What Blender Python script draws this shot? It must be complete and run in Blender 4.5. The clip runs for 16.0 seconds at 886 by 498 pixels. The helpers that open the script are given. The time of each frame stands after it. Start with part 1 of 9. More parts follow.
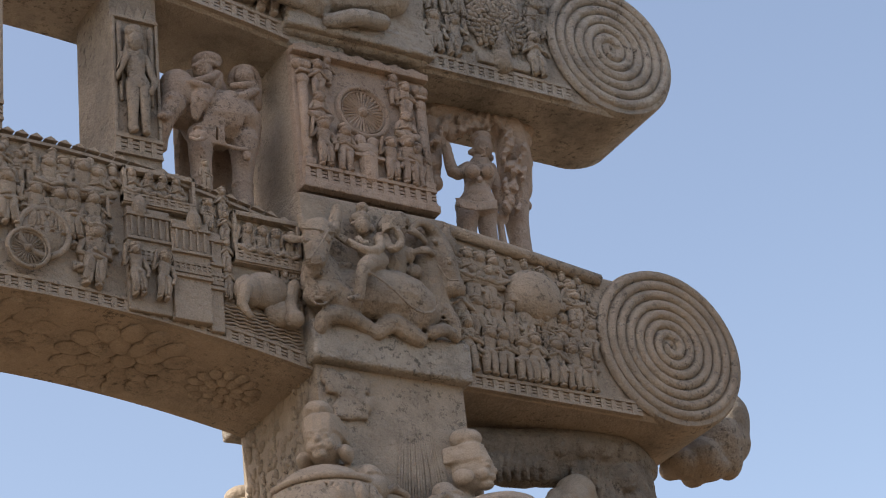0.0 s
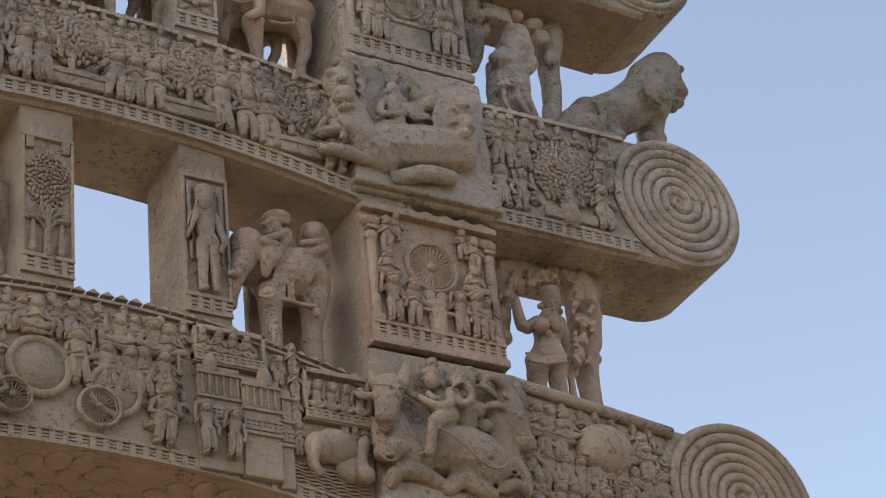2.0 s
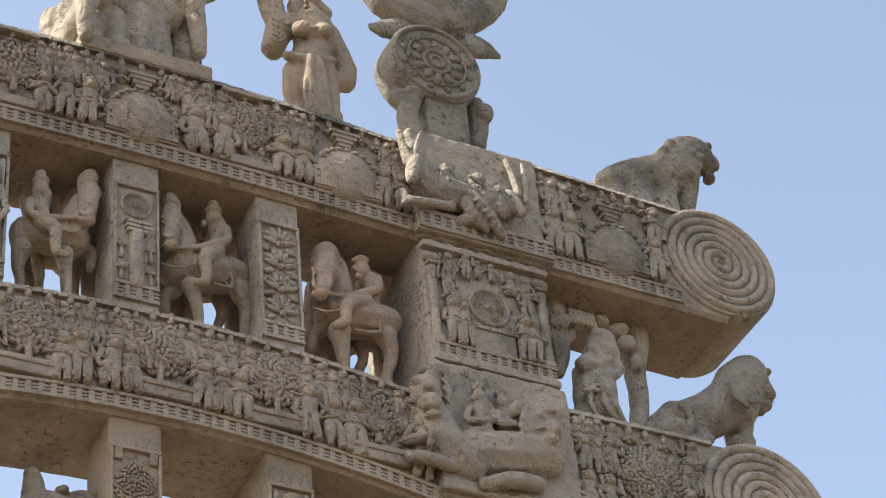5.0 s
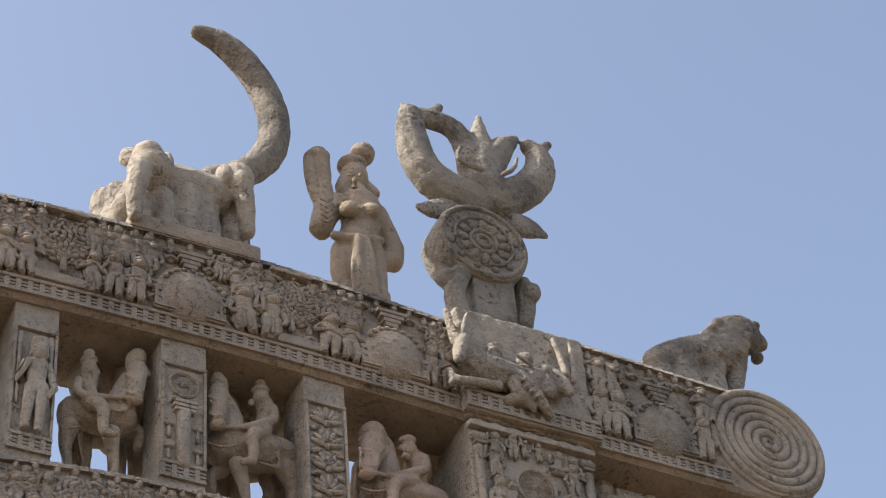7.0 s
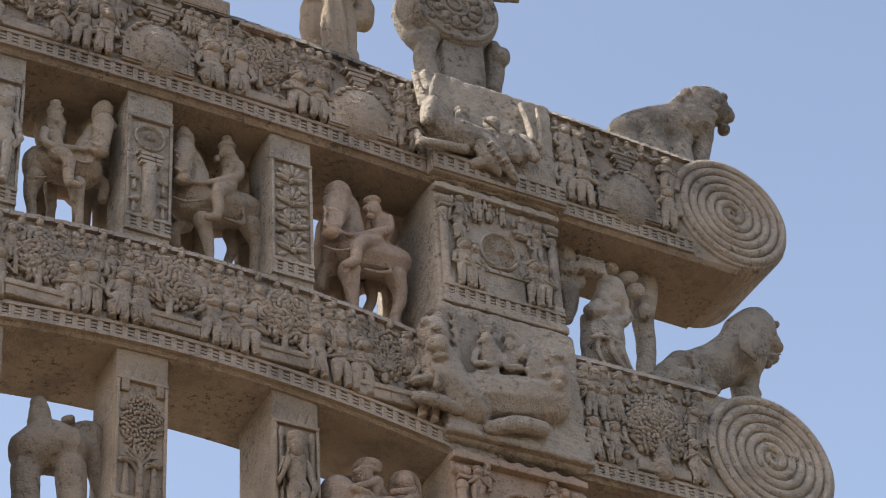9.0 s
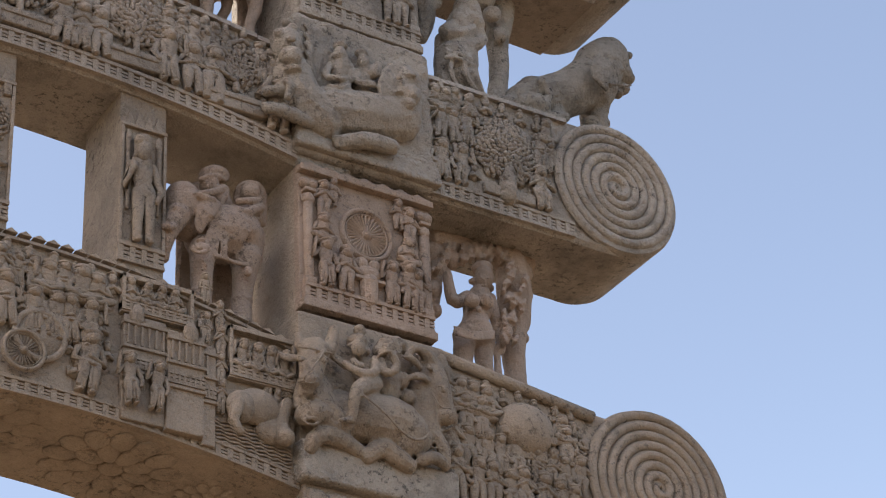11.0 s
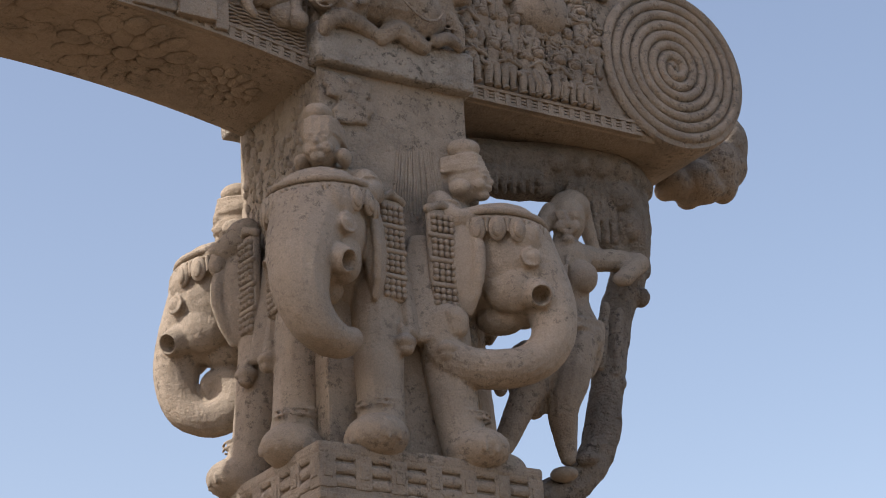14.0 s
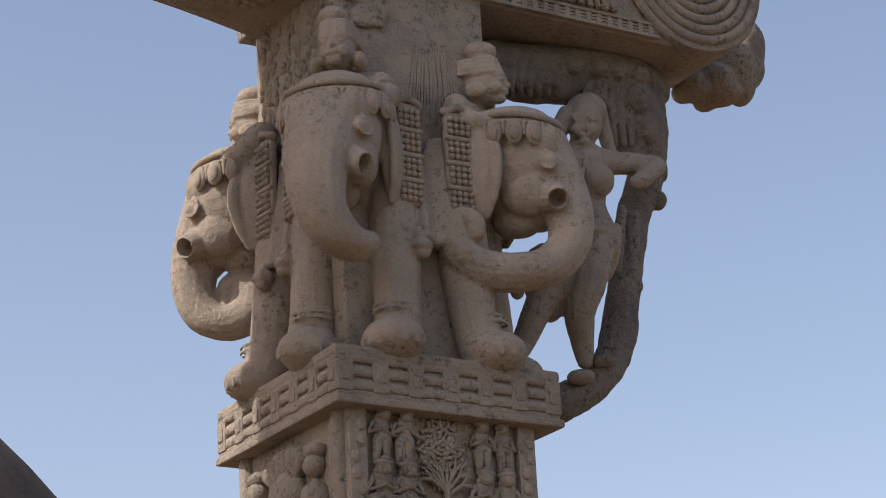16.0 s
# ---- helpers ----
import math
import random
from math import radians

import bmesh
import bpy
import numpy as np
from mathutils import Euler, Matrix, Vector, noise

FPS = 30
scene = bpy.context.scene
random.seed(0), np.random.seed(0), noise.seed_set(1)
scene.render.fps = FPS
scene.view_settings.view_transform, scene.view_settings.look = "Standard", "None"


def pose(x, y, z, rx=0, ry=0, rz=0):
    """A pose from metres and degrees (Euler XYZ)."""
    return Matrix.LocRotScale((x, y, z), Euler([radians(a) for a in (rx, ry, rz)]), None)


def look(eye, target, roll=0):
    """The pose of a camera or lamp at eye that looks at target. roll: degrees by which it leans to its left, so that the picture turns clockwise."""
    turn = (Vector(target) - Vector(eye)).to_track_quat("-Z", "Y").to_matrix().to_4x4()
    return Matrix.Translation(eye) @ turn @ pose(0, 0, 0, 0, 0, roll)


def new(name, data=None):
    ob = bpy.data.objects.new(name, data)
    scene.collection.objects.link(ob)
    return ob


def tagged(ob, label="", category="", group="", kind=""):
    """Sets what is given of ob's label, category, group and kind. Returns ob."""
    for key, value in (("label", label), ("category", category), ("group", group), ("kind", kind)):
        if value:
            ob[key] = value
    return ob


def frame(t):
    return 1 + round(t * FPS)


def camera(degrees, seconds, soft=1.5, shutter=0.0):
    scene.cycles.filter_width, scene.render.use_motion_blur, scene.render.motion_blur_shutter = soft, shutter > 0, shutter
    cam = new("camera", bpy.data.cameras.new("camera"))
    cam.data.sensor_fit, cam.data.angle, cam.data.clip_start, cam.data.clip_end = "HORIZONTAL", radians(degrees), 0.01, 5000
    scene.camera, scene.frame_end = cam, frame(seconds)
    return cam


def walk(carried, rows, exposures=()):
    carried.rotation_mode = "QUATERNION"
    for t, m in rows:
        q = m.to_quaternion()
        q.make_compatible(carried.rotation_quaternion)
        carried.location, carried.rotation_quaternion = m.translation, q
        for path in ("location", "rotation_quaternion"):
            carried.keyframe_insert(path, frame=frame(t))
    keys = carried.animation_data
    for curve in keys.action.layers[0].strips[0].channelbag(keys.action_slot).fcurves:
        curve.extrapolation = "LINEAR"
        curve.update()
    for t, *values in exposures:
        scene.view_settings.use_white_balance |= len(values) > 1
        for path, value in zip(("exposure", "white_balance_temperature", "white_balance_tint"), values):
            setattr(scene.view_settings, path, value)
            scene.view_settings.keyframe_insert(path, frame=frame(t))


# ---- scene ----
# One stone gateway seen from a fixed tripod; the head only pans, tilts and leans.
EYE = (0.0, -6.77, 1.6)
cam = camera(21.26, 16.0, 1.0)
ROWS = [
    (0.0, 119.357, 5.597, -30.275),
    (0.5, 121.253, 5.334, -29.346),
    (1.0, 122.359, 5.389, -28.81),
    (1.5, 122.347, 5.378, -28.768),
    (2.0, 123.282, 5.298, -28.478),
    (2.5, 125.852, 5.039, -28.061),
    (3.0, 126.521, 5.111, -27.859),
    (3.5, 126.802, 5.177, -27.704),
    (4.0, 127.077, 5.067, -27.634),
    (4.5, 128.632, 5.009, -27.11),
    (5.0, 130.899, 4.637, -26.337),
    (5.2, 131.704, 4.506, -26.217),
    (7.3, 135.4, 3.751, -25.432),
    (7.5, 134.616, 3.543, -25.374),
    (8.0, 132.797, 3.443, -25.896),
    (8.5, 131.302, 3.43, -26.588),
    (9.0, 129.435, 3.078, -27.293),
    (9.5, 127.053, 3.121, -29.353),
    (10.0, 125.641, 2.958, -31.627),
    (10.2, 125.14, 2.785, -31.868),
    (12.3, 117.081, 2.666, -32.294),
    (12.5, 116.45, 2.615, -32.265),
    (13.0, 115.17, 2.61, -32.32),
    (13.5, 113.374, 2.701, -32.021),
    (14.0, 112.208, 2.842, -31.597),
    (14.5, 112.134, 2.973, -31.433),
    (15.0, 111.535, 2.982, -31.344),
    (15.5, 110.487, 2.915, -31.304),
    (16.0, 109.882, 2.806, -31.178),
]
walk(cam, [(t, pose(*EYE, rx, ry, rz)) for t, rx, ry, rz in ROWS],
     [(0, 1.08, 6550, 10), (1.5, 1.3, 6850, 9), (3.5, 1.46, 6850, 8), (5, 1.56, 6850, 6), (7.5, 1.2, 6600, 10), (8, 1.22, 6600, 10), (9, 1.3, 6650, 10),
      (10, 1.42, 6700, 11), (12.5, 1.0, 6550, 12), (14.5, 0.74, 6450, 13), (16, 0.58, 6350, 14)])

# ---- light ----
SUN_EL, SUN_AZ = 44.0, -84.0   # elevation, and bearing from +y towards +x
world = bpy.data.worlds.new("sky")
scene.world = world
world.use_nodes = True
wn = world.node_tree.nodes
sky = wn.new("ShaderNodeTexSky")
sky.sky_type = "NISHITA"
sky.sun_disc = False
sky.sun_elevation = radians(SUN_EL)
sky.sun_rotation = radians(SUN_AZ)
sky.air_density, sky.dust_density, sky.ozone_density = 1.0, 1.8, 1.0
wn["Background"].inputs["Strength"].default_value = 0.13
haze = wn.new("ShaderNodeMix")
haze.data_type, haze.blend_type = "RGBA", "MULTIPLY"
haze.inputs["Factor"].default_value = 1.0
haze.inputs["B"].default_value = (1.15, 1.0, 0.895, 1)
world.node_tree.links.new(sky.outputs["Color"], haze.inputs["A"])
world.node_tree.links.new(haze.outputs["Result"], wn["Background"].inputs["Color"])
sun = new("sun", bpy.data.lights.new("sun", "SUN"))
sun.data.energy, sun.data.angle, sun.data.color = 3.0, radians(0.6), (1.0, 0.94, 0.85)
el, az = radians(SUN_EL), radians(SUN_AZ)
sun.matrix_world = look((0, 0, 30), (-math.sin(az) * math.cos(el), -math.cos(az) * math.cos(el), 30 - math.sin(el)))


# ---- materials ----
def stone(name, c1, c2, dark, patina=0.35, grain=1.0, bump=0.35, scale=1.0, pit=0.5):
    """Weathered sandstone: two colours in broad clouds, dark lichen, grains and small pits."""
    m = bpy.data.materials.new(name)
    m.use_nodes = True
    t = m.node_tree
    n, l = t.nodes, t.links
    b = n["Principled BSDF"]
    b.inputs["Roughness"].default_value = 0.92
    b.inputs["Specular IOR Level"].default_value = 0.2
    geo = n.new("ShaderNodeNewGeometry")
    info = n.new("ShaderNodeObjectInfo")

    def noise_tex(s, detail, rough, off=0.0):
        x = n.new("ShaderNodeTexNoise")
        x.inputs["Scale"].default_value, x.inputs["Detail"].default_value, x.inputs["Roughness"].default_value = s * scale, detail, rough
        if off:
            v = n.new("ShaderNodeVectorMath")
            v.inputs[1].default_value = (off, off * 1.7, off * 0.6)
            l.new(geo.outputs["Position"], v.inputs[0])
            l.new(v.outputs[0], x.inputs["Vector"])
        else:
            l.new(geo.outputs["Position"], x.inputs["Vector"])
        return x.outputs["Fac"]

    def ramp(src, a, c):
        r = n.new("ShaderNodeMapRange")
        r.inputs["From Min"].default_value, r.inputs["From Max"].default_value = a, c
        l.new(src, r.inputs["Value"])
        return r.outputs["Result"]

    def mix(fac, a, c, mode="MIX", k=None):
        x = n.new("ShaderNodeMix")
        x.data_type, x.blend_type = "RGBA", mode
        for sock, v in ((x.inputs["Factor"], fac), (x.inputs["A"], a), (x.inputs["B"], c)):
            if isinstance(v, (int, float)):
                sock.default_value = v
            elif isinstance(v, tuple):
                sock.default_value = (*v, 1)
            else:
                l.new(v, sock)
        return x.outputs["Result"]

    def mul(a, k):
        x = n.new("ShaderNodeMath")
        x.operation = "MULTIPLY"
        l.new(a, x.inputs[0])
        if isinstance(k, (int, float)):
            x.inputs[1].default_value = k
        else:
            l.new(k, x.inputs[1])
        return x.outputs[0]

    broad = ramp(noise_tex(2.2, 5, 0.6), 0.35, 0.68)
    col = mix(broad, c1, c2)
    lich = mul(ramp(noise_tex(3.1, 8, 0.72, 7.0), 0.47, 0.64), patina)
    col = mix(lich, col, dark)
    spots = mul(ramp(noise_tex(34.0, 6, 0.75, 3.0), 0.53, 0.62), mul(ramp(noise_tex(4.0, 3, 0.5, 11.0), 0.4, 0.6), 0.45 + patina * 0.55))
    col = mix(spots, col, tuple(v * 0.55 for v in dark))
    pale = mul(ramp(noise_tex(9.0, 6, 0.7, 19.0), 0.55, 0.75), 0.35)
    col = mix(pale, col, tuple(min(0.7, v * 1.3) for v in c1))
    gr = ramp(noise_tex(170.0, 3, 0.6), 0.25, 0.8)
    hv = n.new("ShaderNodeHueSaturation")
    rv_ = n.new("ShaderNodeMapRange")
    rv_.inputs["To Min"].default_value, rv_.inputs["To Max"].default_value = 0.82, 1.16
    l.new(gr, rv_.inputs["Value"])
    l.new(rv_.outputs["Result"], hv.inputs["Value"])
    l.new(col, hv.inputs["Color"])
    hv2 = n.new("ShaderNodeHueSaturation")
    rr = n.new("ShaderNodeMapRange")
    rr.inputs["To Min"].default_value, rr.inputs["To Max"].default_value = 0.9, 1.1
    l.new(info.outputs["Random"], rr.inputs["Value"])
    l.new(rr.outputs["Result"], hv2.inputs["Value"])
    l.new(hv.outputs["Color"], hv2.inputs["Color"])
    l.new(hv2.outputs["Color"], b.inputs["Base Color"])
    # relief: worn waves, pits and grain
    vor = n.new("ShaderNodeTexVoronoi")
    vor.inputs["Scale"].default_value = 44.0 * scale
    l.new(geo.outputs["Position"], vor.inputs["Vector"])
    pits = mul(ramp(vor.outputs["Distance"], 0.0, 0.28), pit)
    add = n.new("ShaderNodeMath")
    add.operation = "ADD"
    l.new(mul(noise_tex(26.0, 6, 0.65, 5.0), 2.2), add.inputs[0])
    l.new(pits, add.inputs[1])
    add2 = n.new("ShaderNodeMath")
    add2.operation = "ADD"
    l.new(add.outputs[0], add2.inputs[0])
    l.new(mul(gr, 0.12 * grain), add2.inputs[1])
    bp = n.new("ShaderNodeBump")
    bp.inputs["Strength"].default_value, bp.inputs["Distance"].default_value = bump, 0.022
    l.new(add2.outputs[0], bp.inputs["Height"])
    l.new(bp.outputs["Normal"], b.inputs["Normal"])
    return m


WARM = stone("sandstone_warm", (0.365, 0.307, 0.244), (0.295, 0.246, 0.193), (0.14, 0.126, 0.109), 0.48, bump=0.55)
UPPER = stone("sandstone_upper", (0.385, 0.335, 0.28), (0.305, 0.265, 0.222), (0.13, 0.122, 0.11), 0.52, bump=0.6)
SMOOTH = stone("sandstone_smooth", (0.36, 0.302, 0.24), (0.305, 0.253, 0.198), (0.165, 0.147, 0.124), 0.35, bump=0.34)
GREY = stone("sandstone_grey", (0.42, 0.378, 0.322), (0.33, 0.299, 0.258), (0.105, 0.102, 0.094), 0.56, bump=0.75)
LICHEN = stone("sandstone_lichen", (0.335, 0.309, 0.268), (0.24, 0.224, 0.198), (0.075, 0.074, 0.068), 0.75, bump=0.85)
PINK = stone("sandstone_pink", (0.4, 0.315, 0.252), (0.33, 0.258, 0.205), (0.155, 0.13, 0.11), 0.4, bump=0.55)
# dark patina, deepened further to hold the shade under the lowest beam
STAINED_SHADE = stone("sandstone_stained_shade", (0.27, 0.232, 0.19), (0.195, 0.168, 0.138), (0.1, 0.09, 0.078), 0.6, bump=0.85)
DARK = stone("stone_dark", (0.13, 0.09, 0.065), (0.09, 0.065, 0.05), (0.05, 0.04, 0.035), 0.5, scale=0.25)
EARTH = stone("sunbaked_ground", (0.165, 0.113, 0.068), (0.13, 0.09, 0.055), (0.085, 0.064, 0.043), 0.4, scale=0.3, pit=0.2)


# ---- mesh kit ----
class Kit:
    """Collects simple solids in one mesh."""

    def __init__(self):
        self.v, self.f = [], []

    def add(self, verts, faces):
        o = len(self.v)
        self.v += [tuple(p) for p in verts]
        self.f += [tuple(i + o for i in q) for q in faces]
        return self

    def box(self, x0, x1, y0, y1, z0, z1, b=0.0):
        """A box with chamfered edges of width b."""
        if b <= 0:
            c = [(x, y, z) for z in (z0, z1) for y in (y0, y1) for x in (x0, x1)]
            return self.add(c, [(0, 2, 3, 1), (4, 5, 7, 6), (0, 1, 5, 4), (2, 6, 7, 3), (0, 4, 6, 2), (1, 3, 7, 5)])
        bm = bmesh.new()
        bmesh.ops.create_cube(bm, size=1)
        for v in bm.verts:
            v.co = ((x0 + x1) / 2 + v.co.x * (x1 - x0), (y0 + y1) / 2 + v.co.y * (y1 - y0), (z0 + z1) / 2 + v.co.z * (z1 - z0))
        bmesh.ops.bevel(bm, geom=bm.edges[:], offset=b, segments=2, profile=0.6, affect="EDGES")
        bm.verts.index_update()
        self.add([v.co[:] for v in bm.verts], [[v.index for v in f.verts] for f in bm.faces])
        bm.free()
        return self

    def ball(self, c, r, seg=10, ring=7, turn=None):
        """An ellipsoid; r is one radius or three."""
        rx, ry, rz = (r, r, r) if isinstance(r, (int, float)) else r
        c = Vector(c)
        vs = [(0, 0, rz)]
        for i in range(1, ring):
            a = math.pi * i / ring
            vs += [(rx * math.sin(a) * math.cos(2 * math.pi * j / seg), ry * math.sin(a) * math.sin(2 * math.pi * j / seg), rz * math.cos(a)) for j in range(seg)]
        vs.append((0, 0, -rz))
        vs = [c + (turn @ Vector(p) if turn else Vector(p)) for p in vs]
        fs = [(0, 1 + j, 1 + (j + 1) % seg) for j in range(seg)]
        for i in range(ring - 2):
            for j in range(seg):
                a, b = 1 + i * seg + j, 1 + i * seg + (j + 1) % seg
                fs.append((a, a + seg, b + seg, b))
        k = 1 + (ring - 2) * seg
        fs += [(k + seg, k + (j + 1) % seg, k + j) for j in range(seg)]
        return self.add(vs, fs)

    def tube(self, pts, radii, seg=8, flat=1.0, cap=True, smooth=0, up=(0, 1, 0)):
        """A round limb through pts with a radius at each; flat squeezes it along up."""
        P = [Vector(p) for p in pts]
        R = list(radii) if isinstance(radii, (list, tuple)) else [radii] * len(P)
        for _ in range(smooth):
            Q, S = [P[0]], [R[0]]
            for i in range(len(P) - 1):
                Q += [P[i] * 0.75 + P[i + 1] * 0.25, P[i] * 0.25 + P[i + 1] * 0.75]
                S += [R[i] * 0.75 + R[i + 1] * 0.25, R[i] * 0.25 + R[i + 1] * 0.75]
            P, R = Q + [P[-1]], S + [R[-1]]
        if cap:
            a, b = (P[0] - P[1]).normalized(), (P[-1] - P[-2]).normalized()
            P = [P[0] + a * R[0] * 0.85, P[0] + a * R[0] * 0.5] + P + [P[-1] + b * R[-1] * 0.5, P[-1] + b * R[-1] * 0.85]
            R = [R[0] * 0.4, R[0] * 0.85] + R + [R[-1] * 0.85, R[-1] * 0.4]
        vs, n = [], len(P)
        for i, p in enumerate(P):
            d = (P[min(i + 1, n - 1)] - P[max(i - 1, 0)]).normalized()
            u = Vector(up) - d * d.dot(Vector(up))
            if u.length < 0.05:
                u = Vector((1, 0, 0)) - d * d.x
            u.normalize()
            w = d.cross(u)
            for j in range(seg):
                a = 2 * math.pi * j / seg
                vs.append(p + (w * math.cos(a) + u * math.sin(a) * flat) * R[i])
        fs = [(i * seg + j, i * seg + (j + 1) % seg, (i + 1) * seg + (j + 1) % seg, (i + 1) * seg + j) for i in range(n - 1) for j in range(seg)]
        fs += [tuple(range(seg - 1, -1, -1)), tuple((n - 1) * seg + j for j in range(seg))]
        return self.add(vs, fs)

    def disc(self, c, r, y0, y1, seg=48):
        """A drum lying along y, its round face towards -y."""
        cx, cz = c
        vs = [(cx + r * math.cos(2 * math.pi * j / seg), y, cz + r * math.sin(2 * math.pi * j / seg)) for y in (y0, y1) for j in range(seg)]
        fs = [tuple(range(seg)), tuple(range(2 * seg - 1, seg - 1, -1))]
        fs += [(j, seg + j, seg + (j + 1) % seg, (j + 1) % seg) for j in range(seg)]
        return self.add(vs, fs)

    def ring(self, c, r, w, y0, depth, seg=32, rows=5):
        """A half-round raised ring on a face towards -y."""
        cx, cz = c
        vs = []
        for j in range(seg):
            a = 2 * math.pi * j / seg
            for i in range(rows):
                b = math.pi * i / (rows - 1)
                q = r - w * math.cos(b)
                vs.append((cx + q * math.cos(a), y0 - depth * math.sin(b), cz + q * math.sin(a)))
        fs = [(j * rows + i, ((j + 1) % seg) * rows + i, ((j + 1) % seg) * rows + i + 1, j * rows + i + 1) for j in range(seg) for i in range(rows - 1)]
        return self.add(vs, fs)

    def ring_at(self, c, n, r, w, seg=18):
        """A thin round hoop about a point, square to the direction n."""
        d = Vector(n).normalized()
        u = d.orthogonal().normalized()
        v = d.cross(u)
        pts = [Vector(c) + (u * math.cos(2 * math.pi * j / seg) + v * math.sin(2 * math.pi * j / seg)) * r for j in range(seg + 1)]
        return self.tube(pts, w, 6, cap=False)

    def mesh(self, name, smooth=True):
        me = bpy.data.meshes.new(name)
        me.from_pydata(self.v, [], self.f)
        me.update()
        if smooth:
            me.polygons.foreach_set("use_smooth", [True] * len(me.polygons))
        return me


def turned(me):
    """Makes all faces of a mesh look outwards."""
    bm = bmesh.new()
    bm.from_mesh(me)
    bmesh.ops.recalc_face_normals(bm, faces=bm.faces[:])
    bm.to_mesh(me)
    bm.free()
    return me


def part(name, kit, mat, parent=None, label="", smooth=False, kind=""):
    """Links a kit (or a mesh) as one object, under a thing or a part."""
    me = kit if isinstance(kit, bpy.types.Mesh) else turned(kit.mesh(name, smooth))
    ob = new(name, me)
    if mat and not me.materials:
        me.materials.append(mat)
    if parent:
        ob.parent = parent
        ob.matrix_parent_inverse = parent.matrix_basis.inverted()
    if label or kind:
        tagged(ob, label, kind=kind)
    return ob


def thing(name, at, label, category, group="", kind=""):
    ob = new(name)
    ob.matrix_basis = Matrix.Translation(at)
    ob.empty_display_size = 0.1
    return tagged(ob, label, category, group, kind)


def carved(name, kit, mat, label, category, voxel=0.012, group="", soften=4, wear=0.006, parent=None, drilled=()):
    """A statue: solids fused into one worn stone body."""
    ob = part(name, kit, mat, parent, smooth=True)
    r = ob.modifiers.new("fuse", "REMESH")
    r.mode, r.voxel_size, r.use_smooth_shade = "VOXEL", voxel, True
    s = ob.modifiers.new("soften", "SMOOTH")
    s.iterations, s.factor = soften, 0.5
    if wear:
        tex = bpy.data.textures.get("wear") or bpy.data.textures.new("wear", "CLOUDS")
        tex.noise_scale, tex.noise_depth = 0.05, 3
        d = ob.modifiers.new("wear", "DISPLACE")
        d.texture, d.strength, d.mid_level, d.texture_coords = tex, wear, 0.5, "GLOBAL"
    if drilled:
        # drilled holes: the fused surface is pressed inwards round each point
        bpy.context.view_layer.update()
        me = bpy.data.meshes.new_from_object(ob.evaluated_get(bpy.context.evaluated_depsgraph_get()))
        co = np.empty(len(me.vertices) * 3, np.float32)
        me.vertices.foreach_get("co", co)
        co = co.reshape(-1, 3)
        for at, r, way in drilled:
            d = np.linalg.norm(co - np.array(at, np.float32), axis=1) / r
            co += np.clip(1 - d ** 4, 0, 1)[:, None] * np.array(way, np.float32)
        me.vertices.foreach_set("co", co.ravel())
        me.update()
        ob.modifiers.clear()
        ob.data = me
    return tagged(ob, label, category, group) if not parent else tagged(ob, label)


# ---- plan ----
MID = 2.66            # the gate's middle along x
PX = 4.155            # middle of the pillar that is seen
PY = 0.29             # middle of pillars in depth
EYE_LINE = Vector((0.53, 0.848, 0))


def bow(top, k):
    return lambda x: top - k * (x - MID) ** 2


BEAMS = {
    # name: z top, z bottom (inner span), outer tops and bottoms (at block, at end), volute centre z, radius, depth
    "low": dict(top=bow(6.258, 0.122), bot=bow(5.605, 0.09), ot=(6.235, 6.14), ob=(5.525, 5.525), vx=5.515, vz=5.872, vr=0.362, y1=0.6, turns=7.6),
    "mid": dict(top=bow(7.6, 0.08), bot=bow(7.07, 0.09), ot=(7.612, 7.625), ob=(6.988, 6.988), vx=5.447, vz=7.325, vr=0.333, y1=0.47, turns=6.6),
    "high": dict(top=bow(8.995, 0.045), bot=bow(8.41, 0.02), ot=(9.03, 9.0), ob=(8.398, 8.375), vx=5.45, vz=8.72, vr=0.32, y1=0.48, turns=6.4),
}


# ---- ground and distance ----
def ground():
    k = Kit()
    n, s = 40, 3000.0
    ticks = [math.copysign(abs(i / (n / 2)) ** 3 * s, i) for i in range(-n // 2, n // 2 + 1)]
    k.add([(x, y, noise.noise((x * 0.02, y * 0.02, 0)) * 0.25 * min(1, max(0, (math.hypot(x, y) - 12) / 40))) for y in ticks for x in ticks],
          [(j * (n + 1) + i, j * (n + 1) + i + 1, (j + 1) * (n + 1) + i + 1, (j + 1) * (n + 1) + i) for j in range(n) for i in range(n)])
    tagged(part("ground", k, EARTH, smooth=True), "pale dry sunbaked earth round the gateway", "ground", kind="structure")


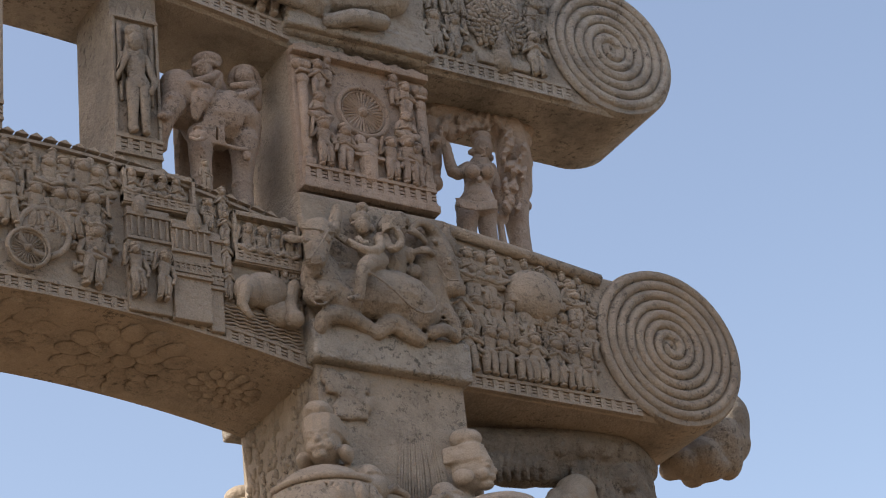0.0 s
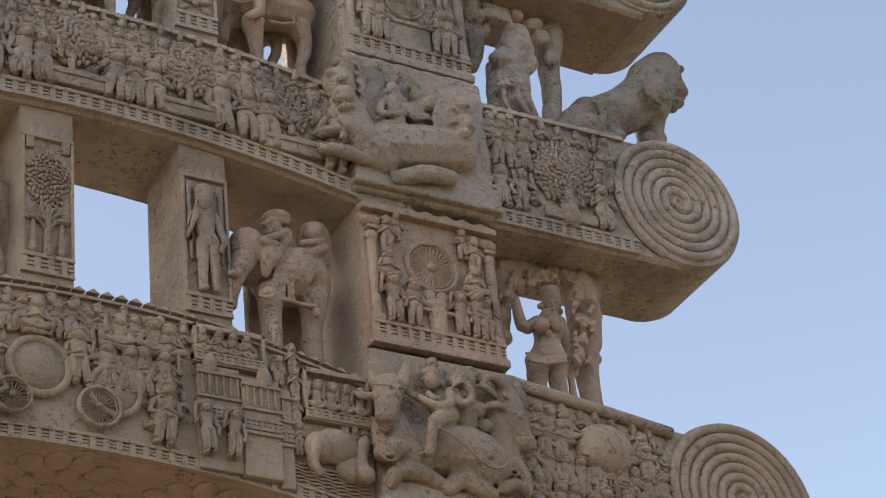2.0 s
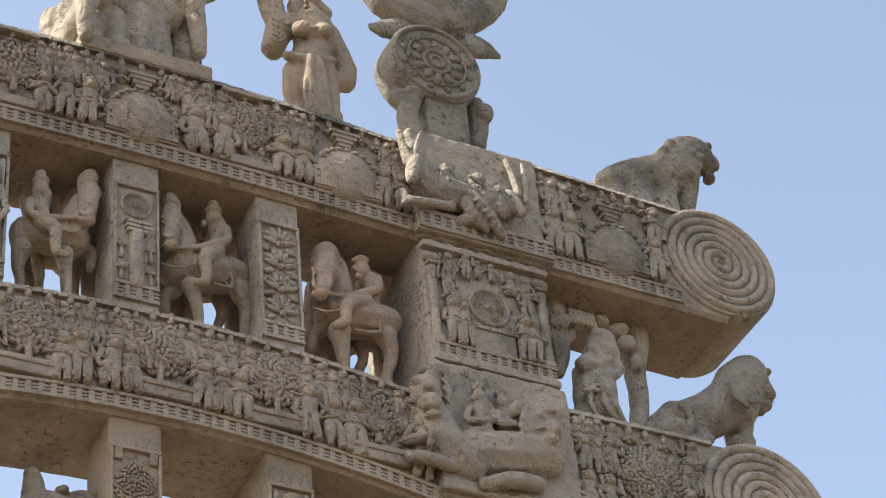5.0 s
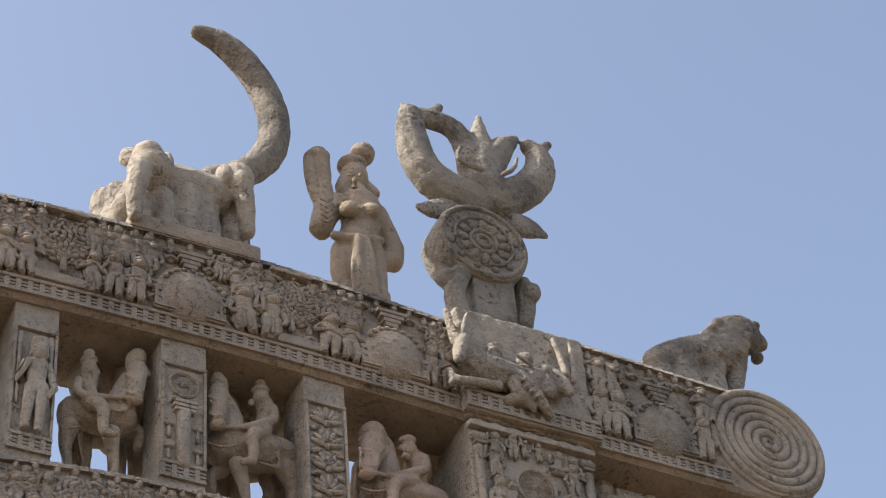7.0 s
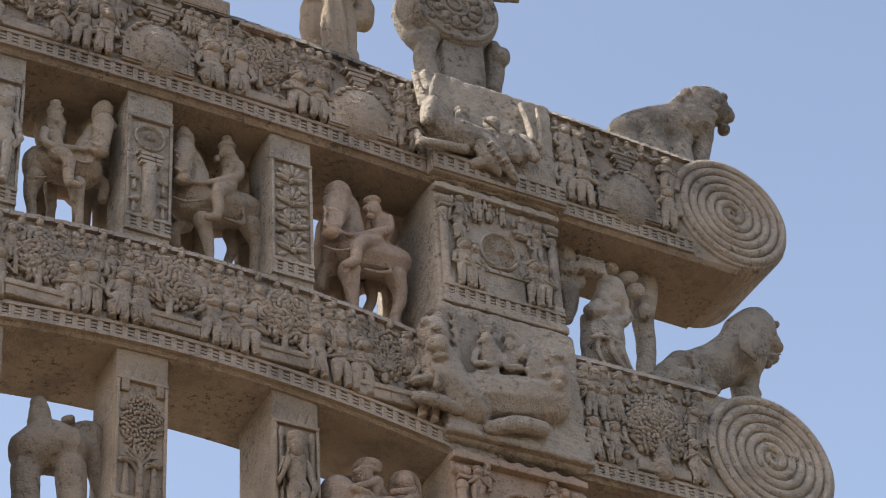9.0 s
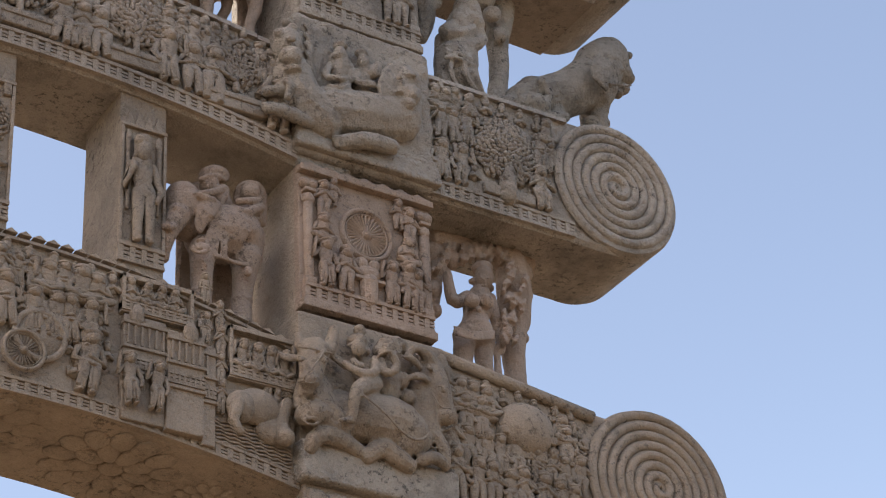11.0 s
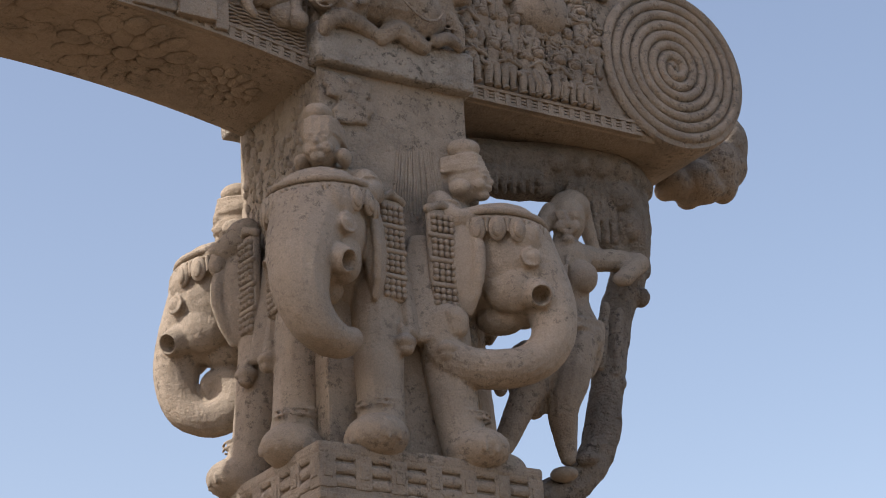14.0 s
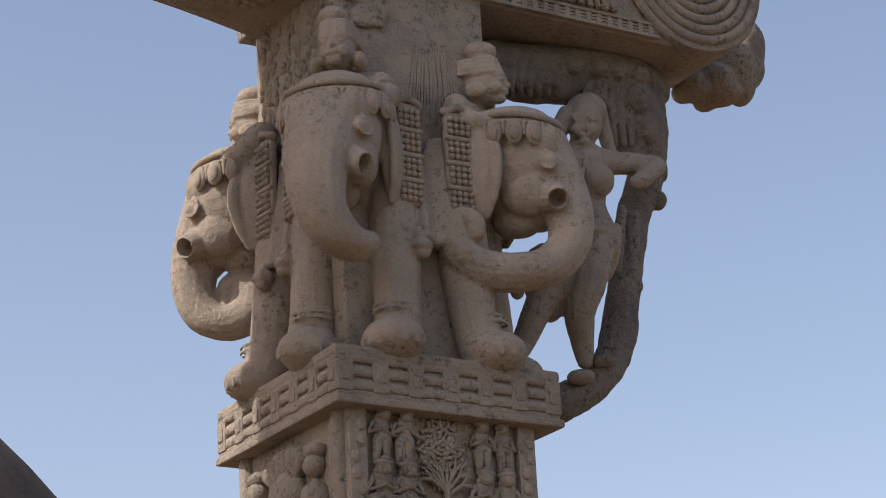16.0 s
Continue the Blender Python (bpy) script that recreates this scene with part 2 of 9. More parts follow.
def far_mound():
    """A round stone-faced mound whose shoulder shows low beside the pillar."""
    k, seg, rows = Kit(), 72, 24
    cx, cy, rad = 4.78, 33.0, 14.0
    vs = []
    for i in range(rows + 1):
        a = math.pi / 2 * i / rows
        r, z = rad * math.cos(a), 2.2 + rad * 0.98 * math.sin(a)
        vs += [(cx + r * math.cos(2 * math.pi * j / seg), cy + r * math.sin(2 * math.pi * j / seg), z) for j in range(seg)]
    vs += [(cx + rad * 1.12 * math.cos(2 * math.pi * j / seg), cy + rad * 1.12 * math.sin(2 * math.pi * j / seg), 2.2) for j in range(seg)]
    vs += [(cx + rad * 1.14 * math.cos(2 * math.pi * j / seg), cy + rad * 1.14 * math.sin(2 * math.pi * j / seg), -0.2) for j in range(seg)]
    fs = [(i * seg + j, i * seg + (j + 1) % seg, (i + 1) * seg + (j + 1) % seg, (i + 1) * seg + j) for i in range(rows) for j in range(seg)]
    o = (rows + 1) * seg
    fs += [(o + j, o + (j + 1) % seg, (j + 1) % seg, j) for j in range(seg)]
    fs += [(o + seg + j, o + seg + (j + 1) % seg, o + (j + 1) % seg, o + j) for j in range(seg)]
    k.add(vs, fs)
    ob = part("stone_mound", k, DARK, smooth=True)
    tagged(ob, "dark brown stone-faced dome of a mound beyond the gateway", "mound")


# ---- small carved patterns ----
def rail_band(k, x0, x1, zf, h, y, step=0.052, depth=0.012, rows=3):
    """A carved fence: posts with crossbars, following a height zf(x)."""
    n = max(2, round((x1 - x0) / step))
    d = (x1 - x0) / n

    def slab(xa, xb, za0, za1, zb0, zb1, yy):
        k.add([(xa, yy, za0), (xb, yy, zb0), (xb, yy, zb1), (xa, yy, za1), (xa, y + 0.01, za0), (xb, y + 0.01, zb0), (xb, y + 0.01, zb1), (xa, y + 0.01, za1)],
              [(0, 1, 2, 3), (0, 4, 5, 1), (1, 5, 6, 2), (2, 6, 7, 3), (3, 7, 4, 0), (4, 7, 6, 5)])
    for i in range(n):
        xa = x0 + i * d
        xm, xb = xa + d * 0.46, xa + d
        slab(xa, xm, zf(xa) + h * 0.12, zf(xa) + h * 0.8, zf(xm) + h * 0.12, zf(xm) + h * 0.8, y - depth)
        for r in range(rows):
            a, b = 0.16 + r * 0.64 / rows, 0.16 + (r + 0.68) * 0.64 / rows
            slab(xm, xb, zf(xm) + h * a, zf(xm) + h * b, zf(xb) + h * a, zf(xb) + h * b, y - depth * 0.72)
        slab(xa, xb, zf(xa) + h * 0.8, zf(xa) + h, zf(xb) + h * 0.8, zf(xb) + h, y - depth * 1.25)
        slab(xa, xb, zf(xa), zf(xa) + h * 0.12, zf(xb), zf(xb) + h * 0.12, y - depth * 1.1)
    return k


def leaf_disc(k, c, rx, rz, y, n, seed, leaf=0.016, depth=0.03):
    """A round tree crown of many small leaves over forking branches, in relief."""
    rnd = random.Random(seed)
    cx, cz = c
    k.ball((cx, y + 0.005, cz), (rx * 0.96, depth * 0.7, rz * 0.96), 18, 10)
    for i in range(n):
        a = i * 2.39996
        q = math.sqrt((i + 0.5) / n)
        x, z = cx + rx * q * math.cos(a), cz + rz * q * math.sin(a)
        s = leaf * rnd.uniform(0.75, 1.25)
        t = Matrix.Rotation(rnd.uniform(-1, 1) + math.atan2(z - cz, x - cx), 3, "Y")
        k.ball((x, y - depth * 0.72 * math.sqrt(max(0.05, 1 - q * q)), z), (s, s * 0.6, s * 0.5), 6, 4, t)
    return k


def branches(k, base, top, spread, y, seed, r=0.012):
    """A trunk that forks into a fan."""
    rnd = random.Random(seed)
    b, t = Vector((base[0], y, base[1])), Vector((top[0], y, top[1]))
    k.tube([b, t], [r * 1.4, r], 6)
    h = (t - b).length
    for i in range(9):
        a = (i - 4) / 4 * 1.15
        o = t + (b - t) * rnd.uniform(0, 0.35)
        e = o + Vector((math.sin(a) * spread, -0.006, math.cos(a) * spread * 0.95))
        m = (o + e) / 2 + Vector((math.sin(a) * 0.01, 0, 0.02))
        k.tube([o, m, e], [r * 0.7, r * 0.55, r * 0.3], 5)
        for s in (-1, 1):
            e2 = m + Vector((math.sin(a + s * 0.5), -0.004, math.cos(a + s * 0.5))) * spread * 0.45
            k.tube([m, e2], [r * 0.5, r * 0.25], 5)
    return k


def wheel(k, c, r, y, spokes=32, depth=0.018):
    k.ring(c, r * 0.9, r * 0.1, y, depth, 40)
    k.ring(c, r * 0.76, r * 0.035, y, depth * 0.6, 40)
    for i in range(spokes):
        a = 2 * math.pi * i / spokes
        d = Vector((math.cos(a), 0, math.sin(a)))
        o = Vector((c[0], y, c[1]))
        k.tube([o + d * r * 0.16, o + d * r * 0.74], [r * 0.022, r * 0.045], 4, cap=False)
    k.ball((c[0], y, c[1]), (r * 0.18, depth * 1.3, r * 0.18), 14, 8)
    return k


def relief_figure(kind):
    """A small carved standing, seated or kneeling figure, one unit tall, back on the wall, facing -y."""
    k = Kit()
    y = -0.07
    sit = kind >= 6
    lift = 0.0 if not sit else -0.2
    bustY = y - 0.02
    hz = 0.86 + lift
    k.ball((0, bustY - 0.03, hz), (0.1, 0.1, 0.115), 10, 7)
    k.ball((0, bustY - 0.01, hz + 0.085), (0.125, 0.11, 0.068), 10, 6)
    if kind % 2 == 0:
        k.ball((0.02, bustY - 0.02, hz + 0.15), (0.06, 0.06, 0.05), 8, 5)
    else:
        k.ball((0, bustY + 0.0, hz + 0.04), (0.12, 0.08, 0.09), 10, 6)
    for s in (-1, 1):
        k.ball((s * 0.095, bustY - 0.02, hz - 0.04), (0.03, 0.03, 0.045), 6, 5)
    k.tube([(0, y, 0.74 + lift), (0, y, 0.62 + lift), (0.01, y, 0.5 + lift)], [0.14, 0.125, 0.105], 10, 0.6)
    k.ball((0.01, y, 0.47 + lift), (0.14, 0.085, 0.085), 10, 6)
    k.ring((0.01, 0.47 + lift), 0.1, 0.03, y - 0.03, 0.03, 10, 4)
    if not sit:
        sway = (0.0, 0.03, -0.03, 0.02, -0.02, 0.0)[kind % 6]
        for s in (-1, 1):
            k.tube([(s * 0.065 + 0.01, y, 0.46), (s * 0.07 + sway, y - 0.015, 0.25), (s * 0.075, y, 0.03)], [0.082, 0.065, 0.045], 8)
            k.ball((s * 0.08, y - 0.04, 0.02), (0.045, 0.075, 0.03), 7, 5)
        if kind in (1, 3, 4):
            for i in range(4):
                k.tube([(-0.07 + i * 0.047, y - 0.05, 0.46), (-0.1 + i * 0.067, y - 0.035, 0.1)], [0.018, 0.03], 5)
    else:
        for s in (-1, 1):
            k.tube([(s * 0.06, y, 0.24), (s * 0.2, y - 0.05, 0.2), (s * 0.02, y - 0.08, 0.12)], [0.085, 0.08, 0.05], 8)
        k.ball((0, y, 0.07), (0.22, 0.09, 0.07), 10, 5)
    arms = {0: ((-0.22, 0.52, 0.02, 0.62), (0.22, 0.52, -0.02, 0.6)), 1: ((-0.24, 0.56, -0.2, 0.92), (0.21, 0.5, 0.16, 0.36)),
            2: ((-0.2, 0.5, -0.16, 0.34), (0.25, 0.6, 0.16, 0.94)), 3: ((-0.2, 0.5, 0.05, 0.46), (0.2, 0.5, 0.0, 0.58)),
            4: ((-0.22, 0.52, 0.0, 0.68), (0.22, 0.54, 0.03, 0.68)), 5: ((-0.21, 0.5, -0.12, 0.7), (0.22, 0.5, 0.14, 0.4)),
            6: ((-0.22, 0.52, 0.0, 0.6), (0.22, 0.52, 0.02, 0.6)), 7: ((-0.24, 0.56, -0.22, 0.86), (0.2, 0.5, 0.12, 0.42))}[kind]
    for s, (ex, ez, hx, hz2) in zip((-1, 1), arms):
        k.tube([(s * 0.14, y, 0.715 + lift), (ex, y - 0.02, ez + lift), (hx, y - 0.07, hz2 + lift)], [0.052, 0.044, 0.034], 7)
        k.ball((hx, y - 0.07, hz2 + lift), 0.04, 6, 5)
    k.v = [tuple(Vector(p) + noise.noise_vector(Vector(p) * 7 + Vector((kind * 3.1, 0, 0))) * 0.022 + noise.noise_vector(Vector(p) * 19) * 0.012) for p in k.v]
    return turned(k.mesh("relief_figure", True))


def relief_bust(kind):
    """Head and shoulders of an onlooker in the back row."""
    k = Kit()
    k.ball((0, -0.1, 0.62), (0.2, 0.16, 0.24), 9, 6)
    k.ball((0, -0.08, 0.8 if kind else 0.84), (0.26, 0.18, 0.14 if kind else 0.11), 9, 5)
    if kind:
        k.ball((0.06, -0.08, 0.95), (0.12, 0.12, 0.11), 7, 5)
    k.ball((0, -0.05, 0.2), (0.36, 0.16, 0.26), 9, 6)
    for s in (-1, 1):
        k.tube([(s * 0.32, -0.08, 0.3), (s * 0.36, -0.14, 0.05), (s * 0.06, -0.22, 0.16)], [0.1, 0.09, 0.07], 6)
    k.v = [tuple(Vector(p) + noise.noise_vector(Vector(p) * 5) * 0.05 + noise.noise_vector(Vector(p) * 12) * 0.03) for p in k.v]
    return turned(k.mesh("relief_bust", True))


FIGS = [relief_figure(i) for i in range(8)] + [relief_bust(0), relief_bust(1)]


def put_figure(kind, x, y, z, h, mat, parent, wide=1.0, flip=False, name="relief_figure"):
    me = FIGS[kind]
    key = (kind, mat.name)
    if key not in FIG_BY_MAT:
        FIG_BY_MAT[key] = me.copy()
        FIG_BY_MAT[key].materials.append(mat)
    ob = new(name, FIG_BY_MAT[key])
    ob.parent = parent
    ob.matrix_parent_inverse = parent.matrix_basis.inverted()
    ob.matrix_basis = Matrix.Translation((x, y, z)) @ Matrix.Rotation(radians(random.uniform(-5, 5)), 4, "Y") @ Matrix.Diagonal((-h * wide if flip else h * wide, min(h * 1.3, 0.3), h, 1))
    return ob


FIG_BY_MAT = {}


def stupa_relief(k, x, z, w, h, y, depth=0.04):
    """A carved dome on a railed drum with a stepped cap."""
    k.ball((x, y, z + h * 0.3), (w * 0.5, depth * 1.35, h * 0.37), 22, 12)
    k.box(x - w * 0.5, x + w * 0.5, y - depth * 0.55, y + 0.01, z, z + h * 0.3, 0.004)
    rail_band(k, x - w * 0.5, x + w * 0.5, lambda q: z + h * 0.02, h * 0.26, y - depth * 0.55, 0.03, 0.008, 2)
    for i in range(9):
        a = math.pi * (0.12 + 0.76 * i / 8)
        k.ball((x + w * 0.4 * math.cos(a), y - depth * 0.98, z + h * 0.32 + h * 0.24 * math.sin(a)), (0.018, 0.012, 0.01), 6, 4)
    for i, (ww, hh) in enumerate(((0.16, 0.06), (0.22, 0.05), (0.3, 0.05), (0.38, 0.04))):
        zz = z + h * (0.66 + i * 0.055)
        k.box(x - w * ww * 0.6, x + w * ww * 0.6, y - depth * 0.6 - 0.004 * i, y + 0.01, zz, zz + h * hh, 0.002)
    return k


# ---- the three beams ----
def beam_body(spec, mat):
    """The long bowed stone with rounded scroll ends."""
    k = Kit()
    y1 = spec["y1"]
    xs = [MID + (i / 24 - 0.5) * 2 * (PX - 0.05 - MID) for i in range(25)]
    st = [(x, spec["bot"](x), spec["top"](x)) for x in xs]
    out = []
    for i in range(9):
        u = i / 8
        x = PX - 0.04 + (spec["vx"] - PX + 0.04) * u
        out.append((x, spec["ob"][0] + (spec["ob"][1] - spec["ob"][0]) * u, spec["ot"][0] + (spec["ot"][1] - spec["ot"][0]) * u))
    left = [(2 * MID - x, a, b) for x, a, b in out][::-1]
    st = left + st[1:-1] + out
    vs, fs = [], []
    for x, a, b in st:
        c = 0.018
        vs += [(x, c, a), (x, 0.0, a + c), (x, 0.0, b - c), (x, c, b), (x, y1 - c, b), (x, y1, b - c), (x, y1, a + c), (x, y1 - c, a)]
    n = len(st)
    fs += [(i * 8 + j, (i + 1) * 8 + j, (i + 1) * 8 + (j + 1) % 8, i * 8 + (j + 1) % 8) for i in range(n - 1) for j in range(8)]
    fs += [tuple(range(8)), tuple((n - 1) * 8 + j for j in range(7, -1, -1))]
    k.add(vs, fs)
    return k


def volute(spec, mat, parent, side=1):
    """The round scroll end: a drum through the beam with a raised coil on its face."""
    cx, cz, r, y1 = spec["vx"] if side > 0 else 2 * MID - spec["vx"], spec["vz"], spec["vr"], spec["y1"]
    k, seg = Kit(), 72
    prof = [(r * 0.97, -0.012), (r, 0.012), (r, y1 - 0.02), (r * 0.97, y1 + 0.004)]
    vs = []
    for q, y in prof:
        vs += [(cx + q * math.cos(2 * math.pi * j / seg), y, cz + q * math.sin(2 * math.pi * j / seg)) for j in range(seg)]
    fs = [(i * seg + j, i * seg + (j + 1) % seg, (i + 1) * seg + (j + 1) % seg, (i + 1) * seg + j) for i in range(3) for j in range(seg)]
    fs += [tuple(range(seg)), tuple(3 * seg + j for j in range(seg))]
    k.add(vs, fs)
    drum = part("scroll_end", k, mat, parent, "round drum end of the beam", smooth=True)
    m = drum.modifiers.new("edge", "EDGE_SPLIT")
    m.split_angle = radians(50)
    c = Kit()
    turns, rows = spec["turns"], 6
    n = int(turns * 44)
    pitch = r * 0.95 / turns
    vs = []
    for i in range(n + 1):
        u = i / 44
        a = side * (2 * math.pi * u) + 0.6
        rad = pitch * (u + 0.12)
        w = pitch * 0.47 * min(1, 0.35 + u)
        for j in range(rows):
            b = math.pi * j / (rows - 1)
            q = max(0.001, rad - w * math.cos(b))
            vs.append((cx + q * math.cos(a), -0.012 - 0.02 * math.sin(b) * min(1, 0.5 + u), cz + q * math.sin(a)))
    c.add(vs, [(i * rows + j, (i + 1) * rows + j, (i + 1) * rows + j + 1, i * rows + j + 1) for i in range(n) for j in range(rows - 1)])
    part("spiral", c, mat, drum, "raised stone coil", smooth=True)
    return drum


def coping(k, x0, x1, zf, step, h, y, pointed):
    """The row of small merlons along the beam's upper edge."""
    n = round((x1 - x0) / step)
    d = (x1 - x0) / n
    for i in range(n):
        a, b = x0 + i * d + 0.002, x0 + (i + 1) * d - 0.002
        za, zb = zf(a), zf(b)
        if pointed:
            m, zm = (a + b) / 2, zf((a + b) / 2)
            k.add([(a, y, za - h * 0.5), (b, y, zb - h * 0.5), (m, y, zm + h * 0.55), (a, y + 0.03, za - h * 0.5), (b, y + 0.03, zb - h * 0.5), (m, y + 0.03, zm + h * 0.55)],
                  [(0, 1, 2), (3, 5, 4), (0, 3, 4, 1), (1, 4, 5, 2), (2, 5, 3, 0)])
        else:
            s = d * 0.12
            k.add([(a, y, za - h), (b, y - 0.004, zb - h), (b + s, y + 0.012, zb + 0.004), (a + s, y + 0.016, za + 0.004),
                   (a, y + 0.06, za - h), (b, y + 0.06, zb - h), (b + s, y + 0.06, zb + 0.004), (a + s, y + 0.06, za + 0.004)],
                  [(0, 1, 2, 3), (0, 4, 5, 1), (1, 5, 6, 2), (2, 6, 7, 3), (3, 7, 4, 0), (4, 7, 6, 5)])
    return k


def lerp(a, b):
    return lambda x: a[1] + (b[1] - a[1]) * (x - a[0]) / (b[0] - a[0])


def fill_rows(beam, mat, x0, x1, zb, zt, rows, seed, avoid=(), z_lo=0.12, n_rows=5):
    """Packs rows of carved figures between two heights, leaving room for larger motifs."""
    rnd = random.Random(seed)
    for r, (lo, hi, hh) in enumerate(rows):
        x = x0 + rnd.uniform(0.02, 0.05)
        while x < x1 - 0.03:
            z0 = zb(x) + (zt(x) - zb(x)) * lo
            h = (zt(x) - zb(x)) * hh * rnd.uniform(0.9, 1.08)
            mid = z0 + h * 0.5
            if not any(a < x < b and c < mid < d for a, b, c, d in avoid):
                kind = rnd.choice((0, 1, 2, 3, 4, 5)) if hh > 0.29 else rnd.choice((0, 3, 4, 6, 7, 6))
                put_figure(kind, x, 0.002, z0, h * (1.25 if kind >= 6 else 1.0), mat, beam, rnd.uniform(1.2, 1.5), rnd.random() < 0.5)
            x += h * rnd.uniform(0.36, 0.46)
    # onlookers crowd the ground between the figures
    z_hi = 0.86
    for r in range(n_rows):
        x = x0 + rnd.uniform(0.0, 0.05)
        while x < x1 - 0.03:
            lo = z_lo + (z_hi - z_lo) * (r + rnd.uniform(-0.25, 0.25)) / (n_rows - 1)
            z0 = zb(x) + (zt(x) - zb(x)) * max(0.0, min(0.84, lo))
            h = rnd.uniform(0.08, 0.1)
            if not any(a + 0.015 < x < b - 0.015 and c < z0 + h * 0.5 < d for a, b, c, d in avoid):
                put_figure(rnd.choice((8, 9)), x, 0.004, z0, h, mat, beam, rnd.uniform(0.75, 0.9), name="relief_bust")
            x += h * rnd.uniform(0.75, 1.05)


def beam_low():
    s = BEAMS["low"]
    beam = thing("stone_beam", (MID, 0.3, 5.6), "bowed lower sandstone crossbeam carved with a crowded procession and scroll ends", "beam", "crossbeams of the gateway")
    part("beam_body", beam_body(s, WARM), WARM, beam)
    volute(s, WARM, beam, 1)
    volute(s, WARM, beam, -1)
    k = rail_band(Kit(), 1.35, 3.83, lambda x: s["bot"](x) + 0.004, 0.062, 0.0, 0.05, 0.014)
    part("railing_band", k, WARM, beam, "carved fence pattern")
    ob_ = lerp((4.5, s["ob"][0] + 0.004), (5.3, s["ob"][1] + 0.004))
    part("railing_band", rail_band(Kit(), 4.47, 5.32, ob_, 0.062, 0.0, 0.05, 0.014), WARM, beam)
    k = coping(Kit(), 1.3, 3.84, lambda x: s["top"](x), 0.055, 0.016, -0.022, True)
    k2 = Kit()
    for i in range(24):
        x = 1.35 + i * 0.104
        a, b = s["top"](x) - 0.024, s["top"](x + 0.104) - 0.024
        k2.add([(x, -0.02, a - 0.012), (x + 0.104, -0.02, b - 0.012), (x + 0.104, -0.02, b), (x, -0.02, a), (x, 0.03, a - 0.012), (x + 0.104, 0.03, b - 0.012), (x + 0.104, 0.03, b), (x, 0.03, a)],
               [(0, 1, 2, 3), (0, 4, 5, 1), (1, 5, 6, 2), (2, 6, 7, 3), (3, 7, 4, 0)])
    part("coping", k, WARM, beam, "row of small pointed merlons")
    part("fillet", k2, WARM, beam)
    # palace front with balconies
    c = Kit()
    for x0, x1, z0, z1, dy in ((3.1, 3.27, 5.63, 6.03, 0.03), (3.27, 3.42, 5.62, 6.0, 0.045), (3.42, 3.475, 5.6, 5.98, 0.03)):
        c.box(x0, x1, -dy, 0.01, z0 - 0.03, z1, 0.006)
        for j in range(3):
            zz = z1 - 0.03 - j * 0.1
            c.box(x0 - 0.004, x1 + 0.004, -dy - 0.012, 0.01, zz - 0.012, zz, 0.002)
        rail_band(c, x0, x1, lambda q: z1 - 0.22, 0.045, -dy, 0.022, 0.006, 2)
        for j in range(int((x1 - x0) / 0.028)):
            xx = x0 + 0.012 + j * 0.028
            c.box(xx, xx + 0.008, -dy - 0.009, 0.0, z1 - 0.125, z1 - 0.045)
    c.ball((3.15, -0.03, 6.03), (0.03, 0.025, 0.05), 10, 6)
    c.ball((3.36, -0.045, 6.0), (0.03, 0.025, 0.05), 10, 6)
    part("palace_relief", c, WARM, beam, "carved town gate with balconies")
    # balcony boxes with onlookers
    b = Kit()
    for x0, x1, z0, z1 in ((3.09, 3.38, 6.05, 6.2), (3.53, 3.81, 5.89, 6.1)):
        b.box(x0, x1, -0.03, 0.01, z0 - 0.012, z0 + 0.03, 0.003)
        rail_band(b, x0, x1, lambda q: z0 - 0.006, 0.04, -0.03, 0.03, 0.006, 2)
        b.box(x0, x1, -0.035, 0.01, z1 - 0.02, z1, 0.003)
        for xx in (x0, x1 - 0.014):
            b.box(xx, xx + 0.014, -0.035, 0.01, z0, z1, 0.003)
    part("balcony_relief", b, WARM, beam, "carved balconies with posts")
    for x in (3.13, 3.19, 3.25, 3.31):
        put_figure(6, x, -0.005, 6.07, 0.15, WARM, beam)
    for x in (3.58, 3.64, 3.7, 3.76):
        put_figure(7, x, -0.005, 5.91, 0.17, WARM, beam)
    # chariot wheels
    w = Kit()
    wheel(w, (2.72, 5.77), 0.085, -0.03, 24)
    w.disc((2.78, 5.85), 0.1, -0.028, 0.01, 32)
    w.ring((2.78, 5.85), 0.095, 0.012, -0.028, 0.01, 32)
    w.disc((2.5, 5.9), 0.12, -0.025, 0.01, 32)
    w.ring((2.5, 5.9), 0.11, 0.014, -0.025, 0.01, 32)
    wheel(w, (2.4, 5.76), 0.075, -0.03, 20)
    part("chariot_relief", w, WARM, beam, "carved chariot wheel and shield", smooth=True)
    # small elephant by the water
    e = Kit()
    e.ball((3.65, -0.02, 5.78), (0.1, 0.05, 0.075))
    e.ball((3.575, -0.03, 5.76), (0.06, 0.05, 0.065))
    e.tube([(3.55, -0.06, 5.75), (3.53, -0.06, 5.68), (3.56, -0.06, 5.64)], [0.03, 0.022, 0.014], 7)
    e.ball((3.72, -0.015, 5.7), (0.08, 0.04, 0.06))
    part("elephant_relief", e, WARM, beam, "carved elephant", smooth=True)
    rip = Kit()
    for r in range(8):
        pts = [(3.47 + i * 0.018, -0.008, s["bot"](3.47) + 0.055 + r * 0.014 + 0.004 * math.sin(i * 2.1 + r) - 0.03 * i / 18) for i in range(19)]
        rip.tube(pts, 0.0055, 5)
    part("water_relief", rip, WARM, beam, "carved ripples", smooth=True)
    avoid = [(3.06, 3.49, 5.5, 6.3), (3.52, 3.83, 5.5, 6.14), (2.64, 2.88, 5.6, 5.93), (2.3, 2.62, 5.6, 5.97), (3.06, 3.4, 6.0, 6.3)]
    zb, zt = lambda x: s["bot"](x) + 0.068, lambda x: s["top"](x) - 0.04
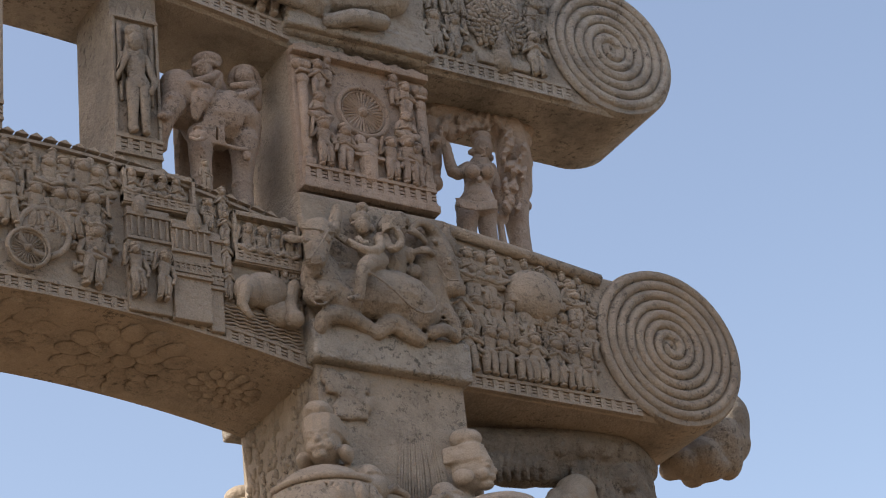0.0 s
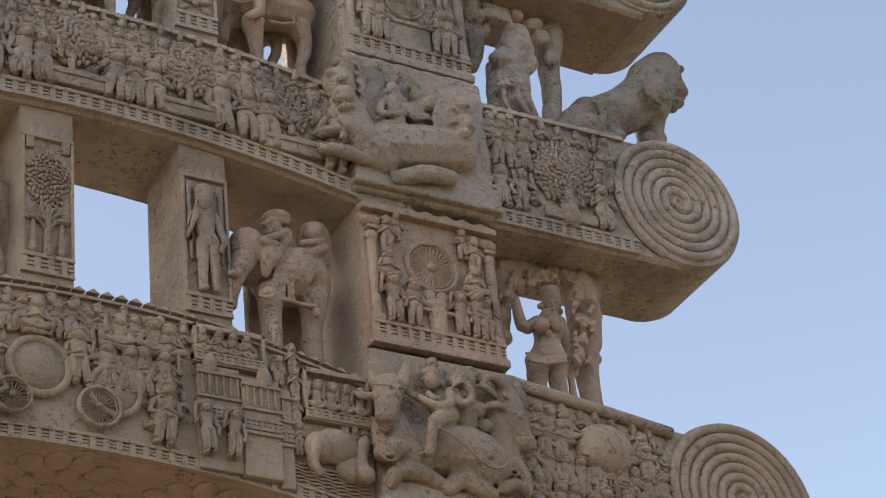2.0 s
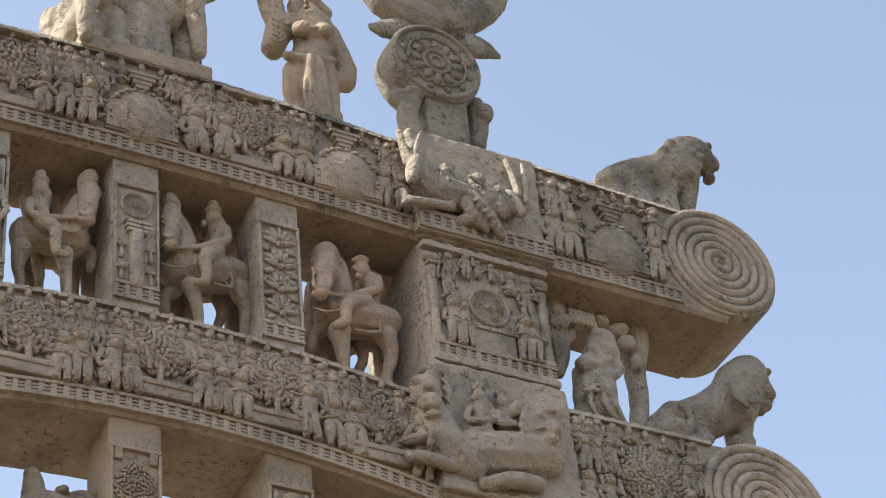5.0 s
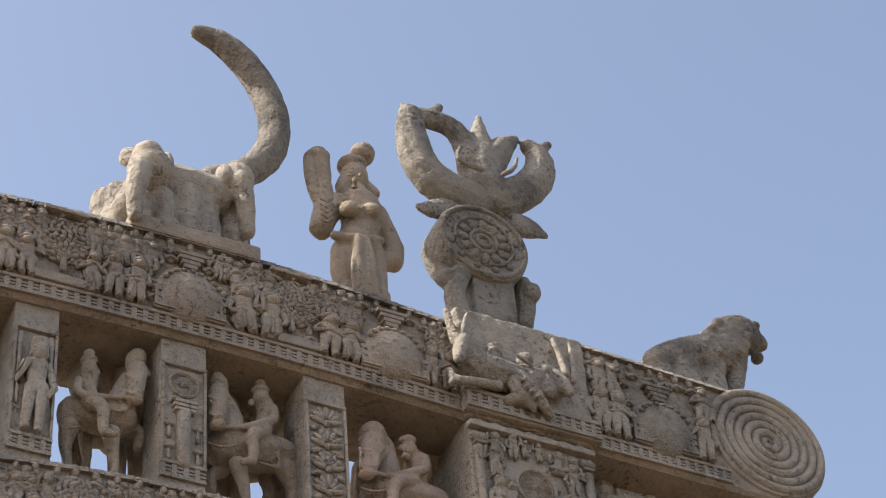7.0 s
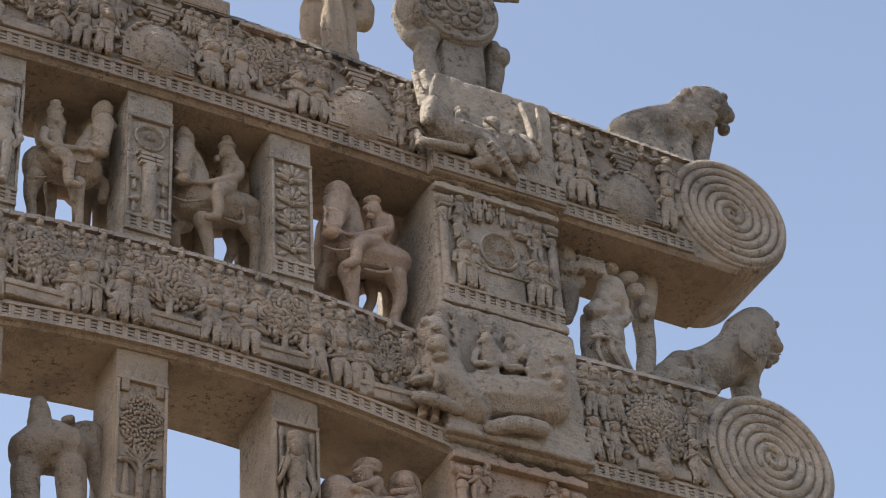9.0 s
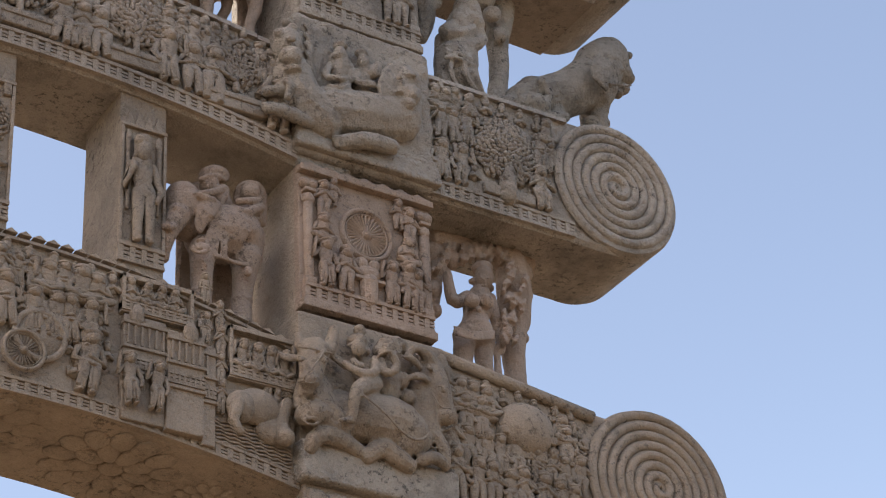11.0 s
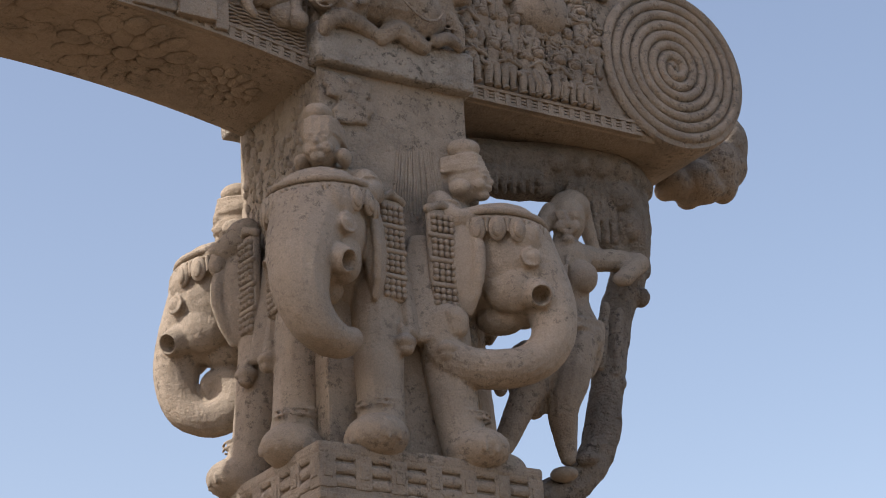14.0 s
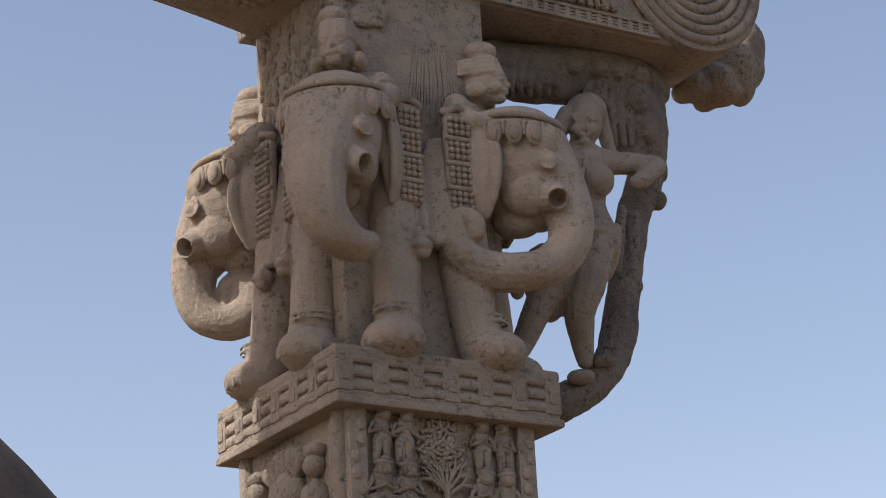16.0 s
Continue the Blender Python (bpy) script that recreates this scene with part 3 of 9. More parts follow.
    fill_rows(beam, WARM, 1.5, 3.52, zb, zt, [(0.0, 0.5, 0.46), (0.34, 0.75, 0.38), (0.66, 1.0, 0.28)], 11, avoid)
    for x, h in ((3.22, 0.2), (3.13, 0.21)):
        put_figure(1, x, -0.03, 5.645, h, WARM, beam)
    for z in (5.72, 5.83, 5.95, 6.05):
        put_figure(4, 3.5, 0, z, 0.14, WARM, beam)
        put_figure(3, 3.435, 0, z + 0.12 if z > 6 else 6.0, 0.13, WARM, beam)
    for x, z in ((3.74, 5.79), (3.79, 5.72), (3.78, 5.82), (3.7, 5.85)):
        put_figure(0, x, 0, z - 0.03, 0.12, WARM, beam)
    # outer arm: dome, camp and trees
    zb2, zt2 = lerp((4.5, 5.595), (5.3, 5.595)), lerp((4.5, 6.2), (5.3, 6.1))
    d = Kit()
    d.ball((4.86, -0.005, 5.985), (0.135, 0.085, 0.115), 20, 10)
    d.box(4.73, 4.99, -0.05, 0.01, 5.93, 5.965, 0.008)
    d.box(4.8, 4.95, -0.03, 0.01, 5.85, 5.94, 0.006)
    part("dome_relief", d, WARM, beam, "carved dome", smooth=True)
    t = leaf_disc(Kit(), (5.1, 5.93), 0.07, 0.12, 0.0, 70, 5)
    leaf_disc(t, (4.66, 5.9), 0.05, 0.1, 0.0, 40, 6)
    part("tree_relief", t, WARM, beam, "carved leafy trees", smooth=True)
    fill_rows(beam, WARM, 4.47, 5.17, zb2, zt2, [(0.0, 0.4, 0.36), (0.26, 0.6, 0.34), (0.5, 0.8, 0.32), (0.66, 1.0, 0.25)], 23, [(4.72, 5.0, 5.86, 6.06), (5.06, 5.15, 5.84, 6.0)])
    part("top_moulding", Kit().tube([(4.46, -0.012, 6.222), (4.83, -0.012, 6.175), (5.2, -0.012, 6.125)], 0.026, 8, cap=False), WARM, beam, smooth=True)
    # lotus carving under the span
    lo = Kit()
    for cx, rr in ((2.66, 0.27), (3.22, 0.26), (2.1, 0.26), (3.62, 0.14)):
        zc = s["bot"](cx)
        for ringr, n in ((0.78, 14), (0.42, 9)):
            for i in range(n):
                a = 2 * math.pi * i / n
                px, py = cx + rr * ringr * math.cos(a), 0.3 + rr * ringr * math.sin(a)
                lo.ball((px, py, s["bot"](px)), (rr * 0.27, rr * 0.2 if n > 10 else rr * 0.17, 0.014 if n > 10 else 0.019), 10, 6, Matrix.Rotation(a, 3, "Z"))
        lo.ball((cx, 0.3, zc), (rr * 0.2, rr * 0.2, 0.02), 12, 6)
    part("lotus_soffit", lo, WARM, beam, "carved lotus flowers under the beam", smooth=True)


def beam_mid():
    s = BEAMS["mid"]
    beam = thing("stone_beam", (MID, 0.24, 7.0), "weathered middle sandstone crossbeam carved with worshippers round trees", "beam", "crossbeams of the gateway")
    part("beam_body", beam_body(s, UPPER), GREY, beam)
    volute(s, GREY, beam, 1)
    volute(s, GREY, beam, -1)
    part("railing_band", rail_band(Kit(), 1.35, 3.84, lambda x: s["bot"](x) + 0.012, 0.075, 0.0, 0.05, 0.016), UPPER, beam, "carved fence pattern")
    part("railing_band", rail_band(Kit(), 4.47, 5.2, lambda x: 7.0, 0.075, 0.0, 0.05, 0.012), GREY, beam)
    part("coping", coping(Kit(), 1.3, 3.84, s["top"], 0.06, 0.03, -0.02, False), UPPER, beam, "row of small worn merlons")
    part("coping", coping(Kit(), 4.48, 5.2, lerp((4.5, 7.612), (5.2, 7.62)), 0.06, 0.03, -0.02, False), GREY, beam)
    avoid = []
    for x, kind in ((2.1, 0), (2.63, 1), (3.12, 2), (3.56, 3)):
        t = Kit()
        zb_ = s["bot"](x)
        if kind == 3:
            t.disc((x, zb_ + 0.33), 0.105, -0.012, 0.01, 30)
            branches(t, (x, zb_ + 0.2), (x, zb_ + 0.27), 0.12, -0.02, 4)
            leaf_disc(t, (x, zb_ + 0.34), 0.12, 0.125, 0.0, 70, 3, 0.02, 0.03)
        else:
            branches(t, (x, zb_ + 0.16), (x, zb_ + 0.26), 0.12, -0.025, kind)
            leaf_disc(t, (x, zb_ + 0.335), 0.12, 0.13, 0.0, 95, 3 + kind, 0.023, 0.05)
        t.box(x - 0.13, x + 0.13, -0.03, 0.01, zb_ + 0.1, zb_ + 0.155, 0.006)
        t.box(x - 0.145, x + 0.145, -0.038, 0.01, zb_ + 0.145, zb_ + 0.17, 0.004)
        part("tree_relief", t, UPPER, beam, "carved sacred tree above an altar slab", smooth=True)
        avoid.append((x - 0.1, x + 0.1, 6.9, zb_ + 0.42))
    fill_rows(beam, UPPER, 1.5, 3.84, lambda x: s["bot"](x) + 0.09, lambda x: s["top"](x) - 0.03, [(0.0, 0.6, 0.58), (0.46, 0.85, 0.38), (0.64, 1.0, 0.3)], 31, avoid)
    t = leaf_disc(Kit(), (4.86, 7.33), 0.16, 0.17, 0.0, 170, 9, 0.022, 0.055)
    t.tube([(4.86, -0.01, 7.1), (4.86, -0.015, 7.25)], [0.05, 0.03], 7)
    t.box(4.74, 5.0, -0.02, 0.01, 7.09, 7.14, 0.006)
    part("tree_relief", t, GREY, beam, "worn carved tree", smooth=True)
    fill_rows(beam, GREY, 4.5, 5.16, lambda x: 7.08, lambda x: 7.58, [(0.0, 0.5, 0.42), (0.42, 0.8, 0.36), (0.7, 1.0, 0.28)], 41, [(4.7, 5.02, 7.1, 7.52)])


def beam_high():
    s = BEAMS["high"]
    beam = thing("stone_beam", (MID, 0.24, 8.4), "upper sandstone crossbeam carved with domes, trees and worshippers", "beam", "crossbeams of the gateway")
    part("beam_body", beam_body(s, UPPER), UPPER, beam)
    volute(s, GREY, beam, 1)
    volute(s, GREY, beam, -1)
    part("railing_band", rail_band(Kit(), 1.2, 3.84, lambda x: s["bot"](x) + 0.02, 0.085, 0.0, 0.05, 0.016), UPPER, beam, "carved fence pattern")
    part("railing_band", rail_band(Kit(), 4.47, 5.2, lambda x: 8.405, 0.08, 0.0, 0.05, 0.014), GREY, beam)
    part("coping", coping(Kit(), 1.1, 3.84, s["top"], 0.075, 0.035, -0.024, False), LICHEN, beam, "row of small worn merlons")
    part("coping", coping(Kit(), 4.48, 5.3, lerp((4.5, 9.03), (5.3, 9.0)), 0.055, 0.03, -0.024, False), GREY, beam)
    avoid = []
    for x, kind in ((1.99, 1), (2.55, 0), (3.02, 2), (3.5, 0), (1.5, 0)):
        t = Kit()
        zb_ = s["bot"](x)
        if kind == 0:
            stupa_relief(t, x, zb_ + 0.11, 0.32, 0.42, 0.0, 0.055)
            avoid.append((x - 0.16, x + 0.16, 8.4, 8.86))
            lab = "carved dome with railing and umbrellas"
        else:
            t.disc((x, zb_ + 0.36), 0.12, -0.014, 0.01, 30)
            branches(t, (x, zb_ + 0.2), (x, zb_ + 0.27), 0.13, -0.02, kind)
            leaf_disc(t, (x, zb_ + 0.36), 0.13, 0.13, 0.0, 110 if kind == 2 else 70, kind, 0.02, 0.04)
            t.box(x - 0.14, x + 0.14, -0.03, 0.01, zb_ + 0.11, zb_ + 0.16, 0.006)
            t.box(x - 0.1, x + 0.1, -0.04, 0.01, zb_ + 0.52, zb_ + 0.54, 0.004)
            avoid.append((x - 0.1, x + 0.1, 8.4, 8.9))
            lab = "carved sacred tree above an altar slab"
        part("tree_relief" if kind else "dome_relief", t, UPPER, beam, lab, smooth=False)
    fill_rows(beam, UPPER, 1.35, 3.84, lambda x: s["bot"](x) + 0.11, lambda x: s["top"](x) - 0.04, [(0.0, 0.6, 0.54), (0.48, 0.8, 0.36), (0.62, 1.0, 0.32)], 51, avoid)
    t = stupa_relief(Kit(), 4.86, 8.49, 0.33, 0.44, 0.0, 0.055)
    part("dome_relief", t, LICHEN, beam, "worn carved dome with railing")
    fill_rows(beam, GREY, 4.5, 5.15, lambda x: 8.49, lambda x: 8.98, [(0.0, 0.5, 0.55), (0.5, 0.9, 0.42)], 61, [(4.7, 5.02, 8.4, 8.92)])


# ---- square blocks between the beams ----
def panel_block(z0, z1, mat, name_label, wheel_z, wheel_r, low):
    x0, x1 = PX - 0.305, PX + 0.305
    blk = thing("panel_block", (PX, PY, z0), name_label, "stone block", "square blocks over the pillar")
    part("block_body", Kit().box(x0, x1, 0.03, 0.58, z0 - 0.04, z1 + 0.03, 0.012), mat if mat is GREY else WARM, blk)
    k = Kit()
    k.box(x0 - 0.002, x1 + 0.002, 0.0, 0.04, z0, z1, 0.008)
    part("panel_slab", k, mat, blk)
    part("cornice", Kit().box(x0 - 0.005, x1 + 0.005, -0.035, 0.02, z1 - 0.045, z1 - 0.015, 0.006), mat, blk)
    f = Kit().box(x0, x1, -0.03, 0.02, z0 + 0.0, z0 + 0.035, 0.006)
    rail_band(f, x0 + 0.01, x1 - 0.01, lambda x: z0 + 0.03, 0.075, -0.008, 0.05, 0.018)
    part("railing_band", f, mat, blk, kind="stuff")
    for i in range(7):
        m = Kit()
        xa = x0 + 0.012 + i * 0.084
        for j in range(3):
            m.box(xa + j * 0.014, xa + 0.08 - j * 0.014, -0.026 + j * 0.004, 0.02, z1 - 0.016 + j * 0.008, z1 - 0.006 + j * 0.008, 0.003)
        part("stepped_merlon", m, mat, blk)
    for xa in (x0 + 0.012, x1 - 0.062):
        p = Kit()
        zb_, zt_ = z0 + 0.11, z1 - 0.05
        p.tube([(xa + 0.025, -0.006, zb_ + 0.02), (xa + 0.025, -0.006, zt_ - 0.13)], 0.021, 8)
        p.box(xa, xa + 0.05, -0.03, 0.02, zb_ - 0.005, zb_ + 0.025, 0.005)
        p.ball((xa + 0.025, -0.008, zt_ - 0.115), (0.03, 0.026, 0.03), 10, 6)
        p.box(xa, xa + 0.05, -0.036, 0.02, zt_ - 0.09, zt_ - 0.075, 0.003)
        p.ball((xa + 0.01, -0.012, zt_ - 0.045), (0.03, 0.025, 0.025), 8, 5)
        p.ball((xa + 0.04, -0.012, zt_ - 0.045), (0.03, 0.025, 0.025), 8, 5)
        part("pilaster", p, mat, blk, "", smooth=True)
    rim = Kit().ring((PX, wheel_z), wheel_r * 0.9, wheel_r * 0.1, 0.0, 0.02, 40)
    rim.ring((PX, wheel_z), wheel_r * 0.76, wheel_r * 0.035, 0.0, 0.012, 40)
    whl = part("wheel_relief", rim, mat, blk, "carved many-spoked wheel", smooth=True)
    part("hub", Kit().ball((PX, 0.0, wheel_z), (wheel_r * 0.18, 0.026, wheel_r * 0.18), 14, 8), mat, whl, smooth=True)
    for i in range(32):
        a = 2 * math.pi * i / 32
        d, o = Vector((math.cos(a), 0, math.sin(a))), Vector((PX, -0.004, wheel_z))
        part("spoke", Kit().tube([o + d * wheel_r * 0.16, o + d * wheel_r * 0.74], [wheel_r * 0.024, wheel_r * 0.048], 4, cap=False), mat, whl)
    a = Kit()
    if low:
        a.tube([(PX, -0.008, z0 + 0.105), (PX, -0.01, z0 + 0.19)], [0.035, 0.04], 10)
        a.box(PX - 0.07, PX + 0.07, -0.03, 0.01, z0 + 0.19, z0 + 0.205, 0.003)
        a.ball((PX, -0.01, z0 + 0.23), (0.06, 0.03, 0.035), 12, 6)
        a.ball((PX - 0.03, -0.012, z0 + 0.27), (0.03, 0.02, 0.03), 8, 5)
        a.ball((PX + 0.03, -0.012, z0 + 0.27), (0.03, 0.02, 0.03), 8, 5)
    else:
        a.box(PX - 0.095, PX + 0.105, -0.025, 0.01, z0 + 0.105, z0 + 0.225, 0.004)
        a.box(PX - 0.115, PX + 0.125, -0.035, 0.01, z0 + 0.22, z0 + 0.24, 0.003)
    part("altar_relief", a, mat, blk)
    rnd = random.Random(int(z0 * 10))
    if low:
        for x, z, h in ((-0.2, 0.105, 0.22), (-0.11, 0.105, 0.21), (0.1, 0.105, 0.2), (0.18, 0.105, 0.22), (0.22, 0.1, 0.2)):
            put_figure(rnd.choice((0, 1, 2, 3)), PX + x, 0.0, z0 + z, h, mat, blk, 1.15)
        for x, z, h in ((-0.21, 0.3, 0.18), (-0.2, 0.43, 0.17), (-0.16, 0.5, 0.13), (0.18, 0.3, 0.18), (0.2, 0.42, 0.17), (0.15, 0.48, 0.14)):
            put_figure(rnd.choice((0, 4, 6)), PX + x, 0.0, z0 + z, h, mat, blk, 1.2)
    else:
        for x, z, h in ((-0.19, 0.105, 0.25), (-0.13, 0.105, 0.24), (0.15, 0.105, 0.24), (0.2, 0.105, 0.24)):
            put_figure(rnd.choice((0, 3, 4)), PX + x, 0.0, z0 + z, h, mat, blk, 1.1)
        for x, z, h in ((-0.2, 0.36, 0.17), (-0.18, 0.46, 0.15), (-0.1, 0.5, 0.14), (0.19, 0.36, 0.17), (0.12, 0.47, 0.15), (0.2, 0.47, 0.14), (0.03, 0.52, 0.1), (-0.04, 0.52, 0.1)):
            put_figure(rnd.choice((1, 2, 7)), PX + x, 0.0, z0 + z, h, mat, blk, 1.3)
    return blk


def post(x0, x1, z0, z1, depth, motif, mat):
    """A short carved upright between two beams."""
    p = thing("stone_post", ((x0 + x1) / 2, 0.1, z0), {
        "figure": "short upright stone post carved with a standing guard", "tree": "short upright stone post carved with a leafy tree",
        "wheel": "short upright stone post carved with a wheel on a column", "plant": "short upright stone post carved with palmette leaves"}[motif], "stone post", "posts between the beams")
    y = 0.03
    part("post_shaft", Kit().box(x0, x1, y, y + depth, z0 - 0.03, z1 + 0.03, 0.01), mat, p)
    f = Kit()
    w = 0.016
    f.box(x0 + 0.003, x0 + w, y - 0.014, y + 0.01, z0 + 0.14, z1 - 0.14, 0.003)
    f.box(x1 - w, x1 - 0.003, y - 0.014, y + 0.01, z0 + 0.14, z1 - 0.14, 0.003)
    rail_band(f, x0 + 0.003, x1 - 0.003, lambda x: z0 + 0.06, 0.085, y, 0.05, 0.014)
    f.box(x0 + 0.003, x1 - 0.003, y - 0.018, y + 0.01, z1 - 0.15, z1 - 0.135, 0.003)
    for i in range(4):
        xa = x0 + 0.02 + i * (x1 - x0 - 0.04) / 4
        d = (x1 - x0 - 0.04) / 4
        f.add([(xa, y - 0.01, z1 - 0.13), (xa + d, y - 0.01, z1 - 0.13), (xa + d / 2, y - 0.006, z1 - 0.07), (xa, y + 0.01, z1 - 0.13), (xa + d, y + 0.01, z1 - 0.13), (xa + d / 2, y + 0.01, z1 - 0.07)],
              [(0, 1, 2), (0, 3, 4, 1), (1, 4, 5, 2), (2, 5, 3, 0), (3, 5, 4)])
    part("carved_frame", f, mat, p)
    cx = (x0 + x1) / 2
    k = Kit()
    if motif == "figure":
        put_figure(5, cx, y, z0 + 0.15, (z1 - z0) * 0.58, mat, p, 0.72)
        for s in (-1, 1):
            k.tube([(cx + s * 0.062, y - 0.006, z0 + 0.3), (cx + s * 0.066, y - 0.006, z1 - 0.2)], [0.008, 0.012], 6)
            k.ball((cx + s * 0.064, y - 0.006, z1 - 0.2), (0.016, 0.012, 0.04), 8, 6)
    elif motif == "tree":
        branches(k, (cx, z0 + 0.15), (cx, z0 + 0.3), 0.07, y - 0.008, 8, 0.014)
        leaf_disc(k, (cx, z1 - 0.33), 0.082, 0.13, y, 110, 12, 0.014, 0.02)
        for s in (-1, 1):
            k.ball((cx + s * 0.055, y - 0.008, z0 + 0.3), (0.035, 0.02, 0.012), 10, 5)
            k.tube([(cx + s * 0.055, y - 0.006, z0 + 0.16), (cx + s * 0.055, y - 0.006, z0 + 0.3)], [0.02, 0.008], 6)
            k.box(cx + s * 0.07 - 0.016, cx + s * 0.07 + 0.016, y - 0.016, y + 0.01, z1 - 0.2, z1 - 0.13, 0.003)
    elif motif == "wheel":
        wheel(k, (cx, z1 - 0.24), 0.07, y, 24, 0.014)
        k.tube([(cx, y - 0.004, z0 + 0.15), (cx, y - 0.004, z1 - 0.4)], 0.032, 10)
        for i in range(3):
            k.box(cx - 0.045 - i * 0.006, cx + 0.045 + i * 0.006, y - 0.03, y + 0.01, z1 - 0.4 + i * 0.022, z1 - 0.384 + i * 0.022, 0.003)
        for s in (-1, 1):
            for zz in (z0 + 0.22, z0 + 0.34):
                k.ball((cx + s * 0.062, y - 0.008, zz), (0.024, 0.014, 0.01), 8, 5)
                k.tube([(cx + s * 0.062, y - 0.006, zz - 0.06), (cx + s * 0.062, y - 0.006, zz)], [0.012, 0.006], 6)
    else:
        for i in range(4):
            zz = z0 + 0.2 + i * 0.125
            for a in (-1.25, -0.8, -0.4, 0.0, 0.4, 0.8, 1.25):
                e = 0.048 + 0.014 * math.cos(a * 1.5)
                k.ball((cx + math.sin(a) * e * 0.95, y - 0.008, zz + math.cos(a) * e), (0.012, 0.015, 0.036), 8, 6, Matrix.Rotation(a, 3, "Y"))
            k.ball((cx, y - 0.012, zz), (0.016, 0.016, 0.016), 8, 6)
            for s in (-1, 1):
                k.ball((cx + s * 0.05, y - 0.006, zz - 0.03), (0.03, 0.013, 0.012), 8, 5, Matrix.Rotation(s * 0.5, 3, "Y"))
    part("post_relief", k, mat, p, "", smooth=True)
    return p


# ---- pillar, abacus and neck ----
def pillar(px, seen):
    p = thing("stone_pillar", (px, PY, 0.0), "square sandstone gate pillar carved with panels under its cap", "pillar", "pillars of the gateway")
    w = 0.375
    y0, y1 = PY - w, PY + w
    part("pillar_shaft", Kit().box(px - w, px + w, y0, y1, -0.05, 3.86, 0.012), WARM, p)
    if not seen:
        return
    k = Kit()
    for a in (px - w, px + w - 0.07):
        k.box(a, a + 0.07, y0 - 0.03, y0 + 0.02, 2.3, 3.83, 0.006)
        for i in range(26):
            z = 2.36 + i * 0.056
            k.ball((a + 0.035 + 0.014 * math.sin(i * 1.6), y0 - 0.03, z), (0.022, 0.014, 0.024), 8, 5)
    k.box(px - w + 0.07, px + w - 0.07, y0 - 0.025, y0 + 0.02, 3.42, 3.46, 0.005)
    part("border", k, WARM, p, "carved vine border", smooth=False)
    t = leaf_disc(Kit(), (px, 3.69), 0.095, 0.13, y0, 120, 77, 0.017, 0.035)
    branches(t, (px, 3.48), (px, 3.57), 0.11, y0 - 0.03, 5, 0.012)
    part("tree_relief", t, WARM, p, "round carved tree", smooth=True)
    for x, z, h, kd in ((-0.25, 3.63, 0.2, 0), (-0.16, 3.63, 0.2, 4), (0.16, 3.63, 0.19, 0), (0.25, 3.63, 0.19, 3), (-0.25, 3.46, 0.23, 6), (-0.15, 3.46, 0.23, 6),
                        (0.15, 3.46, 0.23, 6), (0.25, 3.46, 0.23, 6), (-0.2, 3.2, 0.22, 0), (-0.05, 3.2, 0.22, 3), (0.1, 3.2, 0.22, 4), (0.22, 3.2, 0.22, 1)):
        put_figure(kd, px + x, y0 + 0.002, z, h, WARM, p, 1.2)
    # side face: vase of lotus and attendants
    s = Kit()
    xs = px - w
    for yy in (y0 + 0.035, y1 - 0.035):
        s.tube([(xs, yy, 2.3), (xs, yy, 3.82)], 0.035, 8)
    s.tube([(xs - 0.01, PY, 3.4), (xs - 0.01, PY, 3.47), (xs - 0.02, PY, 3.55), (xs - 0.02, PY, 3.58)], [0.05, 0.07, 0.1, 0.12], 14, 0.5, up=(1, 0, 0))
    for i in range(7):
        a = (i - 3) / 3 * 0.7
        s.tube([(xs - 0.015, PY, 3.58), (xs - 0.03, PY + math.sin(a) * 0.2, 3.58 + math.cos(a) * 0.16)], [0.014, 0.028], 6)
    for yy in (PY - 0.2, PY + 0.22):
        s.tube([(xs - 0.01, yy, 3.3), (xs - 0.02, yy, 3.55)], [0.05, 0.06], 8)
        s.ball((xs - 0.02, yy, 3.66), 0.045, 10, 7)
        s.ball((xs - 0.02, yy, 3.71), (0.04, 0.055, 0.03), 10, 6)
    part("vase_relief", s, WARM, p, "carved vase with lotus stems", smooth=True)


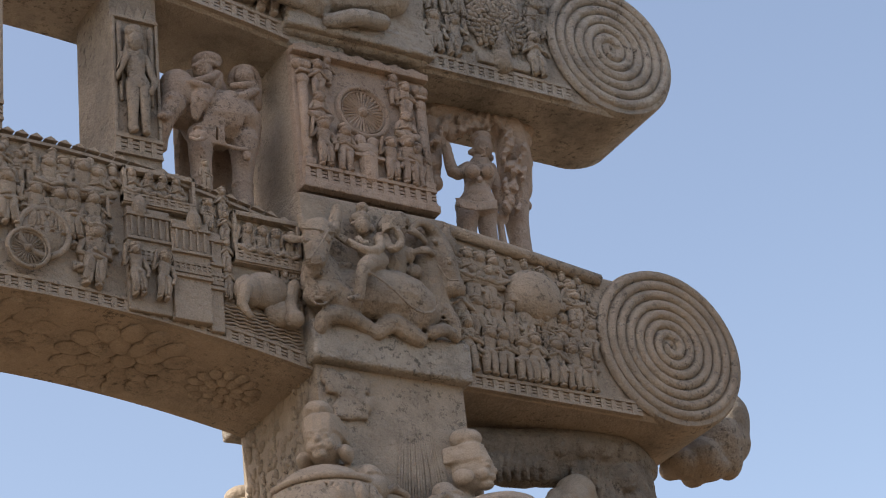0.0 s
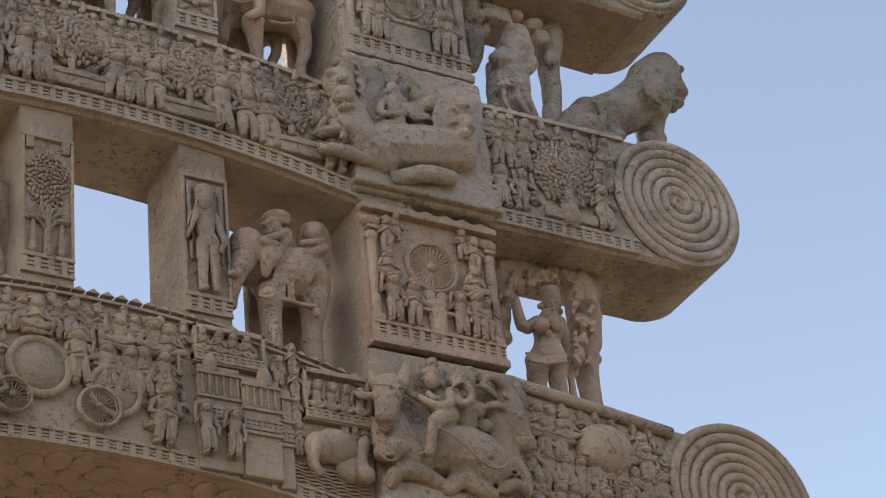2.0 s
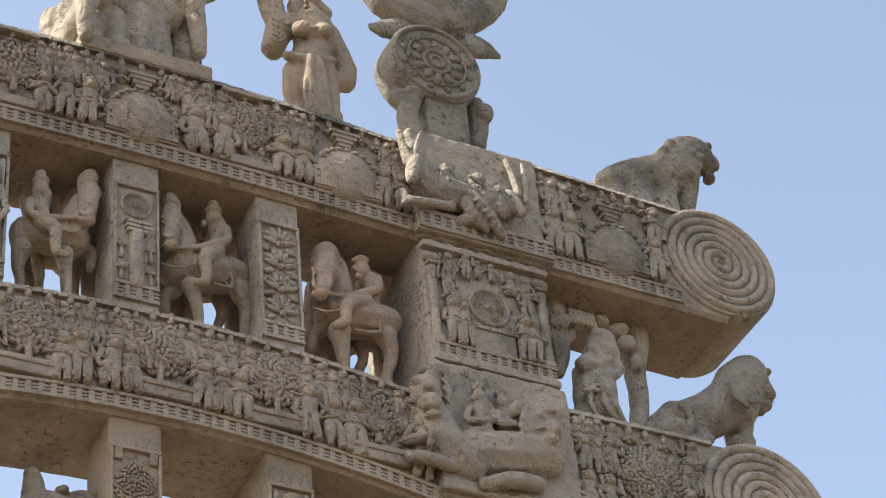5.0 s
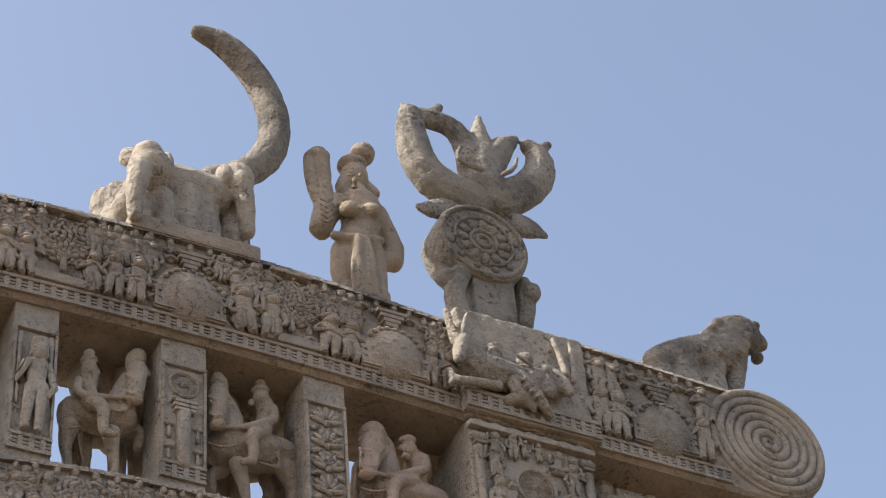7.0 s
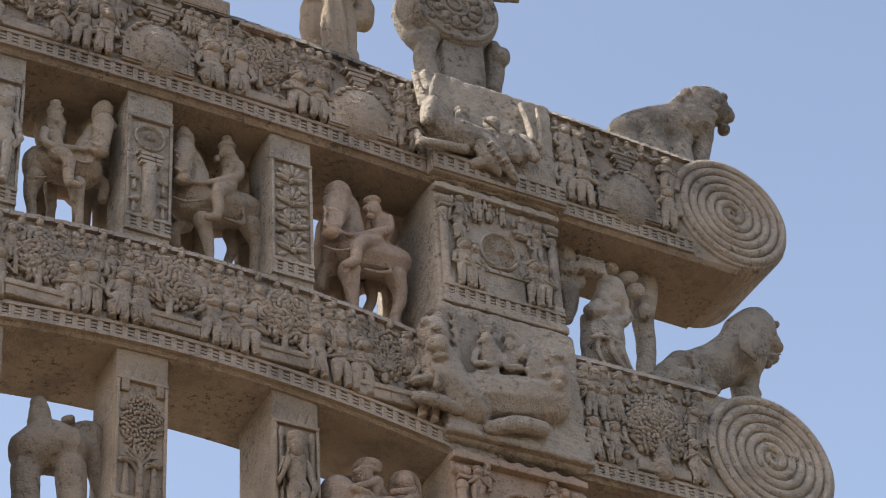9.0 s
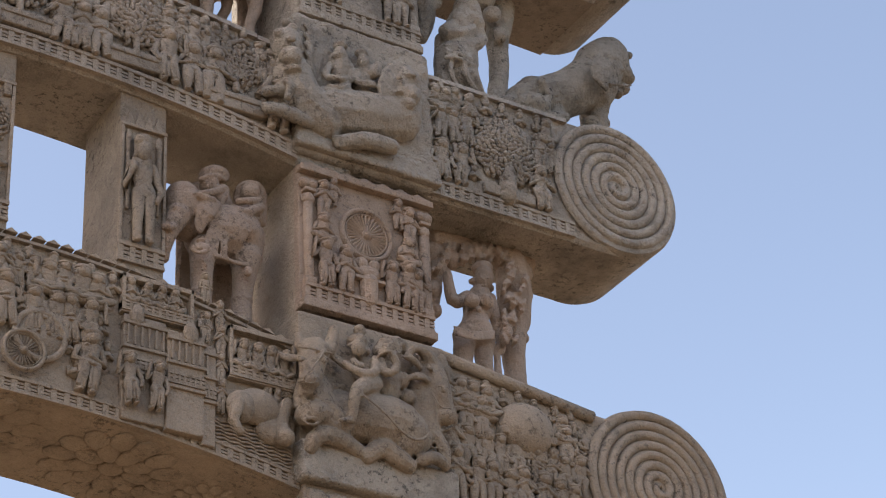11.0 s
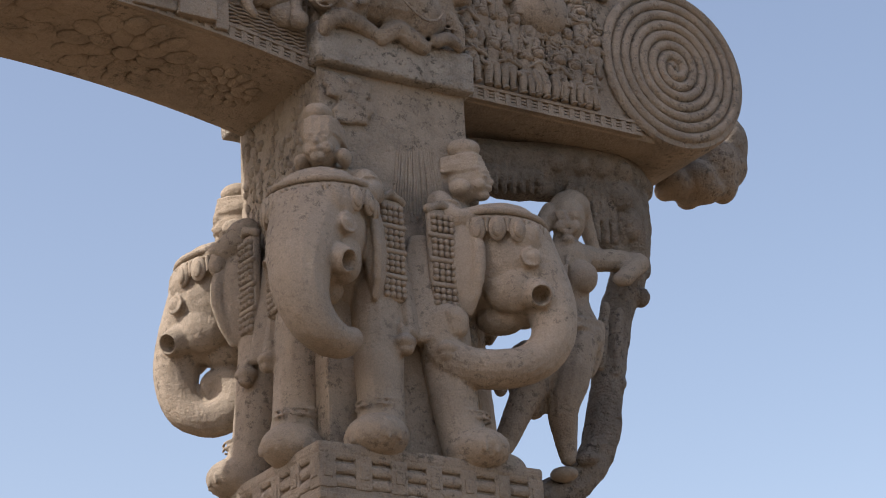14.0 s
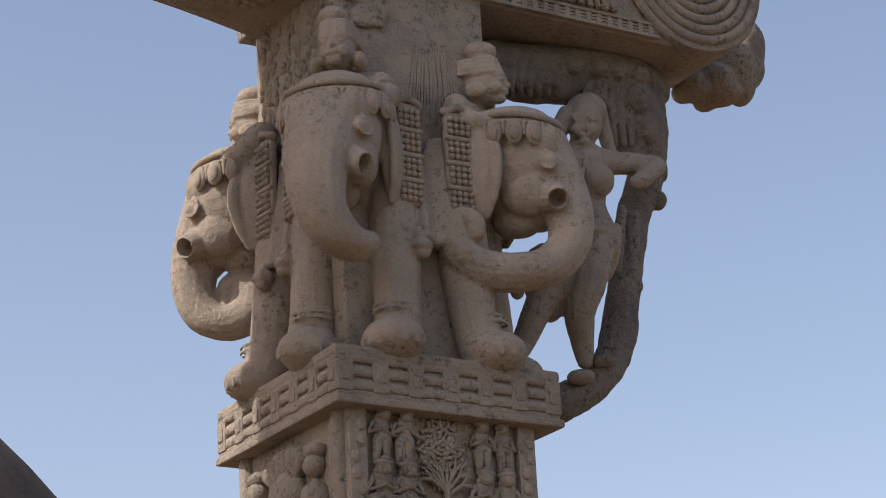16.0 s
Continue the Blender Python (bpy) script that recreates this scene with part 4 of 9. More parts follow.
def abacus(px):
    a = thing("capital_slab", (px, PY, 3.84), "square stone capital slab carved as a fence with crossbars", "capital", "capitals of the gateway")
    w, z0, z1 = 0.455, 3.815, 4.02
    px += 0.012
    body = Kit().box(px - w + 0.016, px + w - 0.016, PY - w + 0.016, PY + w - 0.016, z0 + 0.01, z1, 0.012)
    part("slab_body", body, WARM, a)
    e = Kit()
    e.box(px - w, px + w, PY - w, PY + w, z1 - 0.045, z1 + 0.004, 0.016)
    e.box(px - w - 0.005, px + w + 0.005, PY - w - 0.005, PY + w + 0.005, z0, z0 + 0.03, 0.008)
    e.box(px - w + 0.006, px + w - 0.006, PY - w + 0.006, PY + w - 0.006, z0 + 0.028, z0 + 0.05, 0.005)
    part("slab_mouldings", e, WARM, a)
    posts = Kit()
    bars = Kit()
    n = 7
    for side in range(4):
        rot = Matrix.Rotation(side * math.pi / 2, 3, "Z")

        def out(pts):
            return [rot @ Vector(q) + Vector((px, PY, 0)) for q in pts]
        for i in range(n):
            c = -w + 0.035 + i * (2 * w - 0.07) / (n - 1)
            q = Kit().box(c - 0.032, c + 0.032, -w, -w + 0.05, z0 + 0.045, z1 - 0.04, 0.006)
            q.box(c - 0.018, c + 0.018, -w - 0.005, -w + 0.02, z0 + 0.08, z1 - 0.075, 0.006)
            posts.add(out(q.v), q.f)
            if i < n - 1:
                d = (2 * w - 0.07) / (n - 1)
                for j in range(3):
                    z = z0 + 0.07 + j * 0.048
                    q = Kit().tube([(c + 0.025, -w + 0.014, z), (c + d - 0.025, -w + 0.014, z)], 0.021, 8, 0.6)
                    bars.add(out(q.v), q.f)
    part("fence_posts", posts, WARM, a)
    part("fence_bars", bars, WARM, a, "", smooth=True)


def neck(px):
    """The plain shaft between the capital and the lowest beam, and the projecting ledge on it."""
    b = thing("neck_block", (px, PY, 4.06), "plain square sandstone shaft behind the elephants under the beam", "stone block", "necks over the capitals")
    part("neck_shaft", Kit().box(px - 0.318, px + 0.318, -0.025, 0.605, 4.05, 5.53, 0.012), WARM, b)
    r = random.Random(4)
    k = Kit()
    for i in range(19):
        # fan of fine pleats hanging down the front
        u = i / 18
        xt, xb = px + 0.02 + 0.15 * u, px - 0.03 + 0.25 * u
        zt_, zb_ = 5.33 - 0.05 * abs(u - 0.5) - r.uniform(0, 0.03), 4.95 + r.uniform(0, 0.05)
        k.tube([(xt, -0.022, zt_), ((xt + xb) / 2 + r.uniform(-0.004, 0.004), -0.026, (zt_ + zb_) / 2), (xb, -0.024, zb_)], [0.0045, 0.0075, 0.006], 5)
    for i in range(14):
        x, z = px + r.choice((-0.2, -0.12, 0.2, 0.26)) + r.uniform(-0.03, 0.03), r.uniform(4.95, 5.25)
        k.tube([(x, -0.022, z), (x + r.uniform(-0.03, 0.03), -0.022, z - r.uniform(0.05, 0.13))], [0.006, 0.004], 5)
    f_ = Kit()
    for i in range(16):
        x, z = px - 0.3 + r.uniform(0, 0.17), 5.47 - r.uniform(0.0, 0.16)
        f_.box(x - 0.035, x + 0.035, -0.04 - r.uniform(0, 0.012), 0.02, z - 0.03, z + 0.03, 0.01)
    carved("chipped_patch", f_, WARM, "chipped, uneven stone", "", 0.008, "", 2, 0.012, b)
    for i in range(170):
        yy, z = r.uniform(0.03, 0.56), r.uniform(4.8, 5.48)
        k.ball((px - 0.316, yy, z), (0.014, r.uniform(0.012, 0.024), r.uniform(0.016, 0.04)), 7, 5, Matrix.Rotation(r.uniform(-0.7, 0.7), 3, "X"))
    part("foliage_relief", k, WARM, b, "worn foliage carving", smooth=True, kind="stuff")
    led = thing("ledge_block", (px, PY, 5.5), "projecting stone block under the beam with a rough slab ledge", "stone block", "ledges over the capitals")
    carved("ledge_slab", Kit().box(px - 0.345, px + 0.34, -0.075, 0.72, 5.512, 5.68, 0.014), GREY, "rough slab", "", 0.012, "", 1, 0.01, led)
    part("ledge_core", Kit().box(px - 0.335, px + 0.335, -0.03, 0.62, 5.66, 6.25, 0.02), WARM, led)


ground()
far_mound()
for px_, seen_ in ((PX, True), (2 * MID - PX, False)):
    pillar(px_, seen_)
    abacus(px_)
    neck(px_)
beam_low()
beam_mid()
beam_high()
panel_block(6.28, 6.95, PINK, "square block with a reddish sandstone panel of a wheel and worshippers", 6.695, 0.125, True)
panel_block(7.70, 8.37, GREY, "square block with a sandstone panel of a wheel above an altar", 8.07, 0.105, False)
for z0_, z1_, m_ in ((6.22, 7.02, PINK), (7.6, 8.42, GREY)):
    b_ = thing("plain_block", (2 * MID - PX, PY, z0_), "square sandstone block over the far pillar", "stone block")
    part("block_body", Kit().box(2 * MID - PX - 0.305, 2 * MID - PX + 0.305, 0.0, 0.58, z0_, z1_, 0.015), m_, b_)
for z0_, z1_, m_, band_ in ((6.99, 7.7, GREY, False), (8.385, 9.04, GREY, True)):
    b_ = thing("projecting_block", (PX, PY, z0_), "weathered projecting stone block where the beam crosses the pillar", "stone block", "projecting blocks on the beams")
    carved("block_body", Kit().box(PX - 0.335, PX + 0.335, -0.03, 0.6, z0_, z1_, 0.02), m_, "", "", 0.014, "", 1, 0.022, b_)
    if band_:
        part("railing_band", rail_band(Kit().box(PX - 0.335, PX + 0.345, -0.055, 0.0, z0_ + 0.01, z0_ + 0.13, 0.01), PX - 0.33, PX + 0.34, lambda x: z0_ + 0.02, 0.1, -0.052, 0.05, 0.014), m_, b_)
    else:
        k_ = Kit()
        for i_ in range(4):
            k_.box(PX - 0.34 + i_ * 0.004, PX + 0.345 - i_ * 0.003, -0.062 + i_ * 0.004, 0.0, z0_ + 0.02 + i_ * 0.032, z0_ + 0.046 + i_ * 0.032, 0.006)
        carved("ledge_course", k_, m_, "worn stepped courses", "", 0.007, "", 1, 0.012, b_)
low_t, mid_b, mid_t, high_b = BEAMS["low"]["top"], BEAMS["mid"]["bot"], BEAMS["mid"]["top"], BEAMS["high"]["bot"]
for x0_, x1_, d_, motif_ in ((1.8, 2.0, 0.24, "plant"), (2.443, 2.655, 0.24, "tree"), (3.086, 3.284, 0.32, "figure")):
    post(x0_, x1_, low_t((x0_ + x1_) / 2), mid_b((x0_ + x1_) / 2), d_, motif_, WARM)
for x0_, x1_, d_, motif_ in ((1.816, 2.006, 0.2, "figure"), (2.445, 2.648, 0.2, "wheel"), (3.086, 3.28, 0.22, "plant")):
    post(x0_, x1_, mid_t((x0_ + x1_) / 2), high_b((x0_ + x1_) / 2), d_, motif_, GREY)


# ---- statues ----
VIEW = Matrix.Rotation(radians(-32), 3, "Z")


def corner_elephant(turn, px, trunk, trunk_r, voxel=0.006, lean=0.0, seat=0.0):
    """An elephant with a rider at one corner of the capital; local x points outwards."""
    k = Kit()
    # forequarters growing out of the shaft
    k.tube([(0.16, 0, 0.3), (0.2, 0, 0.55), (0.26, 0, 0.8)], [0.14, 0.15, 0.17], 16)
    k.ball((0.31, 0, 0.72), (0.14, 0.18, 0.2), 18, 12)
    k.tube([(0.27, 0, 0.5), (0.27, 0, 0.0)], [0.12, 0.12], 12)
    for s in (-1, 1):
        k.tube([(0.32, s * 0.13, 0.62), (0.34, s * 0.145, 0.4), (0.375, s * 0.155, 0.18), (0.41, s * 0.158, 0.04)], [0.1, 0.09, 0.082, 0.09], 16)
        k.ball((0.44, s * 0.152, 0.05), (0.118, 0.112, 0.078), 18, 10)
        for j in range(-2, 3):
            a = j * 0.5
            cx, cy = 0.44 + 0.108 * math.cos(a), s * 0.152 + 0.103 * math.sin(a)
            k.tube([(cx - 0.006, cy - 0.022 * math.cos(a), 0.012), (cx - 0.008, cy - 0.016, 0.055), (cx - 0.008, cy + 0.016, 0.055), (cx - 0.006, cy + 0.022 * math.cos(a), 0.012)], 0.006, 6, smooth=1)
        for z in (0.165, 0.185):
            k.tube([(0.4, s * 0.15 - 0.08, z), (0.47, s * 0.15 - 0.05, z - 0.008), (0.5, s * 0.15, z - 0.012), (0.47, s * 0.15 + 0.05, z - 0.008), (0.4, s * 0.15 + 0.08, z)], 0.006, 6, smooth=1)
        # brow, cheek, eye, ear and tusk socket
        k.ball((0.565, s * 0.078, 0.845), (0.1, 0.085, 0.09), 14, 10)
        k.ball((0.54, s * 0.09, 0.665), (0.085, 0.07, 0.095), 14, 10)
        k.ball((0.615, s * 0.128, 0.755), (0.04, 0.026, 0.032), 12, 8)
        k.ring_at((0.622, s * 0.143, 0.755), (0.55, s, 0.1), 0.034, 0.007)
        k.ball((0.415, s * 0.168, 0.74), (0.05, 0.04, 0.18), 14, 10)
        k.tube([(0.455, s * 0.172, 0.88), (0.47, s * 0.2, 0.76), (0.455, s * 0.19, 0.64), (0.43, s * 0.165, 0.56)], [0.016, 0.019, 0.017, 0.012], 8, smooth=1)
        k.tube([(0.58, s * 0.06, 0.65), (0.63, s * 0.108, 0.622), (0.643, s * 0.124, 0.61)], [0.062, 0.056, 0.05], 14)
        # pleated cloth behind the ear, a hem and a hanging bell
        for j in range(7):
            u = j / 6
            k.tube([(0.3 - 0.04 * u, s * (0.205 + 0.01 * u), 0.86), (0.315 - 0.11 * u, s * (0.235 + 0.02 * u), 0.66), (0.335 - 0.16 * u, s * (0.262 + 0.02 * u), 0.455)], [0.012, 0.017, 0.021], 7)
        k.tube([(0.355, s * 0.262, 0.452), (0.25, s * 0.275, 0.446), (0.165, s * 0.285, 0.455)], 0.016, 8)
        k.ball((0.37, s * 0.25, 0.405), (0.042, 0.042, 0.03), 12, 8)
        k.tube([(0.375, s * 0.24, 0.47), (0.37, s * 0.25, 0.42)], [0.012, 0.022], 8)
        k.ball((0.372, s * 0.254, 0.378), (0.03, 0.03, 0.022), 10, 6)
    k.ball((0.51, 0, 0.79), (0.165, 0.168, 0.2), 20, 14)
    k.ball((0.545, 0, 0.68), (0.115, 0.125, 0.13), 16, 10)
    k.ball((0.49, 0, 0.585), (0.07, 0.075, 0.06), 12, 8)
    k.tube(trunk, trunk_r, 16, smooth=2)
    # cap
    k.ball((0.475, 0, 0.9), (0.18, 0.182, 0.128), 22, 12)
    for j in range(3):
        z = 0.72 + j * 0.022
        k.tube([(0.73 - 0.1 * abs(u) - j * 0.012, u * 0.11, z + 0.035 - 0.05 * abs(u)) for u in (-1, -0.5, 0, 0.5, 1)], 0.006, 6, smooth=1)
    # rider, seated further out by seat
    t, first = lean, len(k.v)
    k.ball((0.34, 0, 0.99), (0.095, 0.14, 0.15), 16, 10)
    k.tube([(0.33, -0.135, 1.075), (0.345, 0, 1.1), (0.33, 0.135, 1.075)], [0.046, 0.06, 0.046], 12)
    k.tube([(0.35, 0, 1.09), (0.375, t * 0.4, 1.14)], [0.045, 0.042], 10)
    hx, hy, hz = 0.4, t * 0.5, 1.185
    k.ball((hx, hy, hz), (0.066, 0.062, 0.078), 18, 12)
    k.ball((hx - 0.02, hy, hz + 0.05), (0.078, 0.078, 0.045), 16, 10)
    for j in range(4):
        k.tube([(hx - 0.06, hy - 0.066, hz + 0.03 + j * 0.017), (hx + 0.036, hy - 0.06, hz + 0.034 + j * 0.018), (hx + 0.066 - j * 0.006, hy, hz + 0.042 + j * 0.017),
                (hx + 0.036, hy + 0.06, hz + 0.034 + j * 0.018), (hx - 0.06, hy + 0.066, hz + 0.03 + j * 0.017)], 0.0095, 7, smooth=1)
    k.ball((hx + 0.0, hy - 0.012, hz + 0.13), (0.05, 0.056, 0.043), 14, 10)
    k.tube([(hx + 0.06, hy, hz + 0.018), (hx + 0.068, hy, hz - 0.012)], [0.008, 0.013], 8)
    k.ball((hx + 0.06, hy, hz - 0.035), (0.014, 0.026, 0.009), 10, 6)
    k.ball((hx + 0.045, hy, hz - 0.062), (0.022, 0.028, 0.018), 10, 6)
    for s in (-1, 1):
        k.ball((hx + 0.055, hy + s * 0.027, hz + 0.006), (0.012, 0.016, 0.008), 10, 6)
        k.tube([(hx + 0.066, hy + s * 0.01, hz + 0.022), (hx + 0.06, hy + s * 0.03, hz + 0.026), (hx + 0.045, hy + s * 0.046, hz + 0.018)], 0.006, 6)
        k.ball((hx + 0.042, hy + s * 0.034, hz - 0.028), (0.02, 0.02, 0.024), 10, 6)
        k.ball((hx - 0.005, hy + s * 0.078, hz - 0.045), (0.033, 0.028, 0.033), 12, 8)
        k.tube([(0.335, s * 0.14, 1.07), (0.37, s * 0.185, 0.985), (0.45, s * 0.13, 0.985), (0.5, s * 0.09, 1.0)], [0.05, 0.044, 0.036, 0.03], 12, smooth=1)
        k.ball((0.51, s * 0.085, 1.0), (0.034, 0.03, 0.026), 10, 7)
        for z in (1.0, 1.025):
            k.ring_at((0.362, s * 0.165, z), (0.5, s * 0.5, -0.8), 0.046, 0.007)
    k.v[first:] = [(x + seat, y, z - 0.055) for x, y, z in k.v[first:]]
    m = Matrix.Translation((px + 0.012, PY, 4.02)) @ Matrix.Rotation(radians(turn), 4, "Z")

    def reach(p):
        # the head stands well out from the shaft
        ease = lambda u: max(0.0, min(1.0, u))
        return (p[0] + 0.055 * ease((p[0] - 0.4) / 0.12) * ease((p[2] - 0.22) / 0.1), p[1], p[2])

    def placed(kit):
        kit.v = [tuple(m @ Vector(p)) for p in kit.v]
        return kit
    k.v = [reach(p) for p in k.v]
    body = carved("elephant_statue", placed(k), SMOOTH, "sandstone elephant with cap, bead strips and a rider on the capital", "statue", voxel, "elephants on the capital", 1, 0.004, None,
                  [(m @ Vector((0.712, s * 0.16, 0.597)), 0.037, m.to_3x3() @ Vector((-0.025, -s * 0.08, 0.03))) for s in (-1, 1)])
    for s in (-1, 1):
        # bead strips lie slanting between ear and shoulder
        b = Kit()
        turn45 = Matrix.Rotation(s * radians(48), 3, "Z")
        base = Vector((0.372, s * 0.222, 0.0))
        for r in range(15):
            z = 0.585 + r * 0.024
            if r % 4 == 3:
                b.tube([(0.0, -0.048, z), (0.0, 0.048, z)], 0.012, 6)
                continue
            for c in range(4):
                b.ball((0.002, -0.036 + c * 0.024, z), (0.015, 0.0125, 0.0125), 8, 6)
        b.box(-0.03, -0.002, -0.054, 0.054, 0.565, 0.955, 0.008)
        b.tube([(-0.012, -0.05, 0.955), (0.0, 0, 0.975), (-0.012, 0.05, 0.955)], 0.02, 8)
        b.v = [tuple(turn45 @ Vector(p) + base) for p in b.v]
        part("bead_strip", placed(b), SMOOTH, body, "hanging strip of stone beads", smooth=True)
    c = Kit()
    hem = [(0.477 + 0.19 * math.cos(2 * math.pi * j / 36), 0.192 * math.sin(2 * math.pi * j / 36), 0.888 - 0.015 * math.cos(2 * math.pi * j / 36)) for j in range(37)]
    c.tube([(0.477 + (x - 0.477) * 0.93, y * 0.93, z + 0.055) for x, y, z in hem], 0.014, 8)
    c.tube([(0.477 + (x - 0.477) * 0.99, y * 0.99, z + 0.022) for x, y, z in hem], 0.008, 6)
    for j in range(16):
        a = 2 * math.pi * (j + 0.5) / 16
        x, y, z = 0.477 + 0.189 * math.cos(a), 0.192 * math.sin(a), 0.888 - 0.015 * math.cos(a)
        rot = Matrix.Rotation(a, 3, "Z")
        c.ball((x, y, z - 0.018), (0.016, 0.034, 0.05), 12, 8, rot)
        c.ball((x + 0.012 * math.cos(a), y + 0.012 * math.sin(a), z - 0.022), (0.01, 0.022, 0.034), 10, 6, rot)
        a += math.pi / 16
        c.tube([(0.477 + 0.186 * math.cos(a), 0.189 * math.sin(a), z + 0.02), (0.477 + 0.19 * math.cos(a), 0.193 * math.sin(a), z - 0.03)], [0.012, 0.006], 6)
    c.v = [(x + 0.055, y, z) for x, y, z in c.v]
    part("cap_hem", placed(c), SMOOTH, body, "scalloped hem of the cap", smooth=True)
    return body


HANG = [(0.56, -0.01, 0.8), (0.65, -0.02, 0.66), (0.69, -0.025, 0.54), (0.685, -0.005, 0.43), (0.645, 0.04, 0.355), (0.59, 0.095, 0.335), (0.56, 0.12, 0.35)]
CURL = [(0.56, 0, 0.8), (0.64, 0, 0.66), (0.675, 0, 0.53), (0.655, 0, 0.41), (0.58, 0, 0.335), (0.485, 0, 0.345), (0.45, 0, 0.43), (0.49, 0, 0.5), (0.545, 0, 0.47), (0.53, 0, 0.43)]
LONG = [(0.56, 0, 0.8), (0.64, 0, 0.66), (0.675, -0.02, 0.54), (0.655, -0.05, 0.43), (0.58, -0.1, 0.355), (0.48, -0.16, 0.335), (0.385, -0.2, 0.365), (0.33, -0.22, 0.45), (0.345, -0.225, 0.535), (0.395, -0.225, 0.54), (0.4, -0.22, 0.48)]
RAD = [0.15, 0.122, 0.105, 0.09, 0.077, 0.058, 0.045]
RADC = [0.14, 0.105, 0.086, 0.077, 0.071, 0.066, 0.06, 0.052, 0.042, 0.03]
RADL = [0.14, 0.105, 0.086, 0.077, 0.073, 0.071, 0.068, 0.06, 0.052, 0.044, 0.034]
corner_elephant(-135, PX, HANG, RAD, lean=0.02, seat=0.075)
corner_elephant(135, PX, CURL, RADC, lean=-0.1, seat=0.06)
corner_elephant(-45, PX, LONG, RADL, lean=-0.06, seat=0.015)
corner_elephant(45, PX, CURL, RADC, 0.015)
for turn_ in (-135, 135, -45, 45):
    corner_elephant(turn_, 2 * MID - PX, CURL, RADC, 0.015)


def bracket_woman():
    k = Kit()
    k.ball((5.005, 0.109, 5.151), (0.011, 0.013, 0.026), 14, 9, VIEW)
    k.ball((4.985, 0.127, 5.176), (0.018, 0.011, 0.009), 14, 9, VIEW)
    k.ball((5.039, 0.094, 5.173), (0.018, 0.011, 0.009), 14, 9, VIEW)
    k.ball((5.009, 0.112, 5.107), (0.024, 0.011, 0.009), 14, 9, VIEW)
    k.ball((5.014, 0.123, 5.081), (0.029, 0.022, 0.020), 14, 9, VIEW)
    k.tube([(4.970, 0.138, 5.194), (4.984, 0.124, 5.199), (5.000, 0.113, 5.190)], [0.007, 0.007, 0.007], 10, smooth=1)
    k.tube([(5.024, 0.100, 5.189), (5.041, 0.090, 5.195), (5.060, 0.086, 5.190)], [0.007, 0.007, 0.007], 10, smooth=1)
    k.ball((4.987, 0.128, 5.133), (0.022, 0.020, 0.026), 14, 9, VIEW)
    k.ball((5.040, 0.103, 5.133), (0.022, 0.020, 0.026), 14, 9, VIEW)
    k.ball((5.056, 0.170, 5.191), (0.071, 0.071, 0.096), 14, 9, VIEW)
    k.ball((5.090, 0.200, 5.257), (0.085, 0.081, 0.074), 14, 9, VIEW)
    k.tube([(4.993, 0.200, 5.230), (4.937, 0.200, 5.123), (4.909, 0.200, 5.071)], [0.036, 0.040, 0.022], 10, smooth=1)
    k.tube([(5.156, 0.200, 5.259), (5.174, 0.200, 5.153), (5.203, 0.200, 5.085)], [0.031, 0.031, 0.022], 10, smooth=1)
    k.tube([(5.061, 0.200, 5.153), (5.050, 0.200, 5.086)], [0.044, 0.053], 10)
    k.tube([(4.938, 0.200, 5.015), (5.053, 0.200, 5.051), (5.174, 0.200, 5.047)], [0.053, 0.066, 0.053], 10, smooth=1)
    k.tube([(5.051, 0.200, 5.027), (5.041, 0.200, 4.906), (5.050, 0.200, 4.825), (5.067, 0.200, 4.746)], [0.102, 0.095, 0.081, 0.101], 10, smooth=1)
    k.ball((5.062, 0.120, 4.928), (0.068, 0.061, 0.068), 14, 9, VIEW)
    k.ball((4.916, 0.120, 4.921), (0.059, 0.056, 0.065), 14, 9, VIEW)
    k.tube([(4.938, 0.110, 4.986), (4.936, 0.070, 4.878), (4.913, 0.070, 4.816)], [0.009, 0.009, 0.011], 10, smooth=1)
    k.tube([(5.000, 0.110, 4.997), (4.944, 0.070, 4.879), (4.924, 0.070, 4.818)], [0.009, 0.009, 0.011], 10, smooth=1)
    k.tube([(5.174, 0.200, 5.047), (5.299, 0.200, 5.068), (5.411, 0.200, 5.077)], [0.049, 0.045, 0.041], 10, smooth=1)
    k.tube([(5.393, 0.170, 5.061), (5.281, 0.130, 4.967)], [0.041, 0.038], 10)
    k.ball((5.259, 0.120, 4.955), (0.038, 0.027, 0.033), 14, 9, VIEW)
    k.tube([(4.943, 0.220, 5.011), (4.869, 0.250, 4.991)], [0.048, 0.040], 10)
    k.ball((5.063, 0.200, 4.698), (0.118, 0.092, 0.098), 14, 9, VIEW)
    k.tube([(4.894, 0.130, 4.723), (4.991, 0.090, 4.743), (5.134, 0.130, 4.750)], [0.013, 0.013, 0.013], 10, smooth=1)
    k.tube([(4.892, 0.130, 4.695), (4.982, 0.080, 4.710), (5.131, 0.130, 4.727)], [0.011, 0.011, 0.011], 10, smooth=1)
    k.tube([(5.047, 0.180, 4.666), (5.007, 0.160, 4.516), (4.962, 0.170, 4.394), (4.983, 0.190, 4.295), (4.988, 0.190, 4.206)], [0.092, 0.078, 0.062, 0.049, 0.032], 10, smooth=1)
    k.ball((4.943, 0.160, 4.130), (0.055, 0.047, 0.030), 14, 9, VIEW)
    k.tube([(4.951, 0.220, 4.619), (4.834, 0.220, 4.443), (4.790, 0.220, 4.365), (4.730, 0.220, 4.251), (4.674, 0.220, 4.166)], [0.091, 0.064, 0.055, 0.047, 0.029], 10, smooth=1)
    k.ball((4.634, 0.200, 4.134), (0.046, 0.033, 0.021), 14, 9, VIEW)
